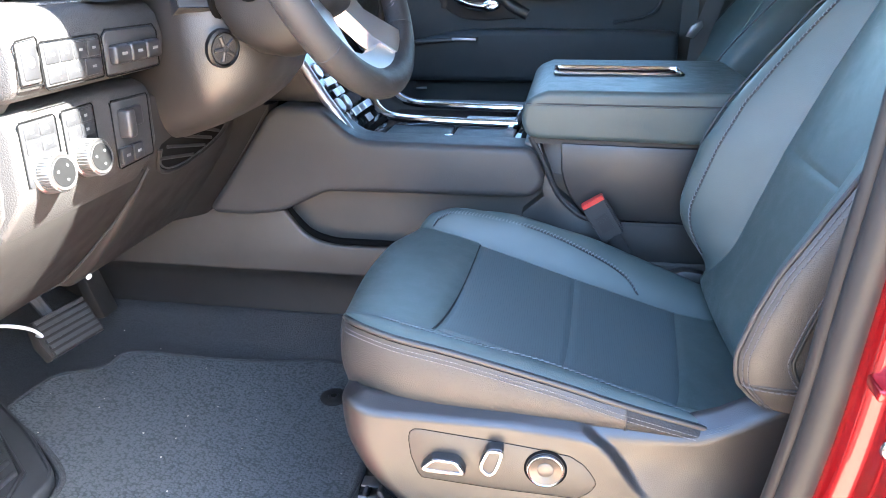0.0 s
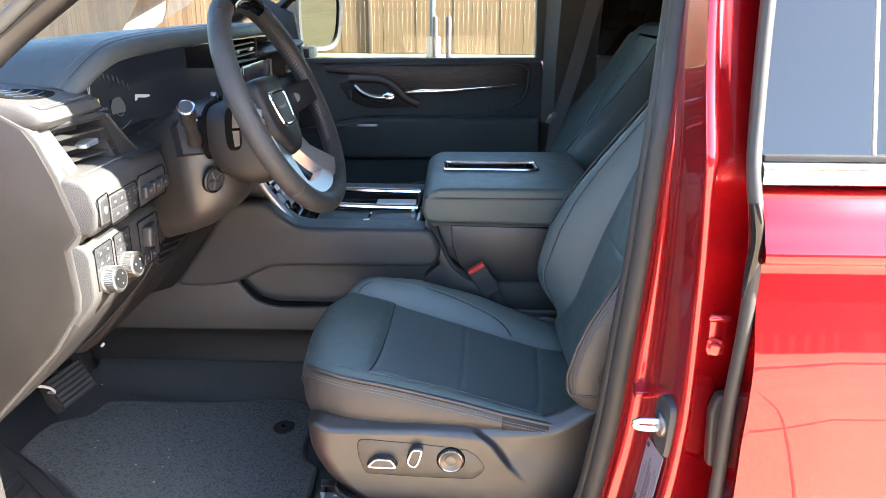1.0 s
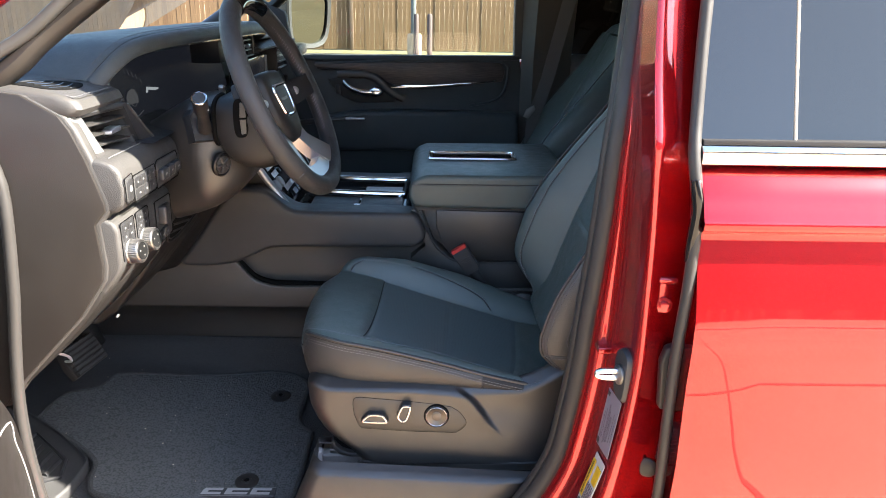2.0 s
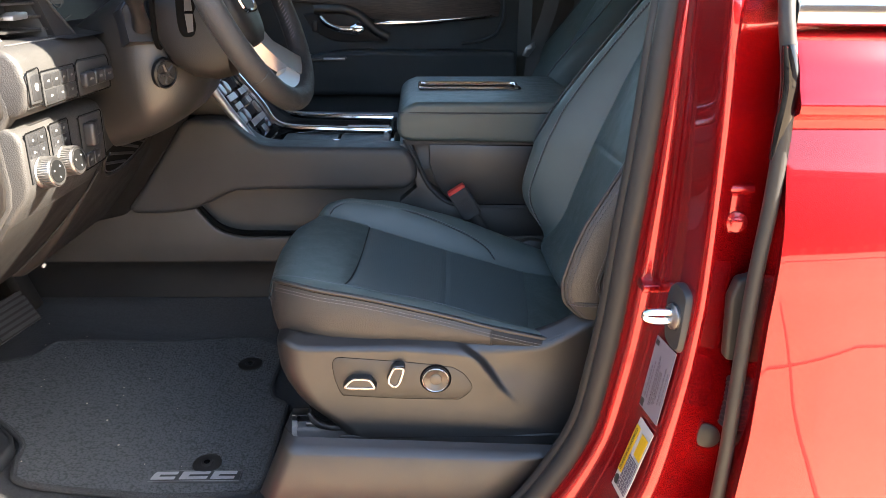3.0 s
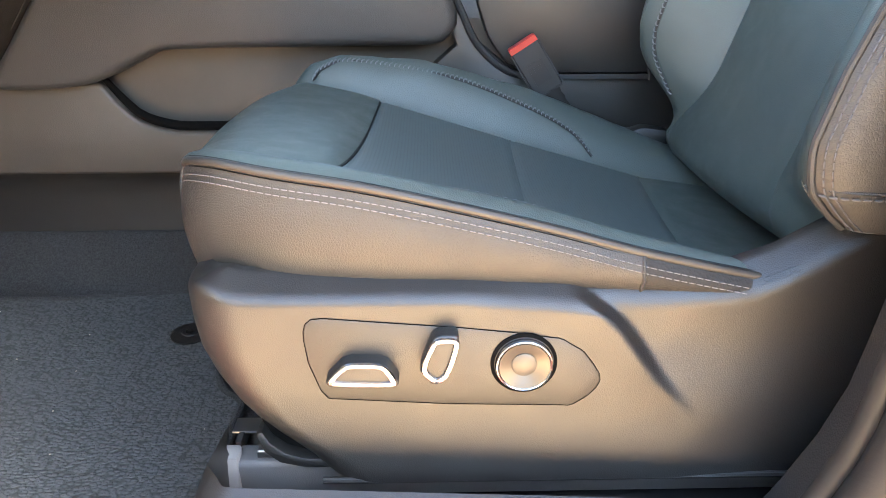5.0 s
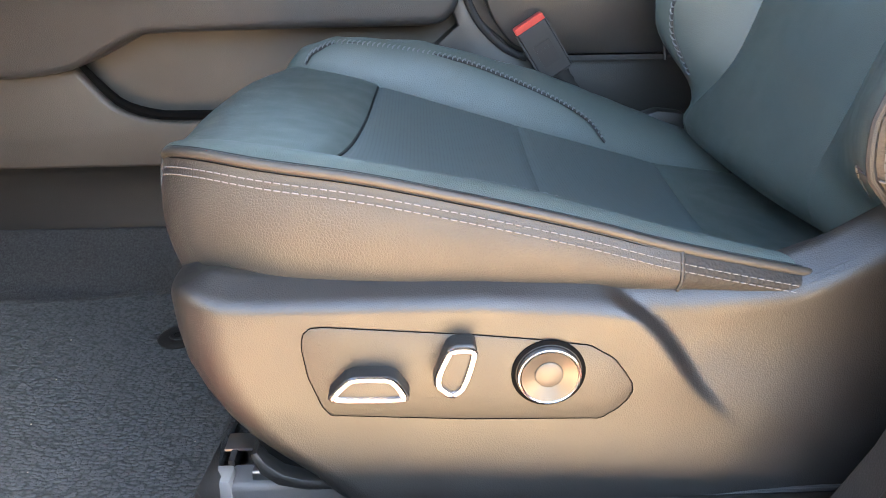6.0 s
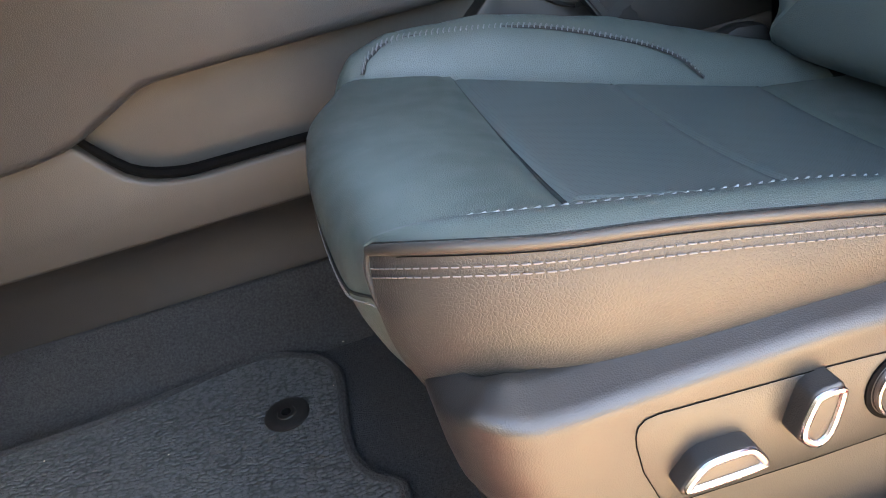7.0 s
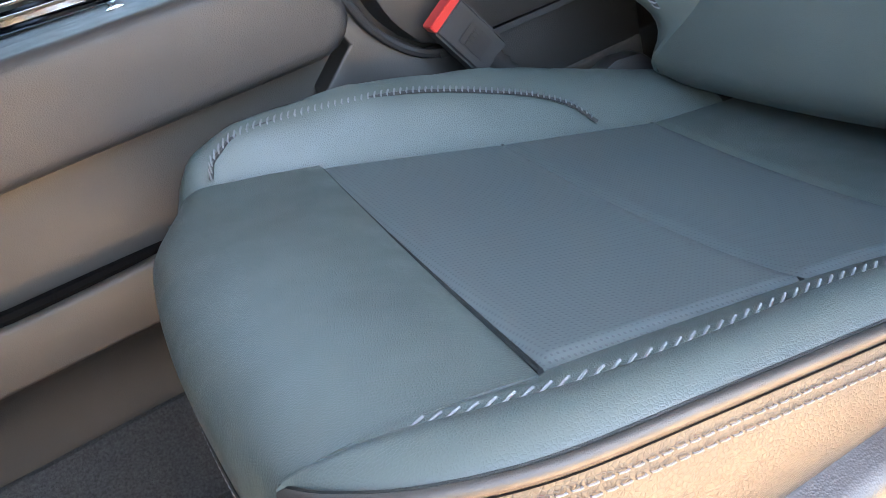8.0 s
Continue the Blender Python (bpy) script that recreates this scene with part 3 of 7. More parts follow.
def rear_door():
    d = thing("rear_door", "closed metallic red rear door with bright belt molding", "car door")
    sec = [(0.452, 1.452), (0.436, 1.447), (0.418, 1.425), (0.410, 1.400), (0.404, 1.388), (0.403, 1.382), (0.4065, 1.3765), (0.418, 1.3725), (0.4255, 1.369), (0.4262, 1.3655), (0.4245, 1.358), (0.4205, 1.340), (0.4150, 1.315), (0.4085, 1.285), (0.4030, 1.258), (0.3985, 1.230), (0.3960, 1.195), (0.395, 1.10), (0.395, 1.0), (0.400, 0.90), (0.412, 0.78), (0.445, 0.66), (0.475, 0.56)]
    sec = [tuple(p) for p in curve(sec, 110)]
    rows = []
    for x in np.linspace(0.0, 1.1, 12):
        rows.append([(x + table(z, [(0.5, 0.325), (0.92, 0.335), (1.03, 0.340), (1.16, 0.340), (1.26, 0.344), (1.36, 0.341), (1.46, 0.336)]), y, z) for y, z in sec])
    first = rows[0]
    edge = [[(p[0] + 0.004, p[1] + 0.007, p[2]) for p in first], [(p[0] + 0.002, p[1] + 0.03, p[2]) for p in first], [(p[0] + 0.03, p[1] + 0.07, p[2]) for p in first], [(p[0] + 0.05, p[1] + 0.13, p[2]) for p in first]]
    part("skin", loft(edge[::-1] + [[(p[0] + 0.0025, p[1] + 0.0015, p[2]) for p in first]] + [[(p[0] + 0.008, p[1], p[2]) for p in first]] + rows[1:]), M_PAINT, d, sharp=70)
    part("belt_molding", prism([(0.437, 1.456), (0.431, 1.459), (0.431, 1.477), (0.438, 1.482), (0.46, 1.482), (0.46, 1.455)], "x", 0.338, 1.44, 0.0015), M_CHROME, d, "bright chrome belt molding")
    sl = lambda z: 0.447 + (z - 1.485) * 0.30
    bm = loft([[(x, sl(z), z) for z in (1.485, 1.60, 1.72, 1.84)] for x in (0.338, 0.458)])
    r = bmesh.ops.extrude_face_region(bm, geom=bm.faces[:])
    bmesh.ops.translate(bm, verts=[v for v in r["geom"] if isinstance(v, bmesh.types.BMVert)], vec=(0, 0.012, 0))
    part("pillar_applique", bm, M_APPLIQUE, d, "gloss black pillar cover")
    bm = loft([[(x, sl(z) + 0.004, z) for z in (1.485, 1.60, 1.72, 1.84)] for x in (0.464, 1.40)])
    r = bmesh.ops.extrude_face_region(bm, geom=bm.faces[:])
    bmesh.ops.translate(bm, verts=[v for v in r["geom"] if isinstance(v, bmesh.types.BMVert)], vec=(0, 0.005, 0))
    part("window_glass", bm, M_TINT, d, "dark tinted window glass")
    part("division_bar", tube([(0.4612, sl(z) + 0.0015, z) for z in (1.483, 1.6, 1.72, 1.84)], 0.0026, 8), plastic("division_strip", (0.35, 0.30, 0.24), 0.5), d)
    part("glass_run", prism([(0.440, 1.4822), (0.440, 1.489), (0.458, 1.489), (0.458, 1.4822)], "x", 0.34, 1.44, 0.001), M_RUBBER, d)
    pth = curve([(0.350, 0.520, 1.84), (0.336, 0.478, 1.64), (0.332, 0.455, 1.52), (0.330, 0.437, 1.465), (0.338, 0.427, 1.40), (0.338, 0.424, 1.30), (0.333, 0.423, 1.20), (0.332, 0.423, 1.10), (0.332, 0.424, 0.97), (0.327, 0.430, 0.85), (0.313, 0.445, 0.74)], 70)
    part("edge_seal", tube(pth, 0.0100, 12, flat=0.8), M_RUBBER, d, "black rubber door edge seal")
    cap = curve([(0.330, 0.424, 1.44), (0.337, 0.422, 1.40), (0.335, 0.423, 1.36), (0.334, 0.426, 1.33)], 14)
    part("seal_cap", tube(cap, [0.006, 0.007, 0.0075, 0.008, 0.008, 0.008, 0.008, 0.008, 0.008, 0.0075, 0.007, 0.0065, 0.006, 0.005], 10), M_GLOSS, d)
    part("inner_panel", box(0.36, 1.44, 0.56, 0.60, 0.62, 1.47, 0.01), M_DASH, d)
    return d


rear_door()


def driver_door():
    """The open front door, hinged ahead of the opening and swung well out."""
    d = thing("driver_door", "open red driver's door with sunlit black inner trim", "car door")
    ang = radians(70)
    H, along, inn = Vector((-0.80, 0.50, 0)), Vector((math.cos(ang), -math.sin(ang), 0)), Vector((math.sin(ang), math.cos(ang), 0))
    at = lambda q, z, h: H + along * q + inn * h + Vector((0, 0, z))

    def slab(name, outline, h0, h1, mat, label="", soft=0.012):
        pts = [tuple(p) for p in curve([lerp(np.array(outline[k - 1]), np.array(outline[k]), q) for k in range(len(outline)) for q in (0.08, 0.92)] + [lerp(np.array(outline[-1]), np.array(outline[0]), 0.08)], 90)][:-1]
        c = np.array(pts).mean(0)
        w = 0.5 * (np.array(pts).max(0) - np.array(pts).min(0))
        rows = []
        for ins, h in ((0, h0), (0, h1 - soft), (0.25 * soft, h1 - 0.4 * soft), (soft, h1), (w.min() * 0.8, h1)):
            k = 1 - ins / w
            rows.append([at(*(c + (np.array(p) - c) * k), h) for p in pts])
        return part(name, loft(rows, ring=True, caps=True), mat, d, label)

    shell_ = [(0.02, 0.56), (0.0, 0.75), (0.0, 1.42), (1.08, 1.46), (1.10, 1.0), (1.06, 0.62), (0.95, 0.54)]
    slab("outer_skin", shell_, -0.03, 0.035, M_PAINT)
    trim = [(0.06, 0.60), (0.05, 0.80), (0.06, 1.40), (1.04, 1.45), (1.05, 1.0), (1.0, 0.64)]
    slab("inner_trim", trim, 0.035, 0.095, M_DASH, "grained black inner door trim", 0.02)
    arm = [(0.185, 0.86), (0.18, 0.965), (0.20, 1.045), (0.25, 1.165), (0.305, 1.225), (0.98, 1.30), (1.0, 1.10), (0.80, 0.92)]
    a = slab("armrest", arm, 0.095, 0.200, M_CAP, "padded black door armrest", 0.03)
    st = [at(q, z, 0.2005) for q, z in curve([(0.235, 0.93), (0.25, 1.03), (0.29, 1.125), (0.36, 1.18), (0.95, 1.25)], 60)]
    part("armrest_stitching", stitches([tuple(p) for p in st], 0.0045, 0.002, 0.0011, tuple(inn * 0.0006)), M_THREAD, a)
    bin_ = [(0.15, 0.62), (0.16, 0.80), (0.24, 0.85), (0.98, 0.90), (0.98, 0.64)]
    slab("door_bin", bin_, 0.095, 0.165, M_DASH, "", 0.02)
    for z in (0.80, 1.25):
        part("hinge", box(-0.83, -0.765, 0.455, 0.52, z, z + 0.07, 0.006), M_PAINT, d)
    return d


driver_door()


def shell():
    s = thing("car_body", "red body shell with sill, roof and dark headliner", "car body", kind="structure")
    sill = [(0.47, 0.58), (0.445, 0.62), (0.445, 0.67), (0.47, 0.695), (0.56, 0.70), (0.60, 0.695), (0.60, 0.55), (0.50, 0.55)]
    part("sill", prism(sill, "x", -1.0, 1.5, 0.006), M_PAINT, s)
    part("hinge_pillar", box(-1.02, -0.775, 0.46, 0.60, 0.70, 1.44, 0.02, 3), M_PAINT, s)
    # made-up black cover; keeps sunlit red paint out of the seat trim's reflection
    part("hinge_cover", box(-0.776, -0.735, 0.475, 0.60, 0.70, 1.43, 0.012, 3), M_KNEE, s, "made-up black cover that stops red reflections")
    # unseen rail, added to keep sky light off the seat's side shelf
    rail = [[(x, y, 1.800), (x, y - 0.012, 1.835), (x, y + 0.02, 1.878), (x, 0.66, 1.878), (x, 0.68, 1.800)] for x, y in ((-0.42, 0.625), (-0.10, 0.585), (0.334, 0.548))]
    part("roof_rail", loft(rail, ring=True, caps=True), M_KNEE, s, "black trimmed roof rail, added to shade the doorway")
    roof = [(0.60, 1.835), (0.61, 1.875), (0.70, 1.92), (1.395, 1.96), (2.09, 1.92), (2.19, 1.875), (2.205, 1.835), (2.10, 1.83), (0.69, 1.83)]
    part("roof", prism(roof, "x", -0.42, 2.6, 0.01), M_PAINT, s)
    part("headliner", box(-0.42, 2.5, 0.68, 2.11, 1.805, 1.826, 0.005), M_HEADLINER, s)
    for y0, y1, sgn in ((0.60, 0.70, 1), (2.19, 2.09, -1)):
        pa = [(-0.93, y0 + 0.012 * sgn, 1.33), (-0.634, y0 + 0.022 * sgn, 1.536), (-0.558, y0 + 0.05 * sgn, 1.606), (-0.28, y1 + 0.01 * sgn, 1.82)]
        part("a_pillar", tube(curve(pa, 24), 0.0165, 12, flat=1.5), M_CAP, s, "dark trimmed windshield pillar")
        pb = [(-1.02, y0 - 0.04 * sgn, 1.385), (-0.70, y0 - 0.03 * sgn, 1.595), (-0.60, y0 - 0.01 * sgn, 1.672), (-0.34, y1 - 0.04 * sgn, 1.868)]
        if sgn > 0:
            part("a_pillar_skin", tube(curve(pb, 24), 0.030, 12, flat=1.2), M_PAINT, s, "red painted windshield pillar")
        else:
            part("far_pillar_trim", tube(curve(pb, 24), 0.032, 12, flat=1.3), M_CAP, s, "dark trimmed windshield pillar")
    # far side body around the passenger door
    part("far_pillar", loft([[(0.292, 2.115, z), (0.30, 2.16 - tumble(z), z), (0.46, 2.16 - tumble(z), z), (0.46, 2.11 - tumble(z), z), (0.33, 2.09 - tumble(z), z)] for z in (1.83, 1.6, 1.47, 1.0, 0.8)], ring=True), M_CONSOLE_LIT, s, "dark pillar trim behind the passenger door")
    part("far_sill", box(-1.0, 1.5, 2.10, 2.30, 0.60, 0.76, 0.01), M_DASH, s)
    part("far_rear_side", box(0.46, 2.5, 2.12, 2.18, 0.7, 1.48, 0.01), M_DASH, s)
    part("far_rear_glass", box(0.46, 2.4, 2.125, 2.13, 1.48, 1.83), M_REAR_PANE, s)
    part("near_rear_glass", box(1.42, 2.4, 0.555, 0.56, 1.48, 1.83), M_TINT, s)
    # unseen header, added to stop sun leaking past the rear glass
    part("door_header", box(0.335, 2.5, 0.548, 0.66, 1.795, 1.885, 0.01), M_DARK, s)
    part("near_rear_side", box(1.42, 2.6, 0.44, 0.60, 0.5, 1.485, 0.02), M_PAINT, s)
    part("rear_bulkhead", box(2.45, 2.5, 0.55, 2.15, 0.7, 1.83), M_DASH, s)
    part("firewall", box(-1.34, -1.30, 0.60, 2.2, 0.7, 1.46), M_CARPET, s)
    part("kick_panel", box(-1.30, -0.74, 0.603, 0.625, 0.70, 1.06, 0.008), M_DARK, s)
    part("far_kick_panel", box(-1.30, -0.50, 2.09, 2.12, 0.70, 1.40, 0.008), M_DARK, s)
    # dark filler, added to keep bright ground out of the windshield reflection
    part("far_fender_top", prism([(-1.30, 1.40), (-1.30, 1.43), (-0.80, 1.46), (-0.60, 1.49), (-0.60, 1.40)], "y", 2.125, 2.19, 0.01), M_DARK, s)
    part("hood", prism([(0.55, 1.33), (0.60, 1.35), (1.395, 1.385), (2.19, 1.35), (2.24, 1.33)], "x", -2.6, -1.12, 0.01), M_PAINT, s)
    # plain panels that close the body
    for y0, y1 in ((0.50, 0.58), (2.21, 2.29)):
        part("fender", box(-2.6, -1.02, y0, y1, 0.50, 1.345, 0.02), M_PAINT, s)
    part("nose_panel", box(-2.66, -2.59, 0.52, 2.27, 0.50, 1.37, 0.03), M_PAINT, s)
    part("far_quarter", box(0.47, 2.6, 2.185, 2.26, 0.50, 1.478, 0.02), M_PAINT, s)
    part("tailgate", box(2.52, 2.61, 0.605, 2.18, 0.50, 1.828, 0.02), M_PAINT, s)
    part("underbody", box(-2.58, 2.58, 0.61, 2.18, 0.44, 0.50, 0.01), M_DARK, s)
    g = part("windshield", loft([[(x - 0.05 * math.sin(math.pi * (y - 0.66) / 1.47), y, z) for y in np.linspace(0.66, 2.13, 16)] for x, z in ((-1.10, 1.47), (-0.95, 1.556), (-0.78, 1.655), (-0.60, 1.755), (-0.43, 1.85))]), M_PANE, s)
    g.data.flip_normals()


shell()


def floor_z(x, y):
    return 0.728 + 0.085 * (y - 0.74) + 0.13 * max(0.0, -0.42 - x) + (0.55 * max(0, -0.92 - x))


def floor():
    rows = []
    for x in np.linspace(-1.30, 2.45, 90):
        rows.append([(x, y, lerp(floor_z(x, y) - 0.006, max(0.841, floor_z(x, y)), step(1.155, 1.218, y))) for y in np.linspace(0.60, 1.40, 44)] + [(x, y, floor_z(x, 2.79 - y) - 0.006 + 0.09 * step(1.16, 1.26, 2.79 - y)) for y in np.linspace(1.42, 2.12, 24)])
    f = part("floor", loft(rows), M_CARPET)
    return tagged(f, "black moulded carpet over the car floor", "floor", kind="structure")


floor()


def scuff_plate():
    t = thing("sill_plate", "black plastic door sill plate with fine ribs", "sill plate")
    part("plate", prism([(0.598, 0.708), (0.602, 0.722), (0.63, 0.728), (0.70, 0.730), (0.712, 0.722), (0.712, 0.705)], "x", -0.76, 0.14, 0.003), M_DARK, t)
    part("rear_plate", prism([(0.594, 0.72), (0.598, 0.756), (0.612, 0.766), (0.66, 0.768), (0.66, 0.72)], "x", -0.26, 0.20, 0.003), M_DARK, t)


def footrest():
    """Moulded rest for the left foot, with a ribbed panel let into it."""
    t = thing("footrest", "black rubber footrest pad with raised ribs", "footrest")
    z = lambda x, y, h=0.0: floor_z(x, y) + 0.008 + h
    rim = [(-0.90, 0.640), (-0.90, 0.905), (-0.867, 0.910), (-0.76, 0.848), (-0.682, 0.786), (-0.672, 0.765), (-0.678, 0.690), (-0.70, 0.640)]
    rim = [tuple(p) for p in curve([lerp(np.array(rim[k - 1]), np.array(rim[k]), q) for k in range(8) for q in (0.12, 0.88)] + [lerp(np.array(rim[-1]), np.array(rim[0]), 0.12)], 70)][:-1]
    rows = [[(lerp(-0.79, x, k), lerp(0.76, y, k), z(lerp(-0.79, x, k), lerp(0.76, y, k), h)) for x, y in rim] for k, h in ((1.0, -0.012), (1.0, 0.004), (0.985, 0.008), (0.95, 0.008), (0.93, 0.003), (0.5, 0.003), (0.05, 0.003))]
    part("pad", loft(rows, ring=True), M_DARK, t, sharp=60)
    fr = [(-0.805, 0.838), (-0.718, 0.770), (-0.708, 0.722), (-0.728, 0.708), (-0.82, 0.72)]
    part("panel_frame", tube([(x, y, z(x, y, 0.004)) for x, y in fr], 0.0045, 8, ring=True), M_BUTTON, t)
    for k in range(4):
        f = k / 3
        a, b = (lerp(-0.80, -0.728, f), lerp(0.818, 0.768, f)), (lerp(-0.808, -0.736, f), lerp(0.735, 0.722, f))
        part("rib", tube([(lerp(a[0], b[0], q), lerp(a[1], b[1], q), z(lerp(a[0], b[0], q), lerp(a[1], b[1], q), 0.004)) for q in (0, 0.5, 1)], 0.0055, 8), M_BUTTON, t)


footrest()
scuff_plate()


# ---- driver's seat ----
def sheet(A, B, nv=14, bulge=0.0, tuck=0.004, width=0.010, up=(0, 0, 1), ends=True, bm=None, tucks=None):
    """A padded panel between two edge lines, with its rim tucked down into the seam."""
    A, B = np.array(A, float), np.array(B, float)
    n = len(A)
    G = np.array([[lerp(A[i], B[i], j / nv) for j in range(nv + 1)] for i in range(n)])
    du = np.gradient(G, axis=0)
    dv = np.gradient(G, axis=1)
    N = np.cross(du, dv)
    N /= np.maximum(np.linalg.norm(N, axis=2, keepdims=True), 1e-9)
    if (N.reshape(-1, 3).mean(0) @ np.array(up)) < 0:
        N = -N
    su = np.r_[0, np.cumsum(np.linalg.norm(np.diff(G[:, nv // 2], axis=0), axis=1))]
    rows = []
    for i in range(n):
        W = np.linalg.norm(B[i] - A[i])
        row = []
        for j in range(nv + 1):
            ta, tb = tucks or (tuck, tuck)
            sink = max(ta * (1 - step(0, width, j / nv * W)), tb * (1 - step(0, width, (1 - j / nv) * W)))
            if ends:
                sink = max(sink, tuck * (1 - step(0, width, min(su[i], su[-1] - su[i]))))
            h = -sink + bulge * math.sin(math.pi * j / nv)
            row.append(G[i, j] + N[i, j] * h)
        rows.append(row)
    return loft(rows, bm=bm)


def dense(pts, n, ends=True):
    """Resample with extra points near both ends, so that the tucked rim is crisp."""
    C = curve(pts, 400)
    t = np.linspace(0, 1, n)
    t = t - 0.11 * np.sin(2 * np.pi * t)
    return np.array([C[min(int(round(q * 399)), 399)] for q in t])


CUSHION = [(0.34, 0.938), (0.27, 0.947), (0.20, 0.956), (0.135, 0.974), (0.035, 1.003), (-0.045, 1.027), (-0.11, 1.046), (-0.165, 1.060)]
IN_Y = [(-0.25, 1.112), (-0.20, 1.103), (-0.11, 1.086), (0.037, 1.076), (0.132, 1.071), (0.27, 1.065), (0.34, 1.062)]
OUT_Y = [(-0.25, 0.785), (-0.21, 0.776), (-0.142, 0.763), (-0.09, 0.765), (0.03, 0.769), (0.17, 0.768), (0.34, 0.764)]


def cz(x):
    return table(x, sorted(CUSHION))


def on_cushion(x, y):
    """A point of the cushion's middle, dished a little."""
    v = (y - table(x, OUT_Y)) / (table(x, IN_Y) - table(x, OUT_Y))
    return (x, y, cz(x) + 0.009 * (1 - v) ** 6 - 0.006 * math.sin(math.pi * min(max(v, 0), 1)))


def span(xf, xn, n=30):
    """A line across the cushion from the inboard seam at xf to the outboard seam at xn."""
    return [on_cushion(lerp(xf, xn, bend(k / n)), lerp(table(xf, IN_Y), table(xn, OUT_Y), k / n)) for k in range(n + 1)]


def bend(t):
    """Cross seams run straight and curl forward near the outboard bolster."""
    return 0.65 * t + 0.35 * t ** 5


def cushion_panel(name, a, b, mat, seat, tucks=(0.0045, 0.0045)):
    A, B = np.array(span(*a, n=44)), np.array(span(*b, n=44))
    return part(name, sheet(dense(A, 46), dense(B, 46), 44, 0.0, 0.004, 0.009, tucks=tucks), mat, seat)


def build_seat(driver=True):
    if driver:
        s = thing("driver_seat", "black leather driver's seat with grey double stitching", "car seat", "front seats")
    else:
        s = thing("passenger_seat", "black leather passenger seat with light piping", "car seat", "front seats")
    # cushion
    cushion_panel("seat_insert", (-0.111, -0.131), (0.037, 0.020), M_PERF, s, (0.0050, 0.0020))
    cushion_panel("seat_insert", (0.037, 0.020), (0.186, 0.150), M_PERF, s, (0.0020, 0.0016))
    cushion_panel("seat_insert", (0.186, 0.150), (0.335, 0.335), M_LEATHER, s, (0.0016, 0.002))
    for xf, xn, deep, thick in ((-0.111, -0.131, 0.0040, 0.0015), (0.037, 0.020, 0.0030, 0.0009), (0.186, 0.150, 0.0028, 0.0009)):
        part("cross_seam", tube([(x, y, z - deep) for x, y, z in span(xf, xn)], thick, 6), M_SEAM, s)
    # front panel, rolled over the nose
    lip = [(-0.133, 0.762, 1.0570), (-0.160, 0.764, 1.0630), (-0.195, 0.7695, 1.0665), (-0.222, 0.7745, 1.0655), (-0.2365, 0.776, 1.0605), (-0.2405, 0.775, 1.048), (-0.2395, 0.768, 1.028), (-0.234, 0.758, 1.006), (-0.226, 0.750, 0.985), (-0.214, 0.746, 0.955)]
    lip = curve(lip, 40)
    nose = curve([(-0.125, 1.0495), (-0.165, 1.060), (-0.205, 1.064), (-0.232, 1.054), (-0.247, 1.030), (-0.250, 1.002), (-0.241, 0.975), (-0.225, 0.955)], 40)
    rows = []
    nv = 40
    for i, (x, z) in enumerate(nose):
        f = i / 39
        row = []
        for j in range(nv + 1):
            v = j / nv
            t = v + 0.10 * math.sin(2 * math.pi * v) * -1
            yi = lerp(table(max(x, -0.2), IN_Y), 1.118, step(0.25, 0.7, f))
            yo = lerp(table(max(x, -0.2), OUT_Y), 0.752, step(0.45, 1.0, f))
            y = lerp(yi, yo, t)
            bow = step(0.15, 0.6, f) * (1 - 0.8 * step(0.45, 0.85, f)) * 0.020 * math.sin(math.pi * t)
            round_in = step(0.2, 0.7, f) * (0.010 * step(0.85, 1.0, t) + 0.030 * step(0.80, 0.0, t) * step(0.2, 0.0, t))
            W = abs(yi - yo)
            d = min(t * W, f * 0.22)
            x = x if f > 0.2 else lerp(lerp(-0.111, -0.131, bend(t)), nose[8][0], f / 0.2051)
            row.append((x - bow + round_in, y, z + 0.009 * t ** 6 * (1 - step(0.35, 0.7, f)) - 0.006 * math.sin(math.pi * t) * (1 - f) - 0.0045 * (1 - step(0, 0.011, d))))
        shift = lip[i] - np.array(row[-1])
        row = [np.array(p) + shift * step(0.62, 1.0, j / nv) for j, p in enumerate(row)]
        row.append(row[-1] + np.array([0.002, -0.0025, -0.006]))
        rows.append(row)
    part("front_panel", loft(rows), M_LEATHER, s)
    hem = np.array([lerp(np.array(rows[27][j]), np.array(rows[24][j]), step(26, 40, j)) + np.array([-0.0008, -0.0004, 0]) for j in range(8, 41)])
    part("nose_seam", tube([tuple(p) for p in hem], 0.0011, 6), M_SEAM, s)
    part("nose_stitching", stitches(hem + np.array([-0.0006, 0, -0.0045]), 0.0036, 0.0020, 0.0005, (-0.0004, 0, 0)), M_ROPE, s, "grey row of stitching")
    # inboard bolster
    RID = [(-0.222, 1.058), (-0.213, 1.069), (-0.188, 1.082), (-0.155, 1.091), (-0.06, 1.084), (0.065, 1.049), (0.224, 0.985), (0.27, 0.968)]
    rows = []
    for x in np.linspace(-0.235, 0.27, 70):
        zr = table(x, RID) if x > -0.222 else 1.05
        yb, zb = table(x, IN_Y), min(cz(max(x, -0.165)), zr) if x > -0.19 else min(1.061, zr - 0.004)
        fr = step(-0.19, -0.228, x)
        sec = [(x, yb - 0.002, zb - 0.006), (x, yb + 0.004, zb + 0.001), (x, lerp(yb, 1.12, 0.45), lerp(zb, zr, 0.62)), (x, 1.116, zr - 0.001), (x, 1.127, zr - 0.002), (x, 1.136, zr - 0.016), (x, 1.141, zr - 0.05), (x, 1.140, 0.94)]
        sec = [(p[0] + 0.006 * fr, lerp(p[1], min(p[1], 1.125), fr), p[2] - 0.012 * fr) for p in sec]
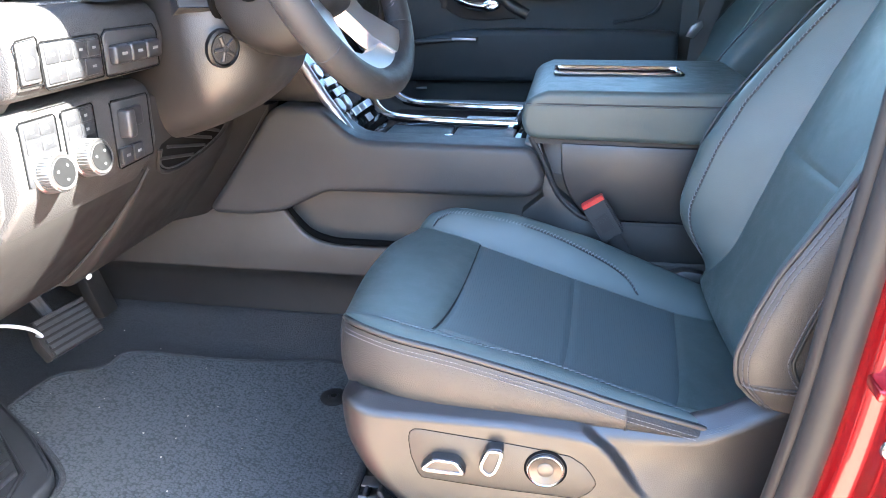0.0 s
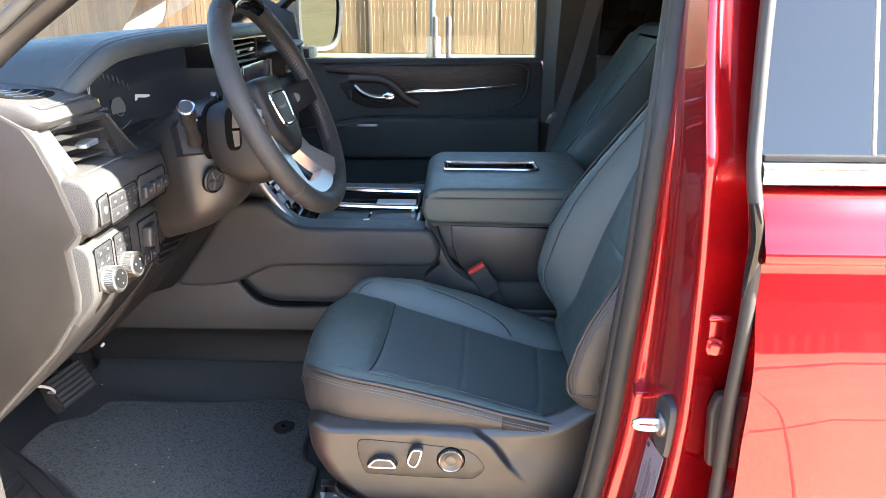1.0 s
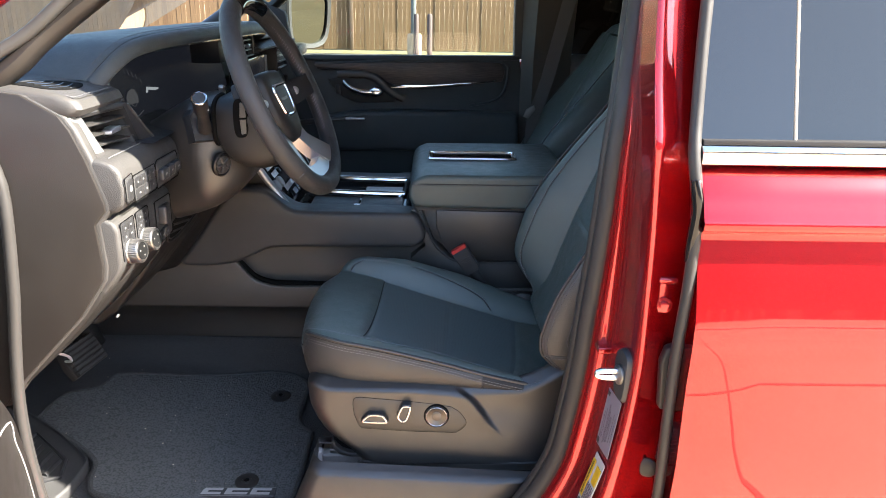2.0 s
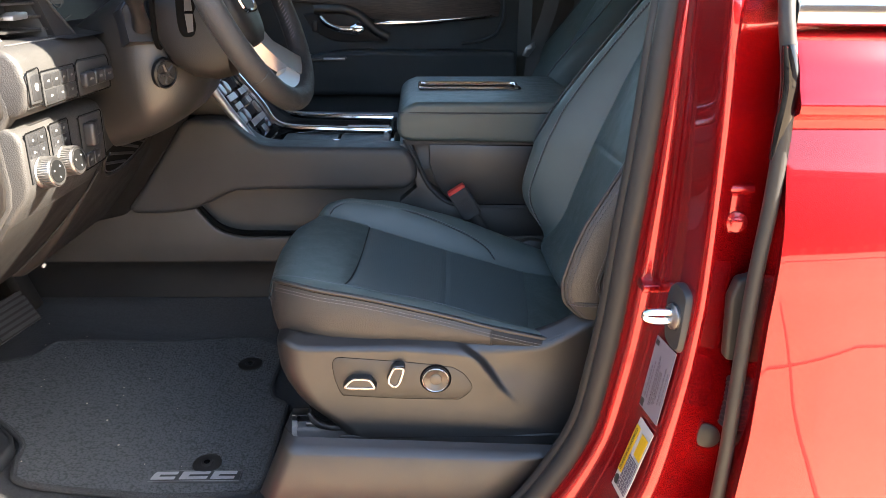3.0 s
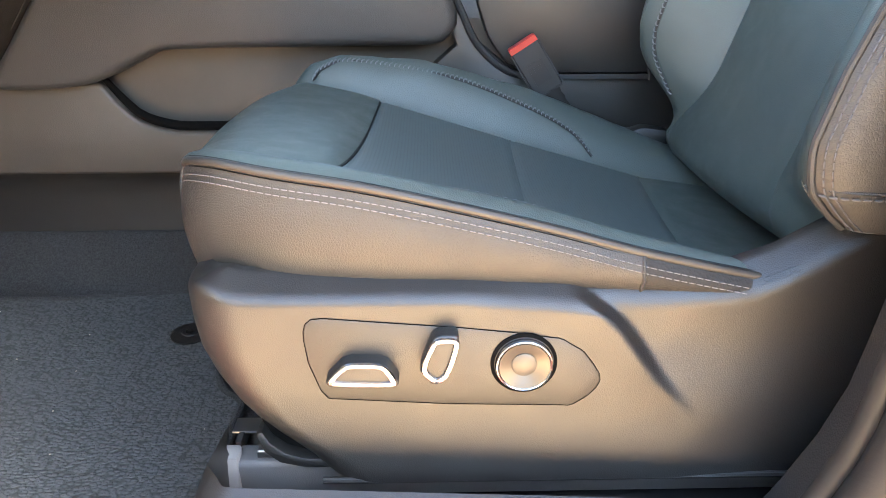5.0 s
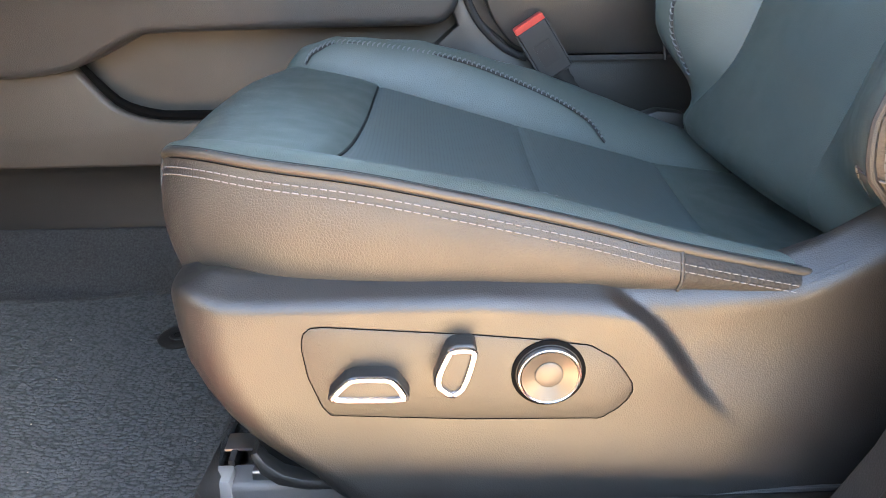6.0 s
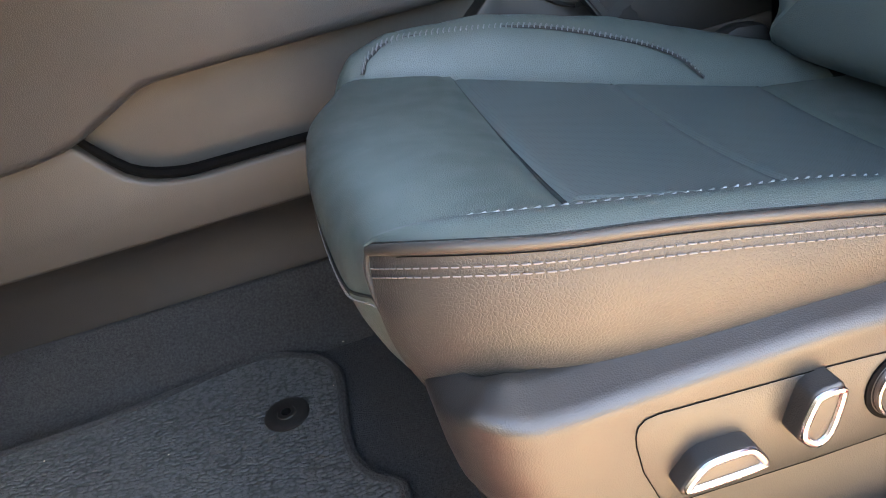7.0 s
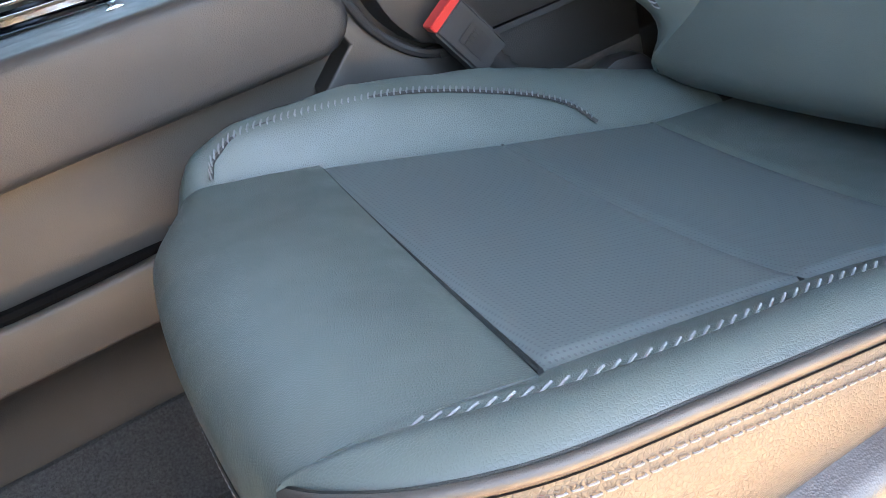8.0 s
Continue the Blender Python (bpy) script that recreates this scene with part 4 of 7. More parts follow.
        rows.append(curve(sec, 26))
    rows = [[(p[0] + 0.010, p[1] , 0.95) for p in rows[0]], [(p[0] + 0.002, p[1], max(p[2] - 0.03, 0.95)) for p in rows[0]]] + rows
    part("inner_bolster", loft(rows), M_LEATHER, s)
    part("inner_piping", tube([tuple(r[15] + np.array([0, 0.001, 0.0004])) for r in rows[2:]], 0.0027, 8), M_PIPING, s)
    arc = curve([(-0.187, 1.099, 1.066), (-0.176, 1.108, 1.0775), (-0.14, 1.1125, 1.0845), (-0.03, 1.107, 1.067), (0.06, 1.097, 1.033), (0.11, 1.086, 1.006), (0.132, 1.073, 0.981)], 120)
    bm = stitches(arc + np.array([0, 0, 0.0012]), 0.0036, 0.0018, 0.0008, (0, 0, 0.0008), slant=(0, 0.0026, 0.001))
    part("cross_stitching", bm, M_ROPE, s, "grey cross stitching")
    part("stitched_groove", tube([tuple(p + np.array([0, 0.0, -0.0004])) for p in arc], 0.0017, 6), M_PIPING, s)
    # outboard bolster and side panel
    PIP = [(-0.2365, 0.774, 1.060), (-0.2245, 0.750, 1.0685), (-0.200, 0.725, 1.0735), (-0.160, 0.709, 1.0705), (-0.10, 0.7015, 1.0625), (-0.034, 0.6995, 1.048), (0.030, 0.699, 1.032), (0.088, 0.699, 1.0155), (0.164, 0.699, 0.998), (0.205, 0.702, 0.989)]
    STI = [(-0.2365, 0.776, 1.0605), (-0.217, 0.7725, 1.0660), (-0.19, 0.764, 1.0685), (-0.16, 0.751, 1.0685), (-0.12, 0.739, 1.0655), (-0.07, 0.735, 1.0565), (0.0, 0.734, 1.043), (0.088, 0.729, 1.018), (0.164, 0.721, 0.999), (0.205, 0.717, 0.989)]
    A, B = curve(STI, 90), curve(PIP, 90)
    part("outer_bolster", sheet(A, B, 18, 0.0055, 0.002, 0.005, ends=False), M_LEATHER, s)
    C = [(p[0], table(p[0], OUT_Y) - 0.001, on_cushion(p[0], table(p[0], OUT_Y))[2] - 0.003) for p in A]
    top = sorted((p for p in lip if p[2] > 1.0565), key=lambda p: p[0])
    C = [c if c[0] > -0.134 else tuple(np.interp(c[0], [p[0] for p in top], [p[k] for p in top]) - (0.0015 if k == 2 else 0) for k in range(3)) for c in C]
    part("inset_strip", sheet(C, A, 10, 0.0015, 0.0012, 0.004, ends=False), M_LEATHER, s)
    st = [p for p in A if p[0] > -0.19]
    st = np.array([(p[0], p[1], p[2] - 0.0008) for p in st])
    part("rope_stitching", stitches(st, 0.0066, 0.0003, 0.00068, (0, 0, 0.0004), slant=(0, 0.0020, 0.0002)), M_ROPE, s, "pale twisted rope stitching")
    part("piping", tube([tuple(p) for p in B], 0.0032, 12), M_FLANGE, s)
    part("piping_edge", tube([tuple(p + np.array([0, 0.0022, 0.0026])) for p in B], 0.0007, 6), M_SEAM, s)
    part("piping_groove", tube([tuple(p + np.array([0, -0.0022, -0.0034])) for p in B], 0.0004, 6), M_GAP, s)
    part("corner_seam", tube(curve([(-0.2365, 0.776, 1.061), (-0.2405, 0.775, 1.048), (-0.2395, 0.768, 1.028), (-0.234, 0.758, 1.006), (-0.226, 0.750, 0.985)], 20), 0.0018, 6), M_PIPING, s)
    rows = []
    tang = np.gradient(B, axis=0)
    for i, p in enumerate(B):
        t = tang[i] / np.linalg.norm(tang[i])
        out = np.array([t[1], -t[0], 0])
        out /= np.linalg.norm(out)
        if out[1] > 0:
            out = -out
        if p[0] < -0.2 and out[0] > 0:
            out[0] = -out[0]
        zl = table(p[0], [(-0.23, 0.962), (-0.15, 0.966), (0.0, 0.975), (0.1, 0.978), (0.25, 0.965)])
        inn = np.array([0.006, -0.020, 0]) * step(0.715, 0.772, p[1])
        rows.append([p + out * (0.0005 + 0.0075 * math.sin(math.pi * min(f * 1.15, 1)) - 0.006 * f ** 2) + inn * f + np.array([0, 0, (zl - p[2]) * f]) for f in np.linspace(0.02, 1, 16)])
    cut = max(k for k in range(len(rows)) if rows[k][0][0] < 0.090)
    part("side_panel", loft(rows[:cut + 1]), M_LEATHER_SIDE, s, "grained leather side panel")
    part("rear_side_panel", loft(rows[cut:]), M_WOVEN, s, "woven cloth end of the side panel")
    bm = None
    for drop in (0.0070, 0.0114):
        line = []
        for r in rows:
            r = np.array(r)
            line.append([np.interp(-drop, (r[:, 2] - r[0, 2])[::-1], r[::-1, c]) for c in range(3)])
        line = np.array([p for p in line if p[0] < 0.166])
        o = np.array([(0, -0.0004, 0.0)] * len(line))
        bm = stitches(line + o, 0.0036, 0.0019, 0.00044, (0, -0.0005, 0.0002), bm)
    part("double_stitching", bm, M_THREAD, s, "light grey double row of stitching")
    part("side_joint", tube([tuple(q + np.array([0, -0.0004, 0])) for q in min(rows, key=lambda r: abs(r[0][0] - 0.090))], 0.0014, 6), M_PIPING, s)
    # core under the covers
    part("seat_frame", box(-0.17, 0.26, 0.72, 1.11, 0.80, 0.945, 0.02), M_DARK, s)

    # backrest
    BC = [(0.95, 0.290), (0.965, 0.258), (0.982, 0.239), (1.0, 0.232), (1.03, 0.237), (1.07, 0.250), (1.145, 0.275), (1.22, 0.301), (1.32, 0.342), (1.43, 0.392), (1.54, 0.442), (1.62, 0.470)]
    XR = [(0.95, 0.250), (1.0, 0.228), (1.06, 0.206), (1.124, 0.197), (1.21, 0.208), (1.264, 0.235), (1.328, 0.280), (1.43, 0.355), (1.54, 0.43), (1.62, 0.47)]
    XP = [(1.02, 0.225), (1.035, 0.203), (1.06, 0.190), (1.09, 0.1875), (1.136, 0.200), (1.175, 0.215), (1.213, 0.236), (1.275, 0.270), (1.36, 0.322), (1.48, 0.395), (1.60, 0.455), (1.62, 0.468)]

    def foot_y(z):
        return 1.046 + 0.058 * step(1.085, 0.985, z)

    def back_line(z0, z1, y0, y1, n=40):
        return [(table(z, BC) - 0.006 * math.sin(math.pi * min(max((y0 - 0.827) / 0.217, 0), 1)), lerp(y0, y1, k / (n - 1)), z) for k, z in enumerate(np.linspace(z0, z1, n))]

    for z0, z1, nm in ((0.95, 1.222, "back_insert"), (1.222, 1.61, "back_insert")):
        A = dense([(x - 0.010 * step(1.09, 0.985, z), foot_y(z), z) for x, y, z in back_line(z0, z1, 1.046, 1.046, 80)], 40)
        B = dense(back_line(z0, z1 + 0.004, 0.827, 0.80 if z1 > 1.3 else 0.827), 40)
        part(nm, sheet(A, B, 20, 0.004, 0.002, 0.010, up=(-1, 0, 0.3)), M_LEATHER, s)
    rows, seam = [], []
    for z in np.linspace(0.955, 1.62, 70):
        xc, xr = table(z, BC), table(z, XR)
        nar = 0.05 * step(1.30, 1.62, z)
        low = step(1.10, 0.985, z)
        yi = foot_y(z)
        xr -= 0.014 * step(1.25, 1.12, z) * step(0.98, 1.05, z)
        full = [(xc + 0.002, 1.046), (xc - 0.004, 1.050), (lerp(xc, xr, 0.62), 1.074 - nar * 0.3), (xr, 1.098 - nar), (xr + 0.006, 1.117 - nar), (xr + 0.035, 1.133 - nar), (xr + 0.14, 1.135 - nar)]
        thin = [(xc - 0.008, yi), (xc - 0.010, yi + 0.003), (xc - 0.006, yi + 0.006), (xc, yi + 0.009), (xc + 0.01, yi + 0.012), (xc + 0.04, yi + 0.012), (xc + 0.14, yi + 0.012)]
        pts = curve([(lerp(p[0], q[0], low), lerp(p[1], q[1], low), z) for p, q in zip(full, thin)], 26)
        rows.append(pts)
        ys = 1.087 - 0.8 * nar
        seam.append(np.array([np.interp(lerp(ys, yi + 0.004, low), pts[:9, 1], pts[:9, k]) for k in range(3)]))
    part("inner_back_bolster", loft(rows), M_LEATHER, s)
    seam = np.array([p + np.array([-0.0010, -0.0006, 0]) for p in seam if p[2] > 1.045])
    part("back_groove", tube([tuple(p + np.array([0.0006, 0, 0])) for p in seam], 0.0016, 6), M_PIPING, s)
    part("back_stitching", stitches(seam, 0.0042, 0.0024, 0.0009, (-0.0008, 0.0004, 0), slant=(0, 0.0022, 0)), M_ROPE, s, "grey cross stitching")
    part("inner_back_piping", tube([(table(z, XR) - 0.002, 1.120 - 0.05 * step(1.30, 1.62, z), z) for z in np.linspace(1.06, 1.6, 40)], 0.0020, 8), M_PIPING, s)
    rows, edge, side = [], [], []
    for z in np.linspace(0.955, 1.62, 78):
        xc, xp = table(z, BC), table(max(z, 1.02), XP)
        low = step(1.075, 0.985, z) + 0.4 * step(0.985, 0.955, z)
        nar = 0.04 * step(1.25, 1.62, z)
        a = curve([(xc + 0.003, 0.827, z), (xc - 0.003, 0.822, z), (lerp(xc, xp, 0.55) + 0.01 * low, 0.765, z), (xp + 0.004 + 0.025 * low, 0.712 + nar * 0.7, z), (xp + 0.03 * low, 0.694 + nar + 0.012 * low, z)], 24)
        rows.append(a)
        edge.append((xp + 0.03 * low, 0.692 + nar + 0.012 * low, z))
        side.append(curve([(xp + 0.03 * low, 0.6935 + nar + 0.012 * low, z), (xp + 0.014 + 0.02 * low, 0.682 + nar + 0.012 * low, z), (xp + 0.05 + 0.01 * low, 0.677 + nar + 0.010 * low, z), (xp + 0.10, 0.684 + nar, z), (xp + 0.15, 0.70 + nar, z)], 18))
    part("outer_back_bolster", loft(rows), M_LEATHER, s)
    keep = [k for k in range(len(side)) if side[k][0][2] > 1.025]
    part("back_side_panel", loft([side[k] for k in keep]), M_LEATHER_SIDE, s)
    part("back_piping", tube([edge[k] for k in keep], 0.0028, 8), M_PIPING, s)
    bm = None
    def along_side(k, d):
        """A point of the side at distance d from the piping."""
        c = np.array(side[k])
        run = np.r_[0, np.cumsum(np.linalg.norm(np.diff(c, axis=0), axis=1))]
        return np.array([np.interp(d, run, c[:, q]) for q in range(3)])

    for away in (0.0085, 0.0140):
        line = np.array([along_side(k, away) for k in keep])
        bm = stitches(line + np.array([-0.0002, -0.0005, 0]), 0.0042, 0.0020, 0.00065, (-0.0003, -0.0005, 0), bm)
    part("back_double_stitching", bm, M_THREAD_DARK, s, "grey double row of stitching")
    line = np.array([along_side(k, 0.052 + 0.03 * step(1.10, 1.02, side[k][0][2])) + np.array([0, -0.0006, 0]) for k in keep if side[k][0][2] < 1.40])
    part("back_side_seam", tube([tuple(p) for p in line], 0.0020, 8), M_SEAM, s)
    part("back_side_stitching", stitches(line + np.array([-0.0048, -0.0008, 0]), 0.0042, 0.0020, 0.0006, (-0.0003, -0.0004, 0)), M_THREAD_DARK, s, "grey row of stitching")
    # stitched row across the foot of the bolster
    zs = [r[0][2] for r in rows]
    line = [[np.interp(z, zs, [np.interp(c, range(24), [p[k] for p in r]) for r in rows]) for k in range(3)] for c, z in ((15.5, 1.030), (16, 1.046), (17.5, 1.056), (20, 1.058), (23, 1.058))]
    line = np.vstack([curve(line, 30) + np.array([-0.001, -0.001, 0]), [[np.interp(1.058, zs, [g[c][k] for g in side]) - (0.0012 if k == 1 else 0) for k in range(3)] for c in range(1, 16)]])
    part("foot_stitching", stitches(line, 0.0042, 0.0024, 0.0008, (-0.0003, -0.0006, 0)), M_THREAD_DARK, s, "grey row of stitching")
    part("foot_seam", tube([tuple(p + np.array([0.0006, 0.0006, 0.004])) for p in line], 0.0013, 6), M_PIPING, s)
    bot = side[keep[0]]
    part("bolster_underside", loft([list(bot), [(p[0] + 0.012, p[1] + 0.03, p[2] - 0.012) for p in bot], [(p[0] + 0.03, p[1] + 0.09, p[2] - 0.012) for p in bot]]), M_LEATHER, s)
    rear = [(0.95, 0.36), (1.2, 0.44), (1.62, 0.58)]
    part("back_shell", loft([[(table(z, rear), 0.71, z), (table(z, rear) + 0.02, 0.9, z), (table(z, rear), 1.11 - 0.04 * step(1.3, 1.62, z), z)] for z in np.linspace(0.9, 1.62, 12)]), M_DARK, s)
    top = curve([(0.47, 1.62), (0.50, 1.65), (0.55, 1.655), (0.585, 1.62)], 14)
    part("back_top", loft([[(x, y, z) for y in np.linspace(0.74, 1.075, 8)] for x, z in top]), M_LEATHER, s)
    if not driver:
        hd = part("headrest", prism([(0.545, 1.70), (0.56, 1.69), (0.64, 1.70), (0.66, 1.76), (0.64, 1.86), (0.60, 1.87), (0.57, 1.83)], "y", 0.79, 1.02, 0.025, 4), M_LEATHER, s)
        for y in (0.85, 0.96):
            part("headrest_post", tube([(0.56, y, 1.63), (0.60, y, 1.76)], 0.006, 10), M_SATIN, hd)
    return s


seat = build_seat(True)


def seat_base(s):
    TOP = [(-0.228, 1.0025), (-0.218, 1.005), (-0.208, 1.006), (-0.197, 1.0052), (-0.186, 1.004), (-0.167, 1.003), (-0.144, 1.003), (-0.09, 1.0035), (-0.0346, 1.004), (0.0871, 1.0009), (0.1485, 1.005), (0.1822, 1.0162), (0.2221, 1.0367), (0.2539, 1.052), (0.3081, 1.0582)]
    SH = [(-0.228, 0.991), (-0.216, 0.9985), (-0.205, 0.996), (-0.19, 0.9915), (-0.17, 0.99), (-0.0346, 0.9886), (0.0544, 0.9784), (0.1035, 0.9763), (0.1649, 0.9825), (0.2058, 1.0029), (0.2569, 1.0295), (0.3081, 1.0357)]
    FRONT = [(0.842, -0.138), (0.850, -0.146), (0.862, -0.157), (0.880, -0.180), (0.893, -0.195), (0.905, -0.205), (0.925, -0.2165), (0.945, -0.2245), (0.965, -0.2275), (0.985, -0.2285), (1.005, -0.228), (1.03, -0.224)]

    def crease(z):
        """Where the proud front block ends, sweeping down to a point."""
        return table(z, [(0.885, 0.134), (0.8983, 0.1282), (0.9273, 0.1025), (0.9526, 0.0854), (0.968, 0.0740), (0.978, 0.0630), (0.988, 0.0480), (1.02, 0.010)])

    rows = []
    # columns: inward return, rounded nose, long side
    cols = [("in", k) for k in np.linspace(1, 0.08, 8)] + [("arc", a) for a in np.linspace(90, 0, 26)] + [("side", u) for u in np.linspace(0.004, 1, 170)]
    RX, RY = 0.043, 0.049
    for kind, q in cols:
        row = []
        a = radians(q) if kind == "arc" else (radians(90) if kind == "in" else 0.0)
        ref = -0.228 + RX * (1 - math.sin(a))
        x0 = lerp(ref, 0.308, q) if kind == "side" else ref
        zt, zs, zb = table(x0, TOP), table(x0, SH), 0.845
        wide = 0.030
        # upright face, a rolled shoulder, then the sloping shelf
        zs = lerp(zs, zt - 0.010, 0.2)
        rise = max(zt - zs, 0.004)
        prof = [(0.0, z) for z in np.linspace(zb, zs - 0.006, 52)]
        for k in np.linspace(0.06, 1, 16):
            prof.append((wide * 0.30 * k ** 2, (zs - 0.006) * (1 - k) ** 2 + 2 * k * (1 - k) * (zs + 0.0015) + k * k * (zs + rise * 0.36)))
        prof += [(lerp(wide * 0.30, wide, k), lerp(zs + rise * 0.36, zt, k)) for k in (0.3, 0.65, 1.0)]
        for inset, z in prof:
            xf = table(z, FRONT)
            bx = lerp(xf + RX, 0.308, q) if kind == "side" else xf + RX * (1 - math.sin(a))
            by = 0.6805 + RY * (1 - math.cos(a)) + (0.075 * q if kind == "in" else 0.0) - 0.004 * step(0.91, 0.842, z)
            inset *= 0.55 + 0.45 * math.cos(a)
            c = crease(z)
            deep = 0.011 * step(0.890, 0.965, z) * (1 - 0.5 * step(c + 0.02, c + 0.16, bx))
            hollow = deep * step(c - 0.004, c + 0.007, bx) - 0.0018 * step(0.90, 0.95, z) * step(c - 0.045, c - 0.004, bx) * (1 - step(c - 0.004, c + 0.004, bx))
            by += 0.022 * max(0.0, (bx - 0.11) / 0.2) ** 2
            x, y = bx + inset * math.sin(a), by + (hollow + inset * (1 - hollow / wide)) * math.cos(a)
            row.append((x, y, z))
        row.append((row[-1][0] + 0.010 * math.sin(a), row[-1][1] + 0.012 * math.cos(a), row[-1][2] - 0.012))
        rows.append(row)
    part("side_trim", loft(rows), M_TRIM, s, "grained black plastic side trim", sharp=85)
    part("trim_hem", tube([(x, 0.6790, 0.8455) for x in np.linspace(-0.136, 0.30, 20)], 0.0025, 8), M_TRIM, s)
    # hooked tongue at the front foot of the trim
    tongue = [(-0.186, 0.876), (-0.181, 0.860), (-0.170, 0.850), (-0.150, 0.845), (-0.130, 0.845), (-0.130, 0.853), (-0.152, 0.854), (-0.166, 0.859), (-0.176, 0.868), (-0.181, 0.878)]
    part("trim_tongue", prism(tongue, "y", 0.694, 0.712, 0.002, 2), M_TRIM, s)
    # black sheet paints the recess behind the tongue dark
    part("tongue_recess", prism([(-0.183, 0.882), (-0.176, 0.862), (-0.15, 0.850), (-0.12, 0.850), (-0.12, 0.885)], "y", 0.706, 0.714, 0), M_GAP, s)
    # switch panel
    plate = [(-0.1345, 0.983), (-0.127, 0.9837), (-0.085, 0.980), (-0.039, 0.976), (0.000, 0.9715), (0.031, 0.9665), (0.046, 0.957), (0.0535, 0.947), (0.0580, 0.9395), (0.0590, 0.934), (0.0565, 0.928), (0.050, 0.921), (0.040, 0.9145), (-0.045, 0.917), (-0.126, 0.9225), (-0.131, 0.929), (-0.138, 0.950), (-0.1402, 0.968), (-0.1400, 0.9745), (-0.1385, 0.9795)]
    plate = [(-0.051 + (x + 0.051) * 1.023, 1.228 + (z - 1.228) * 1.023) for x, z in plate]
    plate = [tuple(p) for p in np.vstack([curve([lerp(np.array(plate[k - 1]), np.array(plate[k]), 0.5 if np.hypot(*(np.array(plate[k]) - np.array(plate[k - 1]))) < 0.016 else 1 - 0.006 / np.hypot(*(np.array(plate[k]) - np.array(plate[k - 1])))), np.array(plate[k]), lerp(np.array(plate[k]), np.array(plate[(k + 1) % len(plate)]), min(0.45, 0.006 / np.hypot(*(np.array(plate[(k + 1) % len(plate)]) - np.array(plate[k])))))], 4) for k in range(len(plate))])]
    part("panel_gap", tube([(x, 0.6801, z) for x, z in plate], 0.00032, 6, ring=True, up=(0, 1, 0)), M_GAP, s)
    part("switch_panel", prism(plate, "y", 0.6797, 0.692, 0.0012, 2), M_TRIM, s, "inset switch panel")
    y0 = 0.6795

    def trapezoid(name, pts, depth):
        b = part(name, prism(pts, "y", y0 - depth, y0 + 0.004, 0.0032, 4), M_TRIM, s, "black power seat switch with bright rim")
        c = np.array(pts).mean(0)
        mid = [tuple(c + (np.array(p) - c) * np.array([0.85, 0.80])) for p in pts]
        ring = [tuple(p) for p in curve([lerp(np.array(mid[k - 1]), np.array(mid[k]), q) for k in range(len(mid)) for q in (0.25, 0.75)] + [lerp(np.array(mid[-1]), np.array(mid[0]), 0.25)], 64)][:-1]
        part("bright_rim", tube([(x, y0 - depth - 0.0002, z) for x, z in ring], 0.0019, 8, ring=True, up=(0, 1, 0), flat=1.15), M_RIM, b)
        return b

    trapezoid("slide_switch", [(-0.127, 0.9335), (-0.1275, 0.937), (-0.117, 0.9485), (-0.111, 0.9508), (-0.091, 0.9503), (-0.085, 0.948), (-0.078, 0.936), (-0.0785, 0.932)], 0.012)
    trapezoid("recline_switch", [(-0.0640, 0.944), (-0.0555, 0.968), (-0.051, 0.971), (-0.0390, 0.971), (-0.0370, 0.967), (-0.0440, 0.941), (-0.050, 0.9335), (-0.0558, 0.9335)], 0.013)
    k = (0.0076, y0, 0.9425)
    kn = part("lumbar_knob", lathe([(0.0209, 0.0), (0.0209, 0.001), (0.0205, 0.0015), (0.0, 0.0015)], k, (0, -1, 0), 48), M_BUTTON, s, "round lumbar switch")
    part("bright_rim", lathe([(0.0200, 0.0002), (0.0200, 0.0040), (0.0194, 0.0056), (0.0184, 0.0060), (0.0174, 0.0052), (0.0170, 0.001)], k, (0, -1, 0), 48), M_RIM, kn)
    part("knob_gap", lathe([(0.0230, -0.001), (0.0230, 0.0008), (0.0222, 0.0014), (0.0198, 0.0014)], k, (0, -1, 0), 48), M_GAP, kn)
    part("knob_face", lathe([(0.0174, 0.0020), (0.0174, 0.0056), (0.0085, 0.0022), (0.0083, 0.0018)], k, (0, -1, 0), 48), M_KNOB, kn, "brushed conical knob face")
    part("knob_center", lathe([(0.0086, 0.0018), (0.0086, 0.0030), (0.0078, 0.0036), (0.0, 0.0038)], k, (0, -1, 0), 40), M_KNOB_CENTER, kn, "satin brown-grey knob center")
    # maker's stamp on the shelf, as plain bars
    bars((0.1690, 0.6920, 0.9930), (0.026, 0.0003, 0.0109), (0.001, 0.0034, 0.0042), [(0.0, 1.0, 0.0, 0.1), (0.0, 1.0, 0.9, 0.1), (0.1, 0.22, 0.3, 0.4), (0.3, 0.42, 0.3, 0.4), (0.52, 0.64, 0.3, 0.4), (0.74, 0.9, 0.3, 0.4)], M_TRIM, s, "stamped_mark", 0.0003)


seat_base(seat)


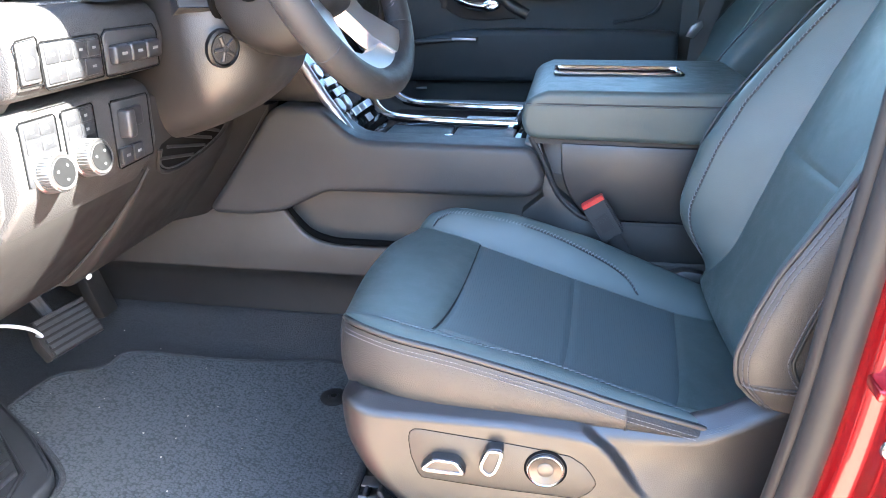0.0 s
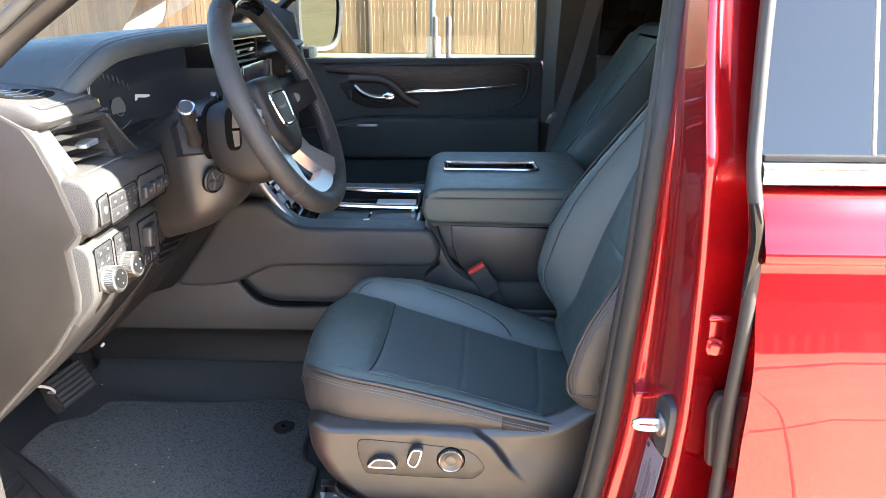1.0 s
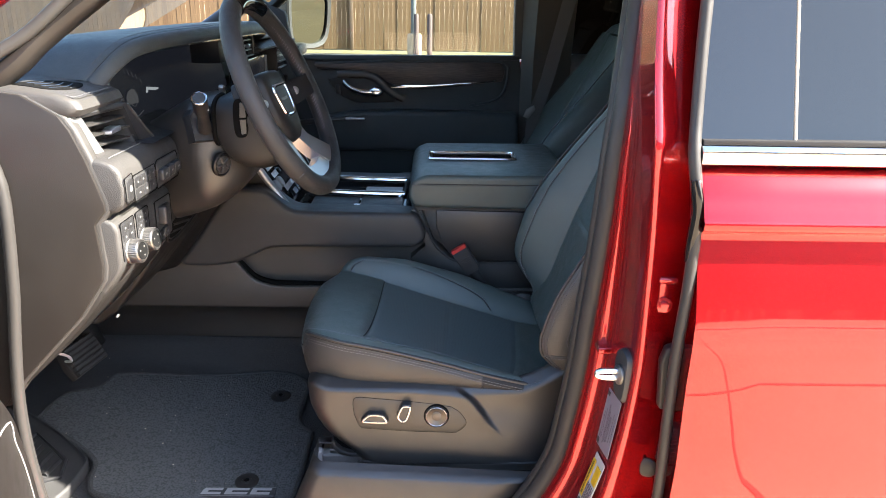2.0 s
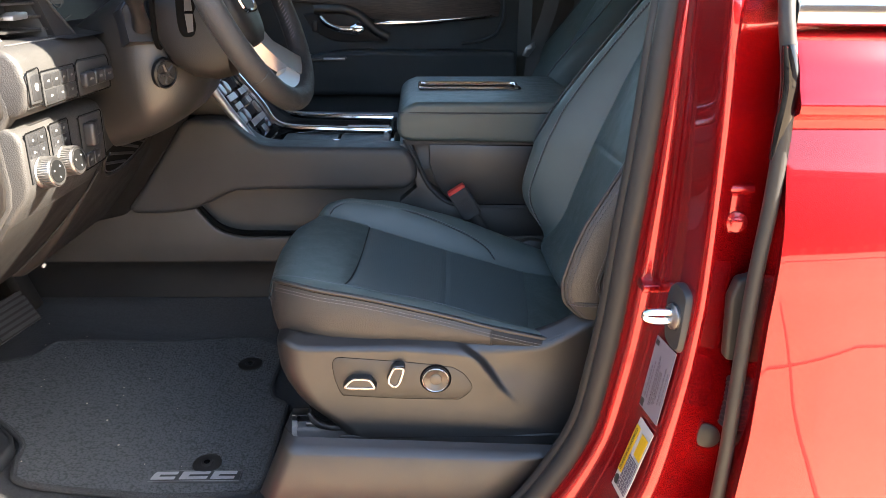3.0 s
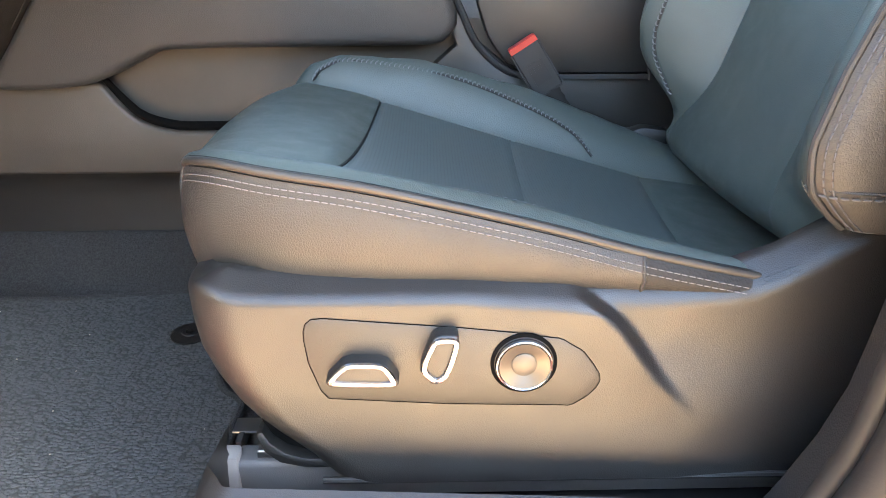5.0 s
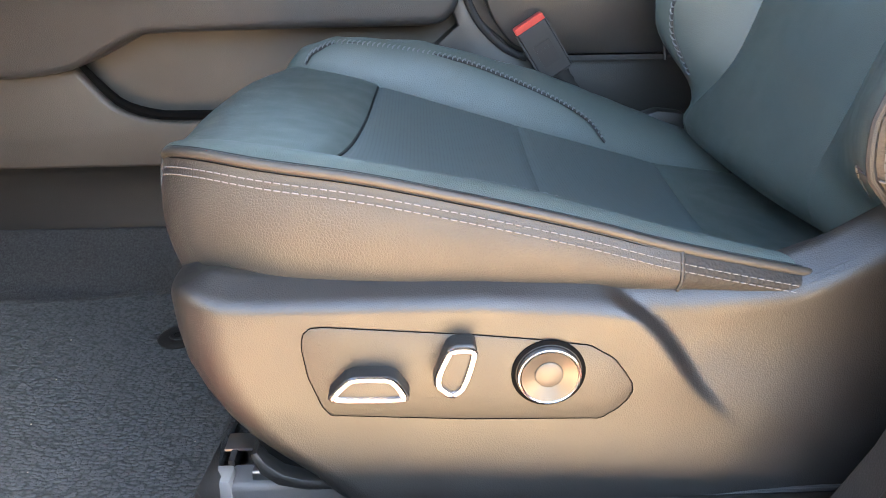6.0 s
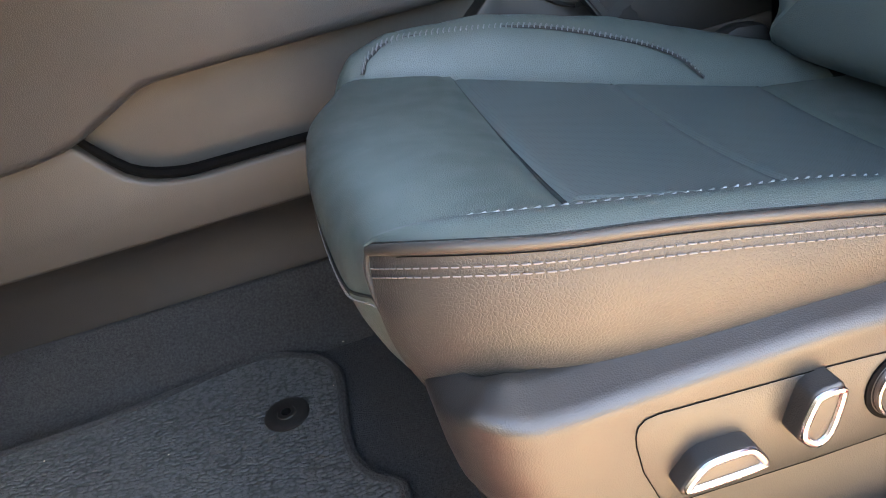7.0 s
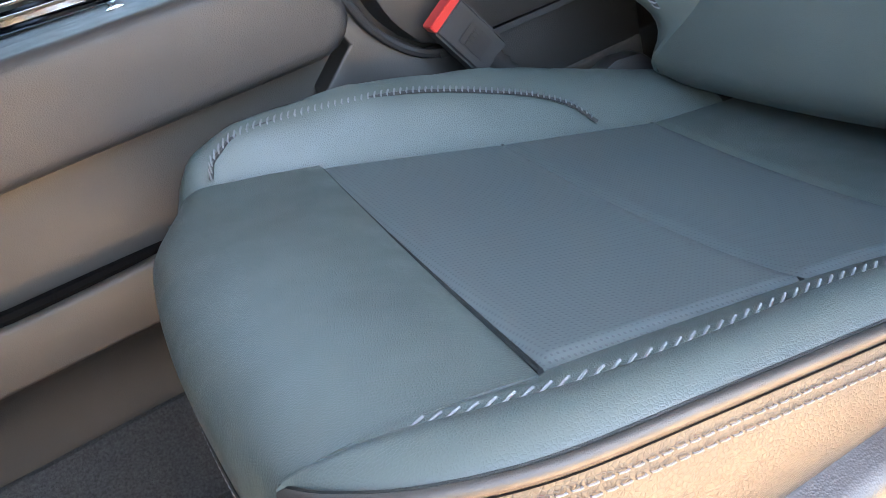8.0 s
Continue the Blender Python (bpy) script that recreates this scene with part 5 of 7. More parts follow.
def seat_mount():
    t = thing("seat_rail", "grey steel seat slide rail with dark end cap", "seat rail")
    part("rail", prism([(0.703, 0.812), (0.701, 0.842), (0.704, 0.845), (0.725, 0.845), (0.73, 0.812)], "x", -0.206, 0.30, 0.002), plastic("rail_cover", (0.15, 0.145, 0.14), 0.42), t)
    part("slide", prism([(0.706, 0.845), (0.707, 0.852), (0.722, 0.853), (0.722, 0.843)], "x", -0.190, -0.06, 0.0015), M_STEEL, t)
    part("end_cap", box(-0.220, -0.203, 0.699, 0.718, 0.806, 0.851, 0.003), plastic("rail_end", (0.24, 0.235, 0.23), 0.5), t)
    part("inner_rail", box(-0.2, 0.3, 1.05, 1.10, 0.79, 0.85, 0.004), M_DARK, t)
    part("bracket", box(-0.216, -0.165, 0.722, 0.775, 0.822, 0.826, 0.001), M_STEEL, t)
    part("bracket_wall", box(-0.214, -0.209, 0.735, 0.770, 0.824, 0.840, 0.001), M_DARK, t)
    part("bracket_top", box(-0.2196, -0.192, 0.748, 0.768, 0.838, 0.8405, 0.001), M_STEEL, t)
    part("bracket_bolt", lathe([(0.008, 0), (0.008, 0.006), (0.004, 0.007)], (-0.200, 0.735, 0.826), (0, 0, 1), 6), M_STEEL, t)


seat_mount()


def riser():
    t = thing("seat_riser_cover", "black plastic cover over the seat riser beside the sill", "trim cover")
    rows = []
    for u in np.linspace(0, 1, 60):
        row = []
        for f in np.linspace(0, 1, 20):
            z = lerp(0.769 + 0.012 * step(0.06, 0.0, u), 0.872 - 0.024 * u, f)
            x = lerp(lerp(-0.251, -0.214, f), 0.26, u)
            y = 0.612 + 0.010 * f + 0.020 * step(0.88, 1.0, f) - 0.006 * math.sin(math.pi * f)
            y += 0.024 * step(0.05, 0.0, u) ** 2
            d = (x - 0.10) + (z - 0.80) * -0.9
            y += 0.014 * step(-0.03, 0.07, d) * step(0.96, 0.75, f)
            row.append((x, y, z))
        row += [(row[-1][0], 0.650, row[-1][2] - 0.012), (row[-1][0], 0.668, row[-1][2] - 0.05), (row[-1][0], 0.675, row[-1][2] - 0.09)]
        rows.append(row)
    rows.insert(0, [(p[0] + 0.004, p[1] + 0.05, p[2]) for p in rows[0]])
    part("cover", loft(rows), M_TRIM, t, sharp=70)
    part("cover_side", box(-0.20, 0.26, 0.70, 1.12, 0.70, 0.80, 0.01), M_DARK, t)


riser()


def passenger_seat():
    """The other front seat: the same covers, seen from across the car."""
    s = build_seat(False)
    mir = Matrix.Translation((0.0, 2.79, 0)) @ Matrix.Diagonal((1, -1, 1, 1))
    for o in s.children_recursive:
        o.data.transform(mir)
        o.data.flip_normals()
        for v in o.data.vertices:
            if v.co.z > 1.30:
                v.co.z = 1.30 + (v.co.z - 1.30) * 0.80
    s.location = (0.085, 0, 0.0)


passenger_seat()


# ---- centre console ----
def console():
    c = thing("center_console", "dark grey center console with padded sides and armrest", "console")
    # lower body: outline in (x, z), pocket let in behind the surface
    low = [(-1.02, 0.926), (-1.02, 1.045), (-0.602, 1.047), (-0.474, 1.047)]
    dip = [tuple(p) for p in curve([(-0.474, 1.047), (-0.455, 1.022), (-0.431, 0.998), (-0.392, 0.985), (-0.35, 0.983), (-0.20, 0.985)], 22)]
    body = low + dip[1:] + [(0.30, 0.985), (0.30, 0.926)]
    part("lower_body", prism(body, "y", 1.203, 1.40, 0.006, 3), M_CONSOLE_LIT, c)
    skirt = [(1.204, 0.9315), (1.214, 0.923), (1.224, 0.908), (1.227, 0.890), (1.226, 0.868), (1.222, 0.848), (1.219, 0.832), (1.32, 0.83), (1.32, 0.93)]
    part("lower_skirt", prism(skirt, "x", -1.05, 0.30, 0.004), M_CONSOLE_SHADE, c, "recessed console foot with shade in its colour")
    part("pocket_wall", prism([(-0.50, 0.97), (-0.50, 1.12), (0.32, 1.12), (0.32, 0.97)], "y", 1.238, 1.40, 0), M_CONSOLE_LIT, c)
    # black tube stands in for the shadow behind the pocket edge
    part("pocket_rim", tube([(p[0] + 0.003, 1.216, p[1] + 0.004) for p in dip], [0.0025 + 0.0045 * math.sin(math.pi * min(1.0, 0.12 + k / 24)) for k in range(len(dip))], 8), M_GAP, c, "black band that paints the shadow inside the pocket")
    knee = [tuple(p) for p in curve([(-0.603, 1.049), (-0.56, 1.105), (-0.51, 1.175), (-0.476, 1.226), (-0.462, 1.233)], 10)] + [tuple(p) for p in curve([(-0.40, 1.231), (-0.382, 1.224), (-0.352, 1.198), (-0.328, 1.183), (-0.30, 1.179)], 9)] + [(-0.046, 1.177)] + [tuple(p) for p in curve([(-0.032, 1.163), (-0.019, 1.127), (-0.028, 1.104), (-0.046, 1.093)], 8)] + [(-0.30, 1.091)] + [tuple(p) for p in curve([(-0.385, 1.089), (-0.43, 1.067), (-0.472, 1.049), (-0.53, 1.041), (-0.585, 1.041)], 12)]
    part("knee_pad", prism(knee, "y", 1.176, 1.26, 0.016, 5), M_KNEE_PAD, c, "padded leather console side")
    line = curve([(-0.462, 1.199, 1.232), (-0.40, 1.199, 1.230), (-0.382, 1.199, 1.223), (-0.352, 1.199, 1.197), (-0.328, 1.199, 1.182), (-0.30, 1.199, 1.178), (-0.05, 1.199, 1.1765)], 120)
    part("console_stitching", stitches(line + np.array([0, -0.004, -0.003]), 0.0045, 0.003, 0.0007, (0, -0.0004, 0.0004)), M_THREAD_DARK, c)
    # swoosh joint behind the pad and rear bin
    bin_ = [(0.004, 1.182), (0.30, 1.177), (0.30, 1.055), (0.10, 1.056), (0.066, 1.060)] + [tuple(p) for p in curve([(0.042, 1.070), (0.020, 1.100), (0.006, 1.14)], 8)]
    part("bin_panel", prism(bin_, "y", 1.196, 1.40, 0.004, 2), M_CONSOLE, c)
    sw = curve([(-0.045, 1.19), (-0.018, 1.14), (0.004, 1.095), (0.034, 1.065), (0.062, 1.053), (0.10, 1.050)], 26)
    part("swoosh_trim", tube([(p[0], 1.203, p[1]) for p in sw], 0.0045, 8), M_DARK, c)
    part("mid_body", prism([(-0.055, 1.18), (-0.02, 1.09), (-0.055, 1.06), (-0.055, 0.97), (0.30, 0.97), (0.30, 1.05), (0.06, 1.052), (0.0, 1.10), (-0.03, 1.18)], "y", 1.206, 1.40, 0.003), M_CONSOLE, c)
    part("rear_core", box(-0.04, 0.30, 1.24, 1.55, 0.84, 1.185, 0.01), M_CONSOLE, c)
    part("bin_line", box(0.06, 0.30, 1.1985, 1.215, 1.048, 1.054), M_DARK, c)
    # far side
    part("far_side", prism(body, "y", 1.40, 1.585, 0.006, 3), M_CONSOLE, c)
    part("far_knee_pad", prism(knee, "y", 1.53, 1.61, 0.016, 5), M_KNEE_PAD, c)
    # deck between pads
    part("deck", box(-0.335, -0.045, 1.22, 1.58, 1.12, 1.168, 0.004), M_GLOSS, c, "gloss black console deck")
    part("cup_lid", box(-0.30, -0.185, 1.235, 1.335, 1.168, 1.176, 0.004), M_PAD, c)
    part("cup_lid", box(-0.181, -0.075, 1.235, 1.335, 1.168, 1.176, 0.004), M_PAD, c)
    part("lid_latch", lathe([(0.008, 0), (0.008, 0.003), (0.005, 0.004)], (-0.186, 1.25, 1.176), (0, 0, 1), 16), M_CHROME, c)
    for y in (1.345, 1.50):
        rail = curve([(-0.43, y + 0.03, 1.32), (-0.36, y + 0.03, 1.235), (-0.335, y + 0.02, 1.200), (-0.30, y + 0.01, 1.186), (-0.20, y, 1.183), (-0.075, y, 1.181)], 40)
        part("bright_rail", tube(rail, 0.0075, 10, flat=1.3), M_CHROME, c, "bright metal edge rail")
    part("wireless_pad", box(-0.18, -0.08, 1.37, 1.46, 1.166, 1.172, 0.003), M_SATIN, c)
    part("deck_end", tube(curve([(-0.085, 1.31, 1.178), (-0.078, 1.36, 1.179), (-0.075, 1.48, 1.18)], 12), 0.006, 8), M_CHROME, c)
    # angled control stack with its silver frame
    part("stack_cheek", prism([(-0.50, 1.235), (-0.40, 1.234), (-0.345, 1.185), (-0.43, 1.31), (-0.50, 1.34)], "y", 1.215, 1.232, 0.003), M_CONSOLE, c)
    part("stack_frame", tube([(-0.445, 1.219, 1.325), (-0.392, 1.219, 1.243), (-0.347, 1.219, 1.182)], 0.009, 10), M_SATIN, c, "satin silver stack frame")
    part("stack_face", loft([[(-0.345, 1.222, 1.172), (-0.345, 1.47, 1.172)], [(-0.44, 1.222, 1.315), (-0.44, 1.47, 1.315)], [(-0.50, 1.222, 1.32), (-0.50, 1.47, 1.32)], [(-0.50, 1.222, 1.17), (-0.50, 1.47, 1.17)]], ring=False), M_GLOSS, c)
    rng = random.Random(5)
    u = Vector((-0.095, 0, 0.143)).normalized()
    n = Vector((0.143, 0, 0.095)).normalized()
    for r in range(7):
        h = 0.014 + r * 0.0225
        base = Vector((-0.345, 0, 1.172)) + u * h
        if r in (2, 5):
            for y in (1.25, 1.29, 1.405, 1.44):
                part("control_knob", lathe([(0.0140, 0), (0.0140, 0.006), (0.0120, 0.008), (0.004, 0.008)], base + Vector((0, y, 0)), n, 20), M_SATIN, c)
            part("control_display", loft([[base + Vector((0, y, 0)) + u * a + n * 0.002 for y in (1.315, 1.38)] for a in (-0.009, 0.012)]), M_SCREEN, c)
        else:
            y = 1.235
            while y < 1.44:
                wd = rng.choice((0.022, 0.028, 0.034))
                q = [base + Vector((0, y, 0)) + u * -0.007 + n * 0.0, base + Vector((0, y + wd, 0)) + u * -0.007, base + Vector((0, y + wd, 0)) + u * 0.007, base + Vector((0, y, 0)) + u * 0.007]
                bm = bmesh.new()
                A = [bm.verts.new(p) for p in q]
                cc = sum(q, Vector()) / 4
                B = [bm.verts.new(cc + (p - cc) * 0.90 + n * 0.0025) for p in q]
                bm.faces.new(B)
                for i in range(4):
                    bm.faces.new((A[i], A[(i + 1) % 4], B[(i + 1) % 4], B[i]))
                part("control_button", bm, M_SATIN if rng.random() < 0.4 else M_GLOSS, c)
                y += wd + 0.004
    # armrest
    a = part("armrest_lid", prism([(-0.052, 1.194), (-0.060, 1.215), (-0.058, 1.240), (-0.046, 1.256), (-0.02, 1.266), (0.31, 1.268), (0.33, 1.25), (0.33, 1.185), (-0.03, 1.189)], "y", 1.186, 1.605, 0.021, 7), M_LEATHER, c, "padded leather armrest lid")
    st = curve([(-0.0575, 1.24, 1.236), (-0.052, 1.196, 1.240), (-0.035, 1.1865, 1.243), (0.10, 1.1858, 1.243), (0.32, 1.1858, 1.244)], 90)
    part("armrest_stitching", stitches(st + np.array([0, -0.0006, 0]), 0.0042, 0.0028, 0.0007, (0, -0.0006, 0)), M_THREAD_DARK, a)
    part("armrest_seam", tube([tuple(p) for p in st + np.array([0, 0.0006, 0.003])], 0.0014, 6), M_DARK, a)
    part("tray_floor", box(-0.006, 0.197, 1.368, 1.436, 1.2685, 1.2705), M_GLOSS, a)
    pts = curve([(-0.012, 1.40, 1.270), (-0.012, 1.436, 1.270), (-0.004, 1.444, 1.270), (0.10, 1.444, 1.270), (0.195, 1.444, 1.270), (0.203, 1.436, 1.270), (0.203, 1.40, 1.270), (0.203, 1.370, 1.270), (0.195, 1.362, 1.270), (0.10, 1.362, 1.270), (-0.004, 1.362, 1.270), (-0.012, 1.370, 1.270), (-0.012, 1.398, 1.270)], 80)
    part("tray_rim", tube([tuple(p) for p in pts[:-1]], 0.0042, 8, ring=True), M_CHROME, a, "bright chrome tray rim")
    part("bin_gap", box(-0.04, 0.31, 1.200, 1.58, 1.180, 1.190), M_DARK, c)
    return c


console()


def buckle():
    t = thing("seat_belt_buckle", "black seat belt buckle with red release button", "buckle")
    up = Vector((-0.54, 0.02, 0.84)).normalized()
    sd = Vector((0.84, 0, 0.54)).normalized()
    nr = Vector((0, -1, 0))
    c = Vector((0.0775, 1.172, 1.066))

    def slab(o, w, h, d, bev):
        bm = bmesh.new()
        V = {}
        for a in (-1, 1):
            for b in (-1, 1):
                for e in (-1, 1):
                    V[a, b, e] = bm.verts.new(o + sd * a * w + up * b * h + nr * e * d)
        bmesh.ops.convex_hull(bm, input=bm.verts)
        bmesh.ops.dissolve_limit(bm, angle_limit=0.02, verts=bm.verts, edges=bm.edges)
        bmesh.ops.bevel(bm, geom=bm.edges[:], offset=bev, segments=3, affect="EDGES")
        return bm

    part("housing", slab(c, 0.0200, 0.033, 0.011, 0.003), M_DARK, t)
    part("release_button", slab(c + up * 0.0335, 0.0185, 0.0045, 0.0088, 0.001), M_RED_PLASTIC, t, "red release button")
    part("panel_mark", slab(c - up * 0.004 + nr * 0.0112, 0.0105, 0.014, 0.0006, 0.0003), M_BUTTON, t)
    bars(c - sd * 0.009 - up * 0.002 + nr * 0.0124, sd * 0.018, up * 0.006, [(0, 0.2, 0, 1), (0.28, 0.48, 0, 1), (0.56, 0.74, 0, 1), (0.82, 1, 0, 1)], M_BUTTON, t, "stamped_word")
    pts = [c - up * (0.028 + 0.006 * k) + nr * (0.001 * (k % 2)) for k in range(9)]
    part("stalk", tube(pts, [0.012 + 0.0016 * (k % 2) for k in range(9)], 10, flat=0.55), M_RUBBER, t, "ribbed buckle stalk")
    part("anchor_cover", prism([(0.150, 0.978), (0.165, 0.990), (0.205, 1.002), (0.235, 0.998), (0.25, 0.985), (0.25, 0.95), (0.150, 0.95)], "y", 1.128, 1.152, 0.006), M_TRIM, t)


buckle()


# ---- dashboard ----
def dashboard():
    d = thing("dashboard", "black leather-topped dashboard with stacked switch pods", "dashboard")
    end = [(-0.70, 1.00), (-0.668, 1.043), (-0.61, 1.105), (-0.554, 1.164), (-0.512, 1.225), (-0.508, 1.25), (-0.512, 1.317), (-0.494, 1.338), (-0.494, 1.350), (-0.514, 1.418), (-0.532, 1.462), (-0.545, 1.482), (-0.597, 1.512), (-0.75, 1.53), (-1.02, 1.50), (-1.02, 1.00)]
    band = [(p[0] + 0.003, p[1]) if k < 13 else p for k, p in enumerate(end)]
    part("end_band", prism(band, "y", 0.5985, 0.623, 0.006, 3), M_SOFT, d, "grained edge of the dash end")
    part("end_cap", prism([(p[0] - 0.006, p[1]) for p in end], "y", 0.594, 0.602, 0.002), M_CAP, d, "plain dash end cover")
    core = [(-0.72, 1.02), (-0.60, 1.12), (-0.56, 1.20), (-0.545, 1.30), (-0.545, 1.41), (-0.61, 1.415), (-0.63, 1.465), (-0.66, 1.480), (-1.05, 1.465), (-1.05, 1.02)]
    part("core", prism(core, "y", 0.606, 2.10, 0.01), M_DARK, d)
    # upper pad tier
    def pad_z(x):
        return table(x, [(-1.02, 1.532), (-0.90, 1.540), (-0.70, 1.531), (-0.60, 1.5215), (-0.56, 1.5150), (-0.540, 1.5085)])

    up = [(-0.62, 1.476), (-0.545, 1.4765), (-0.527, 1.4800), (-0.519, 1.490), (-0.525, 1.502), (-0.540, 1.5085), (-0.56, 1.5150), (-0.60, 1.5215), (-0.70, 1.531), (-0.90, 1.540), (-1.02, 1.532), (-1.02, 1.476)]
    rows = []
    for y in np.r_[np.linspace(0.600, 0.616, 7), np.linspace(0.63, 0.752, 9), np.linspace(0.757, 0.778, 8)]:
        g = 1 - math.sqrt(max(0.0, 1 - ((y - 0.756) / 0.022) ** 2)) if y > 0.756 else 0.0
        h = 1 - math.sqrt(max(0.0, 1 - ((0.616 - y) / 0.016) ** 2)) if y < 0.616 else 0.0
        k = 1 - 0.75 * g - 0.45 * h
        rows.append([(lerp(-0.56, x, k) if x > -0.56 else x, y, lerp(1.4925, z, k)) for x, z in up])
    part("upper_pad", loft(rows, ring=True, caps=True), M_SOFT, d, "stitched leather upper pad")
    st = curve([(-0.544, 0.612, 1.5095), (-0.5335, 0.618, 1.5065), (-0.5335, 0.66, 1.5065), (-0.5335, 0.752, 1.5065)], 60)
    part("pad_stitching", stitches(st + np.array([0.0, 0, 0.0006]), 0.0045, 0.003, 0.0005), M_THREAD_DARK, d)
    part("pad_seam", tube([tuple(p + np.array([0.0035, 0, -0.0012])) for p in st], 0.0012, 6), M_DARK, d)
    # demist outlet flush in the pad
    out = [tuple(p) for p in curve([(-0.62, 0.620), (-0.578, 0.622), (-0.560, 0.640), (-0.555, 0.672), (-0.558, 0.702), (-0.568, 0.713), (-0.590, 0.702), (-0.612, 0.672), (-0.622, 0.640), (-0.62, 0.620)], 40)][:-1]
    v = part("demist_vent", loft([[(x, y, pad_z(x) + h) for x, y in [((x + 0.585) * k - 0.585, (y - 0.665) * k + 0.665) for x, y in out]] for k, h in ((1.05, -0.002), (1.04, 0.0012), (0.97, 0.0014), (0.95, 0.0004), (0.4, 0.0004))], ring=True, caps=True), M_GAP, d, "slatted demist outlet")
    for k in range(4):
        x = -0.566 - 0.0125 * k
        ln = curve([(x - 0.010, 0.632 + 0.004 * k, 0), (x, 0.668, 0), (x - 0.006, 0.703 - 0.004 * k, 0)], 10)
        part("slat", tube([(p[0], p[1], pad_z(p[0]) + 0.0006) for p in ln], 0.0010, 6), M_RIM, v)
    # side air vent
    fr = lambda y, z, o=0.0: (-0.5385 + (y - 0.622) * 0.17 + (1.475 - z) * 0.12 + o, y, z)
    cor = [(0.628, 1.477), (0.744, 1.478), (0.772, 1.413), (0.666, 1.412)]
    vt = part("side_vent", loft([[fr(y, z, -0.045) for y, z in cor], [fr(y, z, 0.0) for y, z in cor]], ring=True, caps=False), M_DARK, d, "air vent with thin slats")
    part("vent_back", loft([[fr(y, z, -0.04) for y, z in (cor[0], cor[1])], [fr(y, z, -0.04) for y, z in (cor[3], cor[2])]]), M_DARK, vt)
    part("vent_frame", loft([[fr(p, 1.479, h), fr(q, 1.479, h), fr(q + 0.042, 1.408, h), fr(p + 0.046, 1.408, h)] for p, q, h in ((0.600, 0.630, -0.03), (0.600, 0.630, 0.001), (0.603, 0.627, 0.005))], ring=True, caps=True), M_SATIN, vt, "satin silver vent edge")
    part("vent_foot", tube([fr(cor[3][0], 1.409, 0.004), fr(0.74, 1.408, 0.004), fr(0.818, 1.405, 0.006)], 0.0040, 8), M_SATIN, vt)
    part("vent_wing", loft([[fr(0.740, 1.482, h), fr(0.752, 1.482, h), fr(0.820, 1.404, h), fr(0.768, 1.406, h)] for h in (-0.03, 0.003, 0.006)], ring=True, caps=True), M_BUTTON, vt)
    part("vent_wing_edge", tube([fr(0.752, 1.480, 0.006), fr(0.785, 1.44, 0.006), fr(0.818, 1.406, 0.006)], 0.0025, 8), M_DASH, vt)
    part("vent_top", tube([fr(0.618, 1.479, 0.0), fr(0.745, 1.479, 0.0)], 0.006, 8), M_BUTTON, vt)
    for k in range(3):
        z = 1.425 + 0.0165 * k
        ya, yb = lerp(0.662, 0.632, k / 3), lerp(0.768, 0.748, k / 3)
        part("slat", loft([[fr(ya, z, 0.0), fr(yb, z, 0.0)], [fr(ya, z + 0.003, 0.001), fr(yb, z + 0.003, 0.001)], [fr(ya, z + 0.004, -0.022), fr(yb, z + 0.004, -0.022)]]), M_DASH, vt)
    part("vent_tab", prism([(0.683, 1.4405), (0.683, 1.4465), (0.700, 1.450), (0.722, 1.450), (0.722, 1.4415)], "x", -0.530, -0.512, 0.002), M_SATIN, vt)
    def joint(poly, x, parent, r=0.0008):
        """A dark joint round a switch group."""
        part("joint", tube([(x, y, z) for y, z in poly], r, 6, ring=True, up=(1, 0, 0)), M_GAP, parent)

    # middle switch pod
    mid = [(-0.56, 1.418), (-0.505, 1.4175), (-0.484, 1.411), (-0.474, 1.398), (-0.468, 1.372), (-0.472, 1.345), (-0.484, 1.334), (-0.510, 1.332), (-0.56, 1.335)]
    part("switch_pod", prism(mid, "y", 0.599, 0.862, 0.009, 4), M_SOFT, d, "soft grained switch pod")
    st = np.array([(-0.4955, y, 1.4152) for y in np.linspace(0.62, 0.86, 60)])
    part("pod_stitching", stitches(st + np.array([0, 0, 0.0004]), 0.0045, 0.003, 0.0007), M_THREAD_DARK, d)
    sw = part("switch_bezel", prism([(0.604, 1.350), (0.604, 1.387), (0.632, 1.389), (0.632, 1.350)], "x", -0.474, -0.4672, 0.003), M_DARK, d)
    joint([(0.6025, 1.349), (0.6025, 1.386), (0.606, 1.389), (0.631, 1.391), (0.6335, 1.388), (0.6335, 1.351), (0.631, 1.3485)], -0.4682, sw)
    part("park_brake_switch", prism([(0.607, 1.354), (0.607, 1.383), (0.629, 1.385), (0.629, 1.354)], "x", -0.470, -0.4658, 0.002), M_BUTTON, sw)
    part("switch_mark", lathe([(0.0050, 0), (0.0050, 0.0004)], (-0.4659, 0.618, 1.370), (1, 0, 0), 16), M_ICON, sw)
    bz = part("button_bezel", prism([(0.636, 1.344), (0.636, 1.384), (0.728, 1.384), (0.728, 1.344)], "x", -0.474, -0.4672, 0.003), M_DARK, d)
    joint([(0.6352, 1.345), (0.6352, 1.383), (0.638, 1.3855), (0.727, 1.3855), (0.7295, 1.383), (0.7295, 1.345), (0.727, 1.3425), (0.638, 1.3425)], -0.4682, bz)
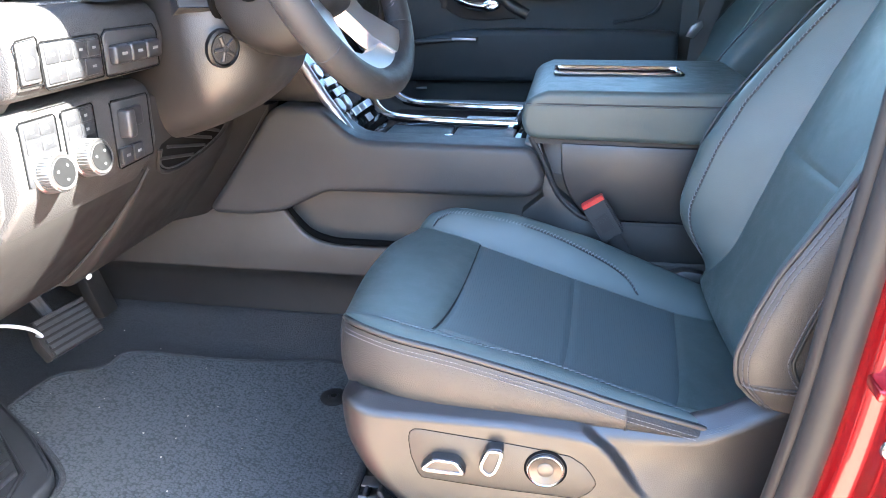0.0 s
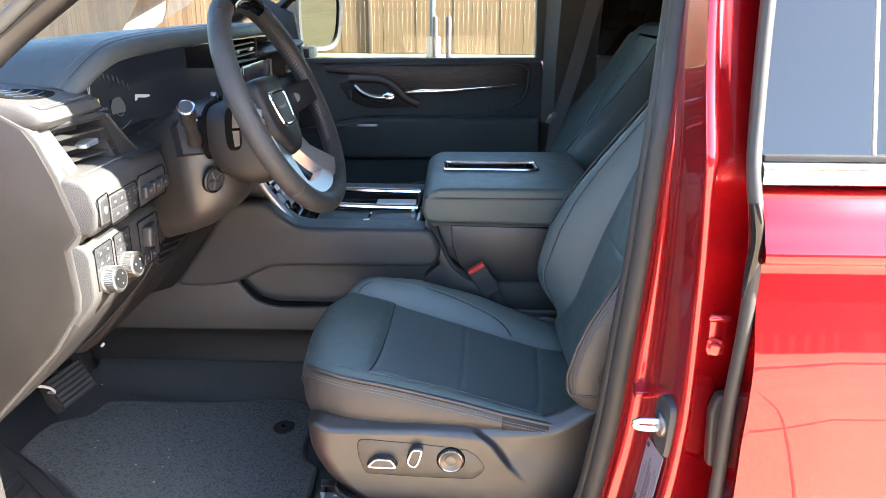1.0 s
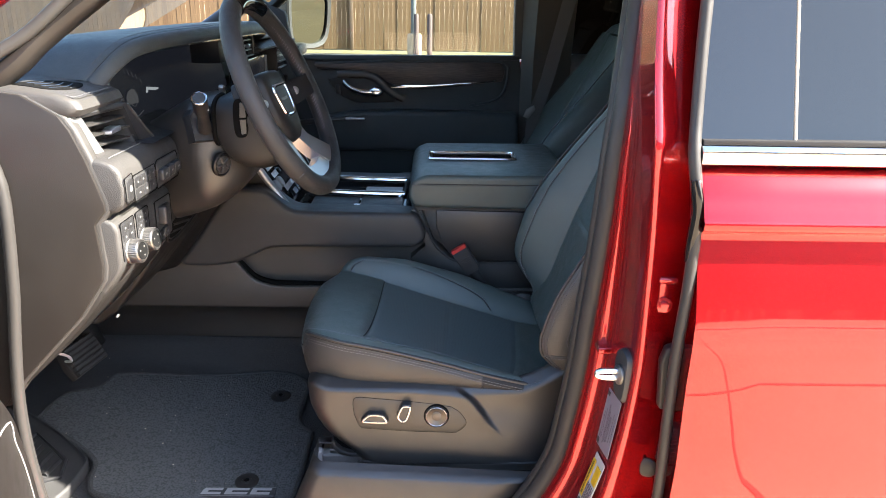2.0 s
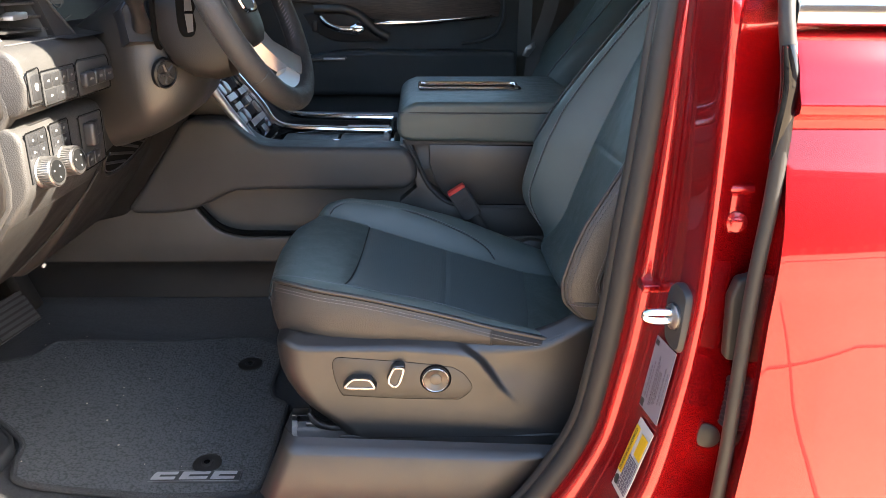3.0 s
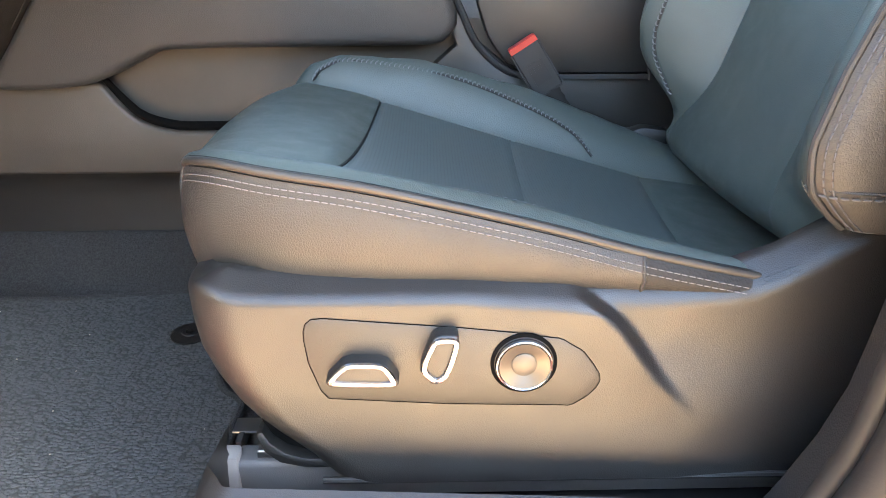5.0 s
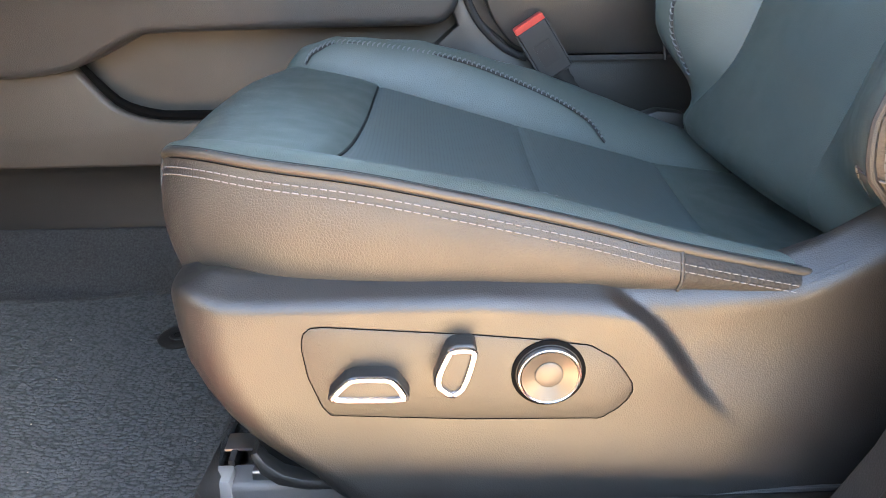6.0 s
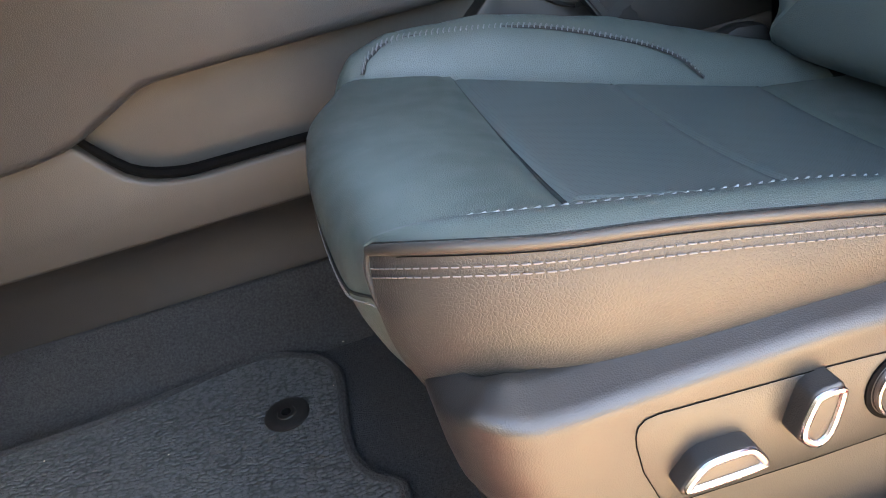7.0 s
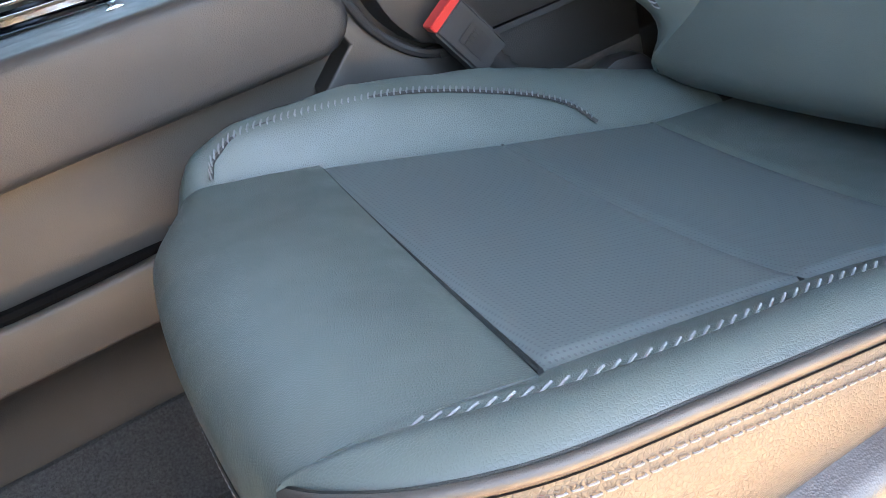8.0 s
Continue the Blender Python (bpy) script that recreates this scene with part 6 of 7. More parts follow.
    for r in range(2):
        for k in range(4 if r else 3):
            wd = 0.0215 if r else 0.0290
            y0, z0 = 0.6385 + k * (wd + 0.0005), 1.3465 + r * 0.0180
            part("button", box(-0.469, -0.4661, y0 + 0.0006, y0 + wd - 0.0008, z0 + 0.0004, z0 + 0.0168, 0.0012), M_BUTTON, bz)
            part("button_mark", box(-0.4663, -0.4658, y0 + wd / 2 - 0.0030, y0 + wd / 2 + 0.0030, z0 + 0.0075, z0 + 0.0100), M_ICON, bz)
    rs = part("toggle_bezel", prism([(0.735, 1.342), (0.735, 1.382), (0.742, 1.387), (0.835, 1.386), (0.842, 1.378), (0.840, 1.342)], "x", -0.474, -0.4672, 0.003), M_DARK, d)
    joint([(0.7335, 1.342), (0.7335, 1.382), (0.741, 1.3885), (0.836, 1.3875), (0.8435, 1.379), (0.8415, 1.342), (0.838, 1.3405), (0.737, 1.3405)], -0.4682, rs)
    for k in range(3):
        y0 = 0.741 + k * 0.0315
        part("toggle", prism([(y0, 1.352), (y0, 1.372), (y0 + 0.0305, 1.372), (y0 + 0.0305, 1.352)], "x", -0.470, -0.4580, 0.004, 3), M_BUTTON, rs)
        part("toggle_mark", box(-0.4582, -0.4576, y0 + 0.010, y0 + 0.020, 1.3615, 1.3645), M_ICON, rs)
    # lower switch pod with drive and tow knobs
    low = [(-0.56, 1.325), (-0.505, 1.324), (-0.492, 1.318), (-0.487, 1.305), (-0.487, 1.250), (-0.492, 1.236), (-0.515, 1.205), (-0.56, 1.16)]
    part("lower_pod", prism(low, "y", 0.600, 0.846, 0.006, 3), M_SOFT, d)
    for y in (0.637, 0.700):
        p = part("knob_plate", prism([(y - 0.026, 1.252), (y - 0.026, 1.314), (y + 0.026, 1.314), (y + 0.026, 1.252)], "x", -0.490, -0.4855, 0.003), M_BUTTON, d)
        joint([(y - 0.0270, 1.254), (y - 0.0270, 1.312), (y - 0.024, 1.3152), (y + 0.024, 1.3152), (y + 0.0270, 1.312), (y + 0.0270, 1.254)], -0.4864, p)
        for a in range(2):
            for b in range(2):
                part("mode_button", box(-0.488, -0.4846, y - 0.022 + a * 0.0225, y - 0.001 + a * 0.0225, 1.284 + b * 0.0145, 1.297 + b * 0.0145, 0.001), M_BUTTON, p)
                part("mode_mark", box(-0.4848, -0.4842, y - 0.015 + a * 0.0225, y - 0.010 + a * 0.0225, 1.289 + b * 0.0145, 1.2918 + b * 0.0145), M_ICON, p)
        kn = part("mode_knob", lathe([(0.0205, 0.0), (0.0205, 0.003), (0.0185, 0.0045), (0.0185, 0.018), (0.0170, 0.0203), (0.015, 0.0200), (0.0, 0.0200)], (-0.4855, y, 1.262), (1, -0.12, 0.12), 40), M_STEEL, p, "bright knurled rotary knob")
        bm = bmesh.new()
        ax = Vector((1, -0.12, 0.12)).normalized()
        s1 = ax.orthogonal().normalized()
        s2 = ax.cross(s1)
        for k in range(40):
            t = 2 * math.pi * k / 40
            o = Vector((-0.4855, y, 1.262)) + (s1 * math.cos(t) + s2 * math.sin(t)) * 0.0187
            tube([o + ax * 0.005, o + ax * 0.0185], 0.0009, 4, bm)
        tagged(part("knurling", bm, M_STEEL, kn), kind="stuff")
        part("knob_face", lathe([(0.0140, 0), (0.0140, 0.0008)], Vector((-0.4855, y, 1.262)) + ax * 0.0200, ax, 30), M_FACE, kn)
        for k in range(3):
            part("knob_mark", lathe([(0.0014, 0), (0.0014, 0.0004)], Vector((-0.4855, y, 1.262)) + ax * 0.0207 + s1 * (0.008 * math.cos(k * 2.1)) + s2 * 0.008 * math.sin(k * 2.1), ax, 8), M_ICON, kn)
    tb = part("trailer_brake", prism([(0.757, 1.236), (0.757, 1.310), (0.832, 1.308), (0.830, 1.238)], "x", -0.490, -0.484, 0.003), M_DARK, d)
    joint([(0.756, 1.237), (0.756, 1.308), (0.759, 1.3112), (0.830, 1.3092), (0.833, 1.306), (0.831, 1.239), (0.828, 1.2365), (0.759, 1.2348)], -0.4850, tb)
    part("brake_lever", prism([(0.778, 1.277), (0.778, 1.300), (0.808, 1.300), (0.808, 1.277)], "x", -0.486, -0.477, 0.004, 3), M_BUTTON, tb)
    part("brake_slider", prism([(0.765, 1.268), (0.765, 1.300), (0.781, 1.300), (0.781, 1.268)], "x", -0.486, -0.470, 0.004, 3), M_DASH, tb)
    for k in range(2):
        part("gain_button", box(-0.4855, -0.479, 0.757 + k * 0.024, 0.778 + k * 0.024, 1.240, 1.258, 0.0015), M_BUTTON, tb)
        part("gain_mark", box(-0.4792, -0.4786, 0.764 + k * 0.024, 0.772 + k * 0.024, 1.2475, 1.2505), M_ICON, tb)
    # sloping lower panel
    lp = [(-0.515, 1.208), (-0.535, 1.178), (-0.572, 1.135), (-0.62, 1.085), (-0.665, 1.042), (-0.70, 1.022), (-0.76, 1.02), (-0.76, 1.06), (-0.60, 1.20), (-0.56, 1.22)]
    part("lower_panel", prism(lp, "y", 0.600, 0.86, 0.004), M_KNEE, d)
    kb = [(-0.50, 1.30), (-0.505, 1.24), (-0.53, 1.18), (-0.575, 1.115), (-0.625, 1.055), (-0.66, 1.03), (-0.74, 1.03), (-0.62, 1.30)]
    part("knee_panel", prism(kb, "y", 0.862, 1.245, 0.008, 3), M_KNEE, d)
    part("panel_joint", tube([(x + 0.002, 0.861, z) for x, z in lp[:6]], 0.0016, 6), M_DARK, d)
    # crescent-shaped outlet in the knee panel, half behind the column
    KX = [(1.03, -0.66), (1.055, -0.625), (1.115, -0.575), (1.18, -0.53), (1.24, -0.505), (1.30, -0.50)]
    rim = curve([(1.104, 1.246), (1.103, 1.226), (1.085, 1.207), (1.058, 1.196), (1.018, 1.188), (0.98, 1.183), (0.945, 1.183), (0.914, 1.189), (0.893, 1.202), (0.885, 1.226)], 40)
    on_knee = lambda y, z, h: (table(z, KX) + h, y, z)
    ring = [tuple(q) for q in rim] + [(0.91, 1.252), (1.0, 1.258), (1.09, 1.255)]
    # flat black plate paints the dark hollow; the panel is not cut
    sl = part("foot_outlet", loft([[on_knee(lerp(1.0, y, k), lerp(1.222, z, k), 0.0010) for y, z in ring] for k in (1.0, 0.75, 0.5, 0.25, 0.03)], ring=True), M_GAP, d, "dark crescent-shaped slatted outlet")
    part("outlet_rim", tube([on_knee(y, z, 0.0018) for y, z in rim], 0.0030, 8), M_KNEE, sl)
    part("outlet_lip", tube([on_knee(lerp(1.0, y, 0.93), lerp(1.222, z, 0.88), 0.0012) for y, z in rim], 0.0014, 6), M_DASH, sl)
    for a, b in (((0.895, 1.212), (1.0, 1.193)), ((0.905, 1.226), (1.032, 1.200)), ((0.95, 1.231), (1.050, 1.207)), ((0.99, 1.234), (1.072, 1.213)), ((1.03, 1.238), (1.088, 1.222))):
        part("slat", tube([on_knee(lerp(a[0], b[0], k / 8), lerp(a[1], b[1], k / 8), 0.0016) for k in range(9)], 0.0026, 6, flat=0.6), M_KNEE, sl)
    # end of the knee panel, turned out to meet the console
    PX = [(1.04, -0.610), (1.049, -0.603), (1.105, -0.56), (1.175, -0.51), (1.226, -0.476), (1.24, -0.468)]
    zs = np.linspace(1.040, 1.236, 24)
    turn = [[(lerp(table(z, KX) + 0.0006, table(z, PX) + 0.003, step(0, 1, k / 9)), lerp(1.125, 1.185, k / 9), z) for k in range(10)] + [(table(z, PX) + 0.003, 1.21, z)] for z in zs]
    part("panel_end", loft(turn), M_KNEE, d)
    part("panel_edge_line", tube([(p[7][0] + 0.0004, p[7][1], p[7][2]) for p in turn[9:]], 0.0008, 6), M_BUTTON, d)
    part("panel_screw", lathe([(0.0044, 0), (0.004, 0.0024), (0.002, 0.003)], (-0.612, 0.842, 1.060), (0.7, -0.2, -0.4), 12), M_WHITE, d, "pale plastic fastener")
    # instrument hood: a padded roll in front of the dash top
    edge = curve([(-0.566, 0.736, 1.519), (-0.556, 0.748, 1.532), (-0.537, 0.788, 1.562), (-0.522, 0.834, 1.579), (-0.500, 0.93, 1.588), (-0.47, 1.10, 1.592), (-0.452, 1.30, 1.592), (-0.446, 1.46, 1.590), (-0.452, 1.53, 1.575), (-0.480, 1.62, 1.555), (-0.52, 2.05, 1.540)], 120)
    rows, tops = [], []
    for p in edge:
        q = Vector(p)
        w = 1.0 - 0.45 * step(1.45, 1.62, q.y)
        rows.append([q + Vector((a * w, 0, b * w)) for a, b in ((-0.012, -0.0035), (-0.006, -0.0028), (-0.002, -0.0015), (0.002, -0.0012), (0.0065, -0.003), (0.011, -0.008), (0.0135, -0.016), (0.0135, -0.023), (0.011, -0.0275), (0.004, -0.030), (-0.02, -0.031), (-0.09, -0.035))])
        tops.append([q + Vector((-0.0012, 0, -0.0040)), q + Vector((-0.0025, 0, -0.0006)), q + Vector((-0.006, 0, 0.0006))] + [Vector((lerp(q.x - 0.012, -1.08, f), q.y, lerp(q.z + 0.0004, 1.495, f ** 1.8))) for f in np.linspace(0.0, 1.0, 22)])
    part("instrument_hood", loft(rows), M_PAD, d, "padded leather instrument hood")
    part("dash_top", loft(tops), M_PAD, d, "soft black dash top with teal sky light in its colour")
    part("hood_seam", tube([tuple(np.array(p) + np.array([-0.0018, 0, -0.0022])) for p in edge[2:92]], 0.0009, 6), M_GAP, d)
    ln = np.array([tuple(t_[3]) for t_ in tops[3:60]])
    part("hood_stitching", stitches(ln + np.array([-0.002, 0, 0.0006]), 0.0045, 0.003, 0.0006), M_THREAD_DARK, d)
    br = [tuple(np.array(p) + np.array([0.0105, 0, -0.0285])) for p in edge if 0.875 < p[1] < 1.50]
    part("bright_line", tube(br, 0.0020, 6), M_CHROME, d)
    cv = part("center_vent", prism([(1.255, 1.512), (1.245, 1.560), (1.500, 1.560), (1.500, 1.508)], "x", -0.54, -0.482, 0.004), M_GAP, d, "black air vent under the hood")
    part("vent_cheek", prism([(1.205, 1.508), (1.195, 1.560), (1.252, 1.560), (1.262, 1.508)], "x", -0.54, -0.476, 0.003), M_BUTTON, cv)
    part("vent_rim", tube(curve([(-0.4755, 1.262, 1.556), (-0.4755, 1.268, 1.512), (-0.4740, 1.30, 1.5095), (-0.470, 1.48, 1.5075), (-0.470, 1.495, 1.512), (-0.470, 1.500, 1.556)], 40), 0.0022, 6), M_DASH, cv)
    for k in range(3):
        part("slat", box(-0.485, -0.472, 1.268, 1.494, 1.520 + k * 0.012, 1.5225 + k * 0.012, 0.0006, 1), M_SATIN, cv)
    for y in (1.315, 1.43):
        part("vent_bar", box(-0.474, -0.464, y, y + 0.018, 1.528, 1.537, 0.002), M_SATIN, cv)
    # cluster
    cl = part("instrument_screen", loft([[(-0.575, 0.745, 1.405), (-0.575, 1.62, 1.405)], [(-0.5911, 0.745, 1.505), (-0.5911, 1.62, 1.505)], [(-0.60, 0.84, 1.560), (-0.60, 1.62, 1.560)]]), M_SCREEN, d, "dark instrument screen with a faint glow")
    sx = lambda z: -0.5738 - (z - 1.405) * 0.1613
    part("gauge_ring", tube([(sx(1.462 + 0.016 * math.sin(t)), 0.965 + 0.018 * math.cos(t), 1.462 + 0.016 * math.sin(t)) for t in np.linspace(0, 2 * math.pi, 24)[:-1]], 0.0007, 5, ring=True), M_UI, cl)
    part("warning_mark", prism([(0.890, 1.476), (0.898, 1.476), (0.894, 1.484)], "x", sx(1.478), sx(1.478) + 0.001, 0), M_UI_YELLOW, cl)
    for k, words in enumerate(("Key Missing", "Check for Key")):
        lettering("screen_text", words, 0.0085, Matrix.Translation((sx(1.466 - 0.012 * k) + 0.001, 0.902, 1.466 - 0.012 * k)) @ Matrix(((0, 0, 1, 0), (1, 0, 0, 0), (0, 1, 0, 0), (0, 0, 0, 1))), M_UI, cl, 0.0002, 0.8)
    for k, wd in ((3, 0.024), (4, 0.03)):
        part("screen_text", box(sx(1.47), sx(1.47) + 0.001, 0.884, 0.884 + wd, 1.466 - k * 0.010, 1.470 - k * 0.010), M_UI, cl)
    lettering("screen_text", "0", 0.026, Matrix.Translation((sx(1.500) + 0.001, 0.872, 1.500)) @ Matrix(((0, 0, 1, 0), (1, 0, 0, 0), (0, 1, 0, 0), (0, 0, 0, 1))), M_UI_WHITE, cl, 0.0002, 0.7)
    for k in range(7):
        y, z = 0.918 + 0.017 * k, 1.522 - 0.0022 * k * k * 0.35
        part("gauge_tick", tube([(sx(z) + 0.001, y, z), (sx(z - 0.010) + 0.001, y + 0.002, z - 0.010)], 0.0006, 5), M_UI, cl)
    body = [(0.935, 1.452), (0.934, 1.466), (0.944, 1.477), (0.972, 1.478), (0.984, 1.468), (0.990, 1.460), (0.988, 1.450)]
    part("vehicle_graphic", prism(body, "x", sx(1.464), sx(1.464) + 0.0012, 0), M_UI, cl)
    part("screen_line", tube([(sx(1.425), 0.88, 1.425), (sx(1.425), 0.96, 1.425), (sx(1.433), 1.0, 1.433)], 0.0008, 5), M_UI, cl)
    part("badge_plate", prism([(1.050, 1.440), (1.036, 1.458), (1.045, 1.474), (1.110, 1.466), (1.110, 1.460), (1.052, 1.467), (1.046, 1.458), (1.056, 1.445), (1.106, 1.432), (1.106, 1.427)], "x", sx(1.476), sx(1.476) + 0.001, 0), M_UI_WHITE, cl, "lit maker's badge on the screen")
    part("cluster_floor", loft([[(-0.475, 0.75, 1.415), (-0.475, 1.08, 1.415)], [(-0.58, 0.745, 1.425), (-0.58, 1.08, 1.425)]]), M_BUTTON, d)
    part("binnacle_cheek", loft([[(-0.50, 0.748, 1.412), (-0.61, 0.748, 1.42)], [(-0.535, 0.750, 1.49), (-0.61, 0.748, 1.495)], [(-0.545, 0.752, 1.515), (-0.61, 0.750, 1.518)]]), M_DARK, d)
    part("mid_shelf", box(-0.56, -0.485, 0.862, 1.34, 1.385, 1.405, 0.006), M_BUTTON, d)
    # middle screen and passenger side
    cs = part("center_screen", prism([(1.36, 1.415), (1.36, 1.500), (1.62, 1.500), (1.62, 1.415)], "x", -0.50, -0.468, 0.004), M_GLOSS, d, "gloss black center screen")
    part("screen_glass", box(-0.4685, -0.4665, 1.37, 1.61, 1.425, 1.494, 0.001), M_SCREEN, cs)
    part("screen_bezel", tube([(-0.464, 1.615, 1.498), (-0.464, 1.615, 1.42)], 0.003, 6), M_SATIN, cs)
    part("center_shelf", prism([(-0.60, 1.500), (-0.50, 1.503), (-0.455, 1.512), (-0.450, 1.520), (-0.47, 1.526), (-0.60, 1.528)], "y", 1.515, 2.02, 0.006), M_PAD, d)
    fv = part("far_vent", prism([(1.95, 1.42), (1.95, 1.505), (2.07, 1.50), (2.07, 1.43)], "x", -0.56, -0.50, 0.006), M_DARK, d)
    for k in range(4):
        part("slat", box(-0.503, -0.492, 1.955, 2.065, 1.432 + k * 0.018, 1.436 + k * 0.018, 0.0005, 1), M_SATIN, fv)
    part("passenger_pad", prism([(-0.60, 1.20), (-0.52, 1.25), (-0.50, 1.33), (-0.50, 1.40), (-0.53, 1.43), (-0.60, 1.44)], "y", 1.63, 2.08, 0.02, 4), M_PAD, d)
    return d


dashboard()


def column():
    t = thing("steering_column", "dark plastic steering column shroud with stalk", "steering column")
    secs = [(-0.60, 0.90, 1.12, 1.21, 1.40), (-0.52, 0.88, 1.12, 1.230, 1.425), (-0.47, 0.862, 1.11, 1.248, 1.455), (-0.445, 0.846, 1.10, 1.260, 1.468), (-0.425, 0.842, 1.09, 1.272, 1.472), (-0.40, 0.853, 1.08, 1.290, 1.470), (-0.378, 0.870, 1.07, 1.315, 1.460), (-0.362, 0.90, 1.05, 1.35, 1.44)]
    rows = []
    for x, y0, y1, z0, z1 in secs:
        row = []
        cy, cz_, ry, rz = (y0 + y1) / 2, (z0 + z1) / 2, (y1 - y0) / 2, (z1 - z0) / 2
        for k in range(40):
            a = 2 * math.pi * k / 40
            c, s_ = math.cos(a), math.sin(a)
            e = 0.45
            row.append((x - 0.02 * s_ * (x > -0.55), cy + ry * math.copysign(abs(c) ** e, c), cz_ + rz * math.copysign(abs(s_) ** (e if s_ > 0 else 0.75), s_)))
        rows.append(row)
    part("lower_shroud", loft(rows, ring=True, caps=True), M_CONSOLE, t)
    secs = [(-0.392, 0.842, 1.05, 1.39, 1.478), (-0.375, 0.834, 1.05, 1.365, 1.482), (-0.350, 0.832, 1.048, 1.350, 1.486), (-0.318, 0.834, 1.042, 1.346, 1.488), (-0.295, 0.842, 1.03, 1.352, 1.482), (-0.285, 0.86, 1.02, 1.365, 1.472)]
    rows = []
    for x, y0, y1, z0, z1 in secs:
        cy, cz_, ry, rz = (y0 + y1) / 2, (z0 + z1) / 2, (y1 - y0) / 2, (z1 - z0) / 2
        row = []
        for k in range(40):
            a = 2 * math.pi * k / 40
            c, s_ = math.cos(a), math.sin(a)
            row.append((x, cy + ry * math.copysign(abs(c) ** 0.4, c), cz_ + rz * math.copysign(abs(s_) ** 0.5, s_)))
        rows.append(row)
    part("upper_shroud", loft(rows, ring=True, caps=True), M_KNEE, t)
    part("shroud_gap", tube([Vector(p) + Vector((-0.004, 0, 0)) for p in rows[0]], 0.0045, 6, ring=True, up=(1, 0, 0)), M_GAP, t)
    # keyless start dial on the lower shroud
    ax = Vector((0.86, -0.46, -0.1))
    c = Vector((-0.3925, 0.8490, 1.360))
    b = part("start_button", lathe([(0.0225, 0.0), (0.0225, 0.006), (0.0195, 0.0075), (0.018, 0.005), (0.0, 0.005)], c, ax, 36), M_FACE, t, "round start button")
    part("button_face", lathe([(0.0172, 0.004), (0.0172, 0.0068), (0.0, 0.0072)], c, ax, 36), M_DASH, b)
    a1 = ax.normalized().orthogonal().normalized()
    a2 = ax.normalized().cross(a1)
    for k in range(5):
        q = 2 * math.pi * k / 5
        dirn = a1 * math.cos(q) + a2 * math.sin(q)
        part("face_rib", tube([c + ax.normalized() * 0.0075 + dirn * 0.004, c + ax.normalized() * 0.0075 + dirn * 0.015], 0.0024, 6), M_DASH, b)
    # stalk
    bn = Vector((0.60, -0.76, 0.24)).normalized()
    bs = Vector((0, 0, 1)).cross(bn).normalized()
    bu = bn.cross(bs)
    bc = Vector((-0.414, 0.846, 1.430))
    ol = [(-0.025, -0.028), (-0.027, 0.020), (-0.018, 0.031), (0.015, 0.034), (0.027, 0.022), (0.028, -0.024), (0.024, -0.029)]
    part("stalk_boot", loft([[bc + bs * (x * k) + bu * (y * k) + bn * h for x, y in ol] for k, h in ((1.02, -0.03), (1.0, 0.002), (0.94, 0.004), (0.90, 0.002), (0.5, 0.001), (0.35, 0.004))], ring=True, caps=True), M_BUTTON, t, "stalk surround plate")
    p0, p1 = Vector((-0.412, 0.840, 1.426)), Vector((-0.400, 0.779, 1.487))
    k = part("stalk_lever", tube([p0, p0.lerp(p1, 0.3), p0.lerp(p1, 0.55), p0.lerp(p1, 0.62), p1], [0.0135, 0.0105, 0.0105, 0.0132, 0.0132], 18), M_BUTTON, t, "black multifunction stalk")
    part("stalk_ring", lathe([(0.0134, -0.0015), (0.0140, 0.0), (0.0130, 0.0018), (0.0112, 0.0014)], p1, p1 - p0, 24), M_CHROME, k)
    part("stalk_tip", lathe([(0.0106, 0.0), (0.0106, 0.0022), (0.0, 0.0030)], p1, p1 - p0, 24), M_CONSOLE, k, "grey push tip")
    part("stalk_mark", box(-0.3925, -0.3895, 0.7935, 0.7965, 1.4645, 1.4665), M_WHITE, k)
    pc = Vector((-0.346, 0.8330, 1.446))
    pn = Vector((0.28, -0.95, 0.05)).normalized()
    ps = Vector((0, 0, 1)).cross(pn).normalized()
    pu = pn.cross(ps)
    ell = [(0.013 * math.copysign(abs(math.cos(q)) ** 0.6, math.cos(q)), 0.034 * math.copysign(abs(math.sin(q)) ** 0.7, math.sin(q))) for q in np.linspace(0, 2 * math.pi, 25)[:-1]]
    # raised black plate, coloured dark to read as a recess
    pb = part("paddle_recess", loft([[pc + ps * x + pu * y + pn * h for x, y in ell] for h in (-0.01, 0.0025)], ring=True, caps=True), M_GAP, t)
    for sg in (-1, 1):
        seg = [(-0.002, sg * 0.002), (0.009, sg * 0.002), (0.008, sg * 0.026), (0.0, sg * 0.028)]
        part("paddle_button", loft([[pc + ps * x + pu * y + pn * h for x, y in seg] for h in (0.001, 0.006)], ring=True, caps=True), M_CONSOLE, pb)
    part("gear_lever", prism([(0.922, 1.455), (0.906, 1.490), (0.909, 1.496), (0.915, 1.494), (0.936, 1.458)], "x", -0.402, -0.392, 0.002), M_STEEL, t)
    return t


column()


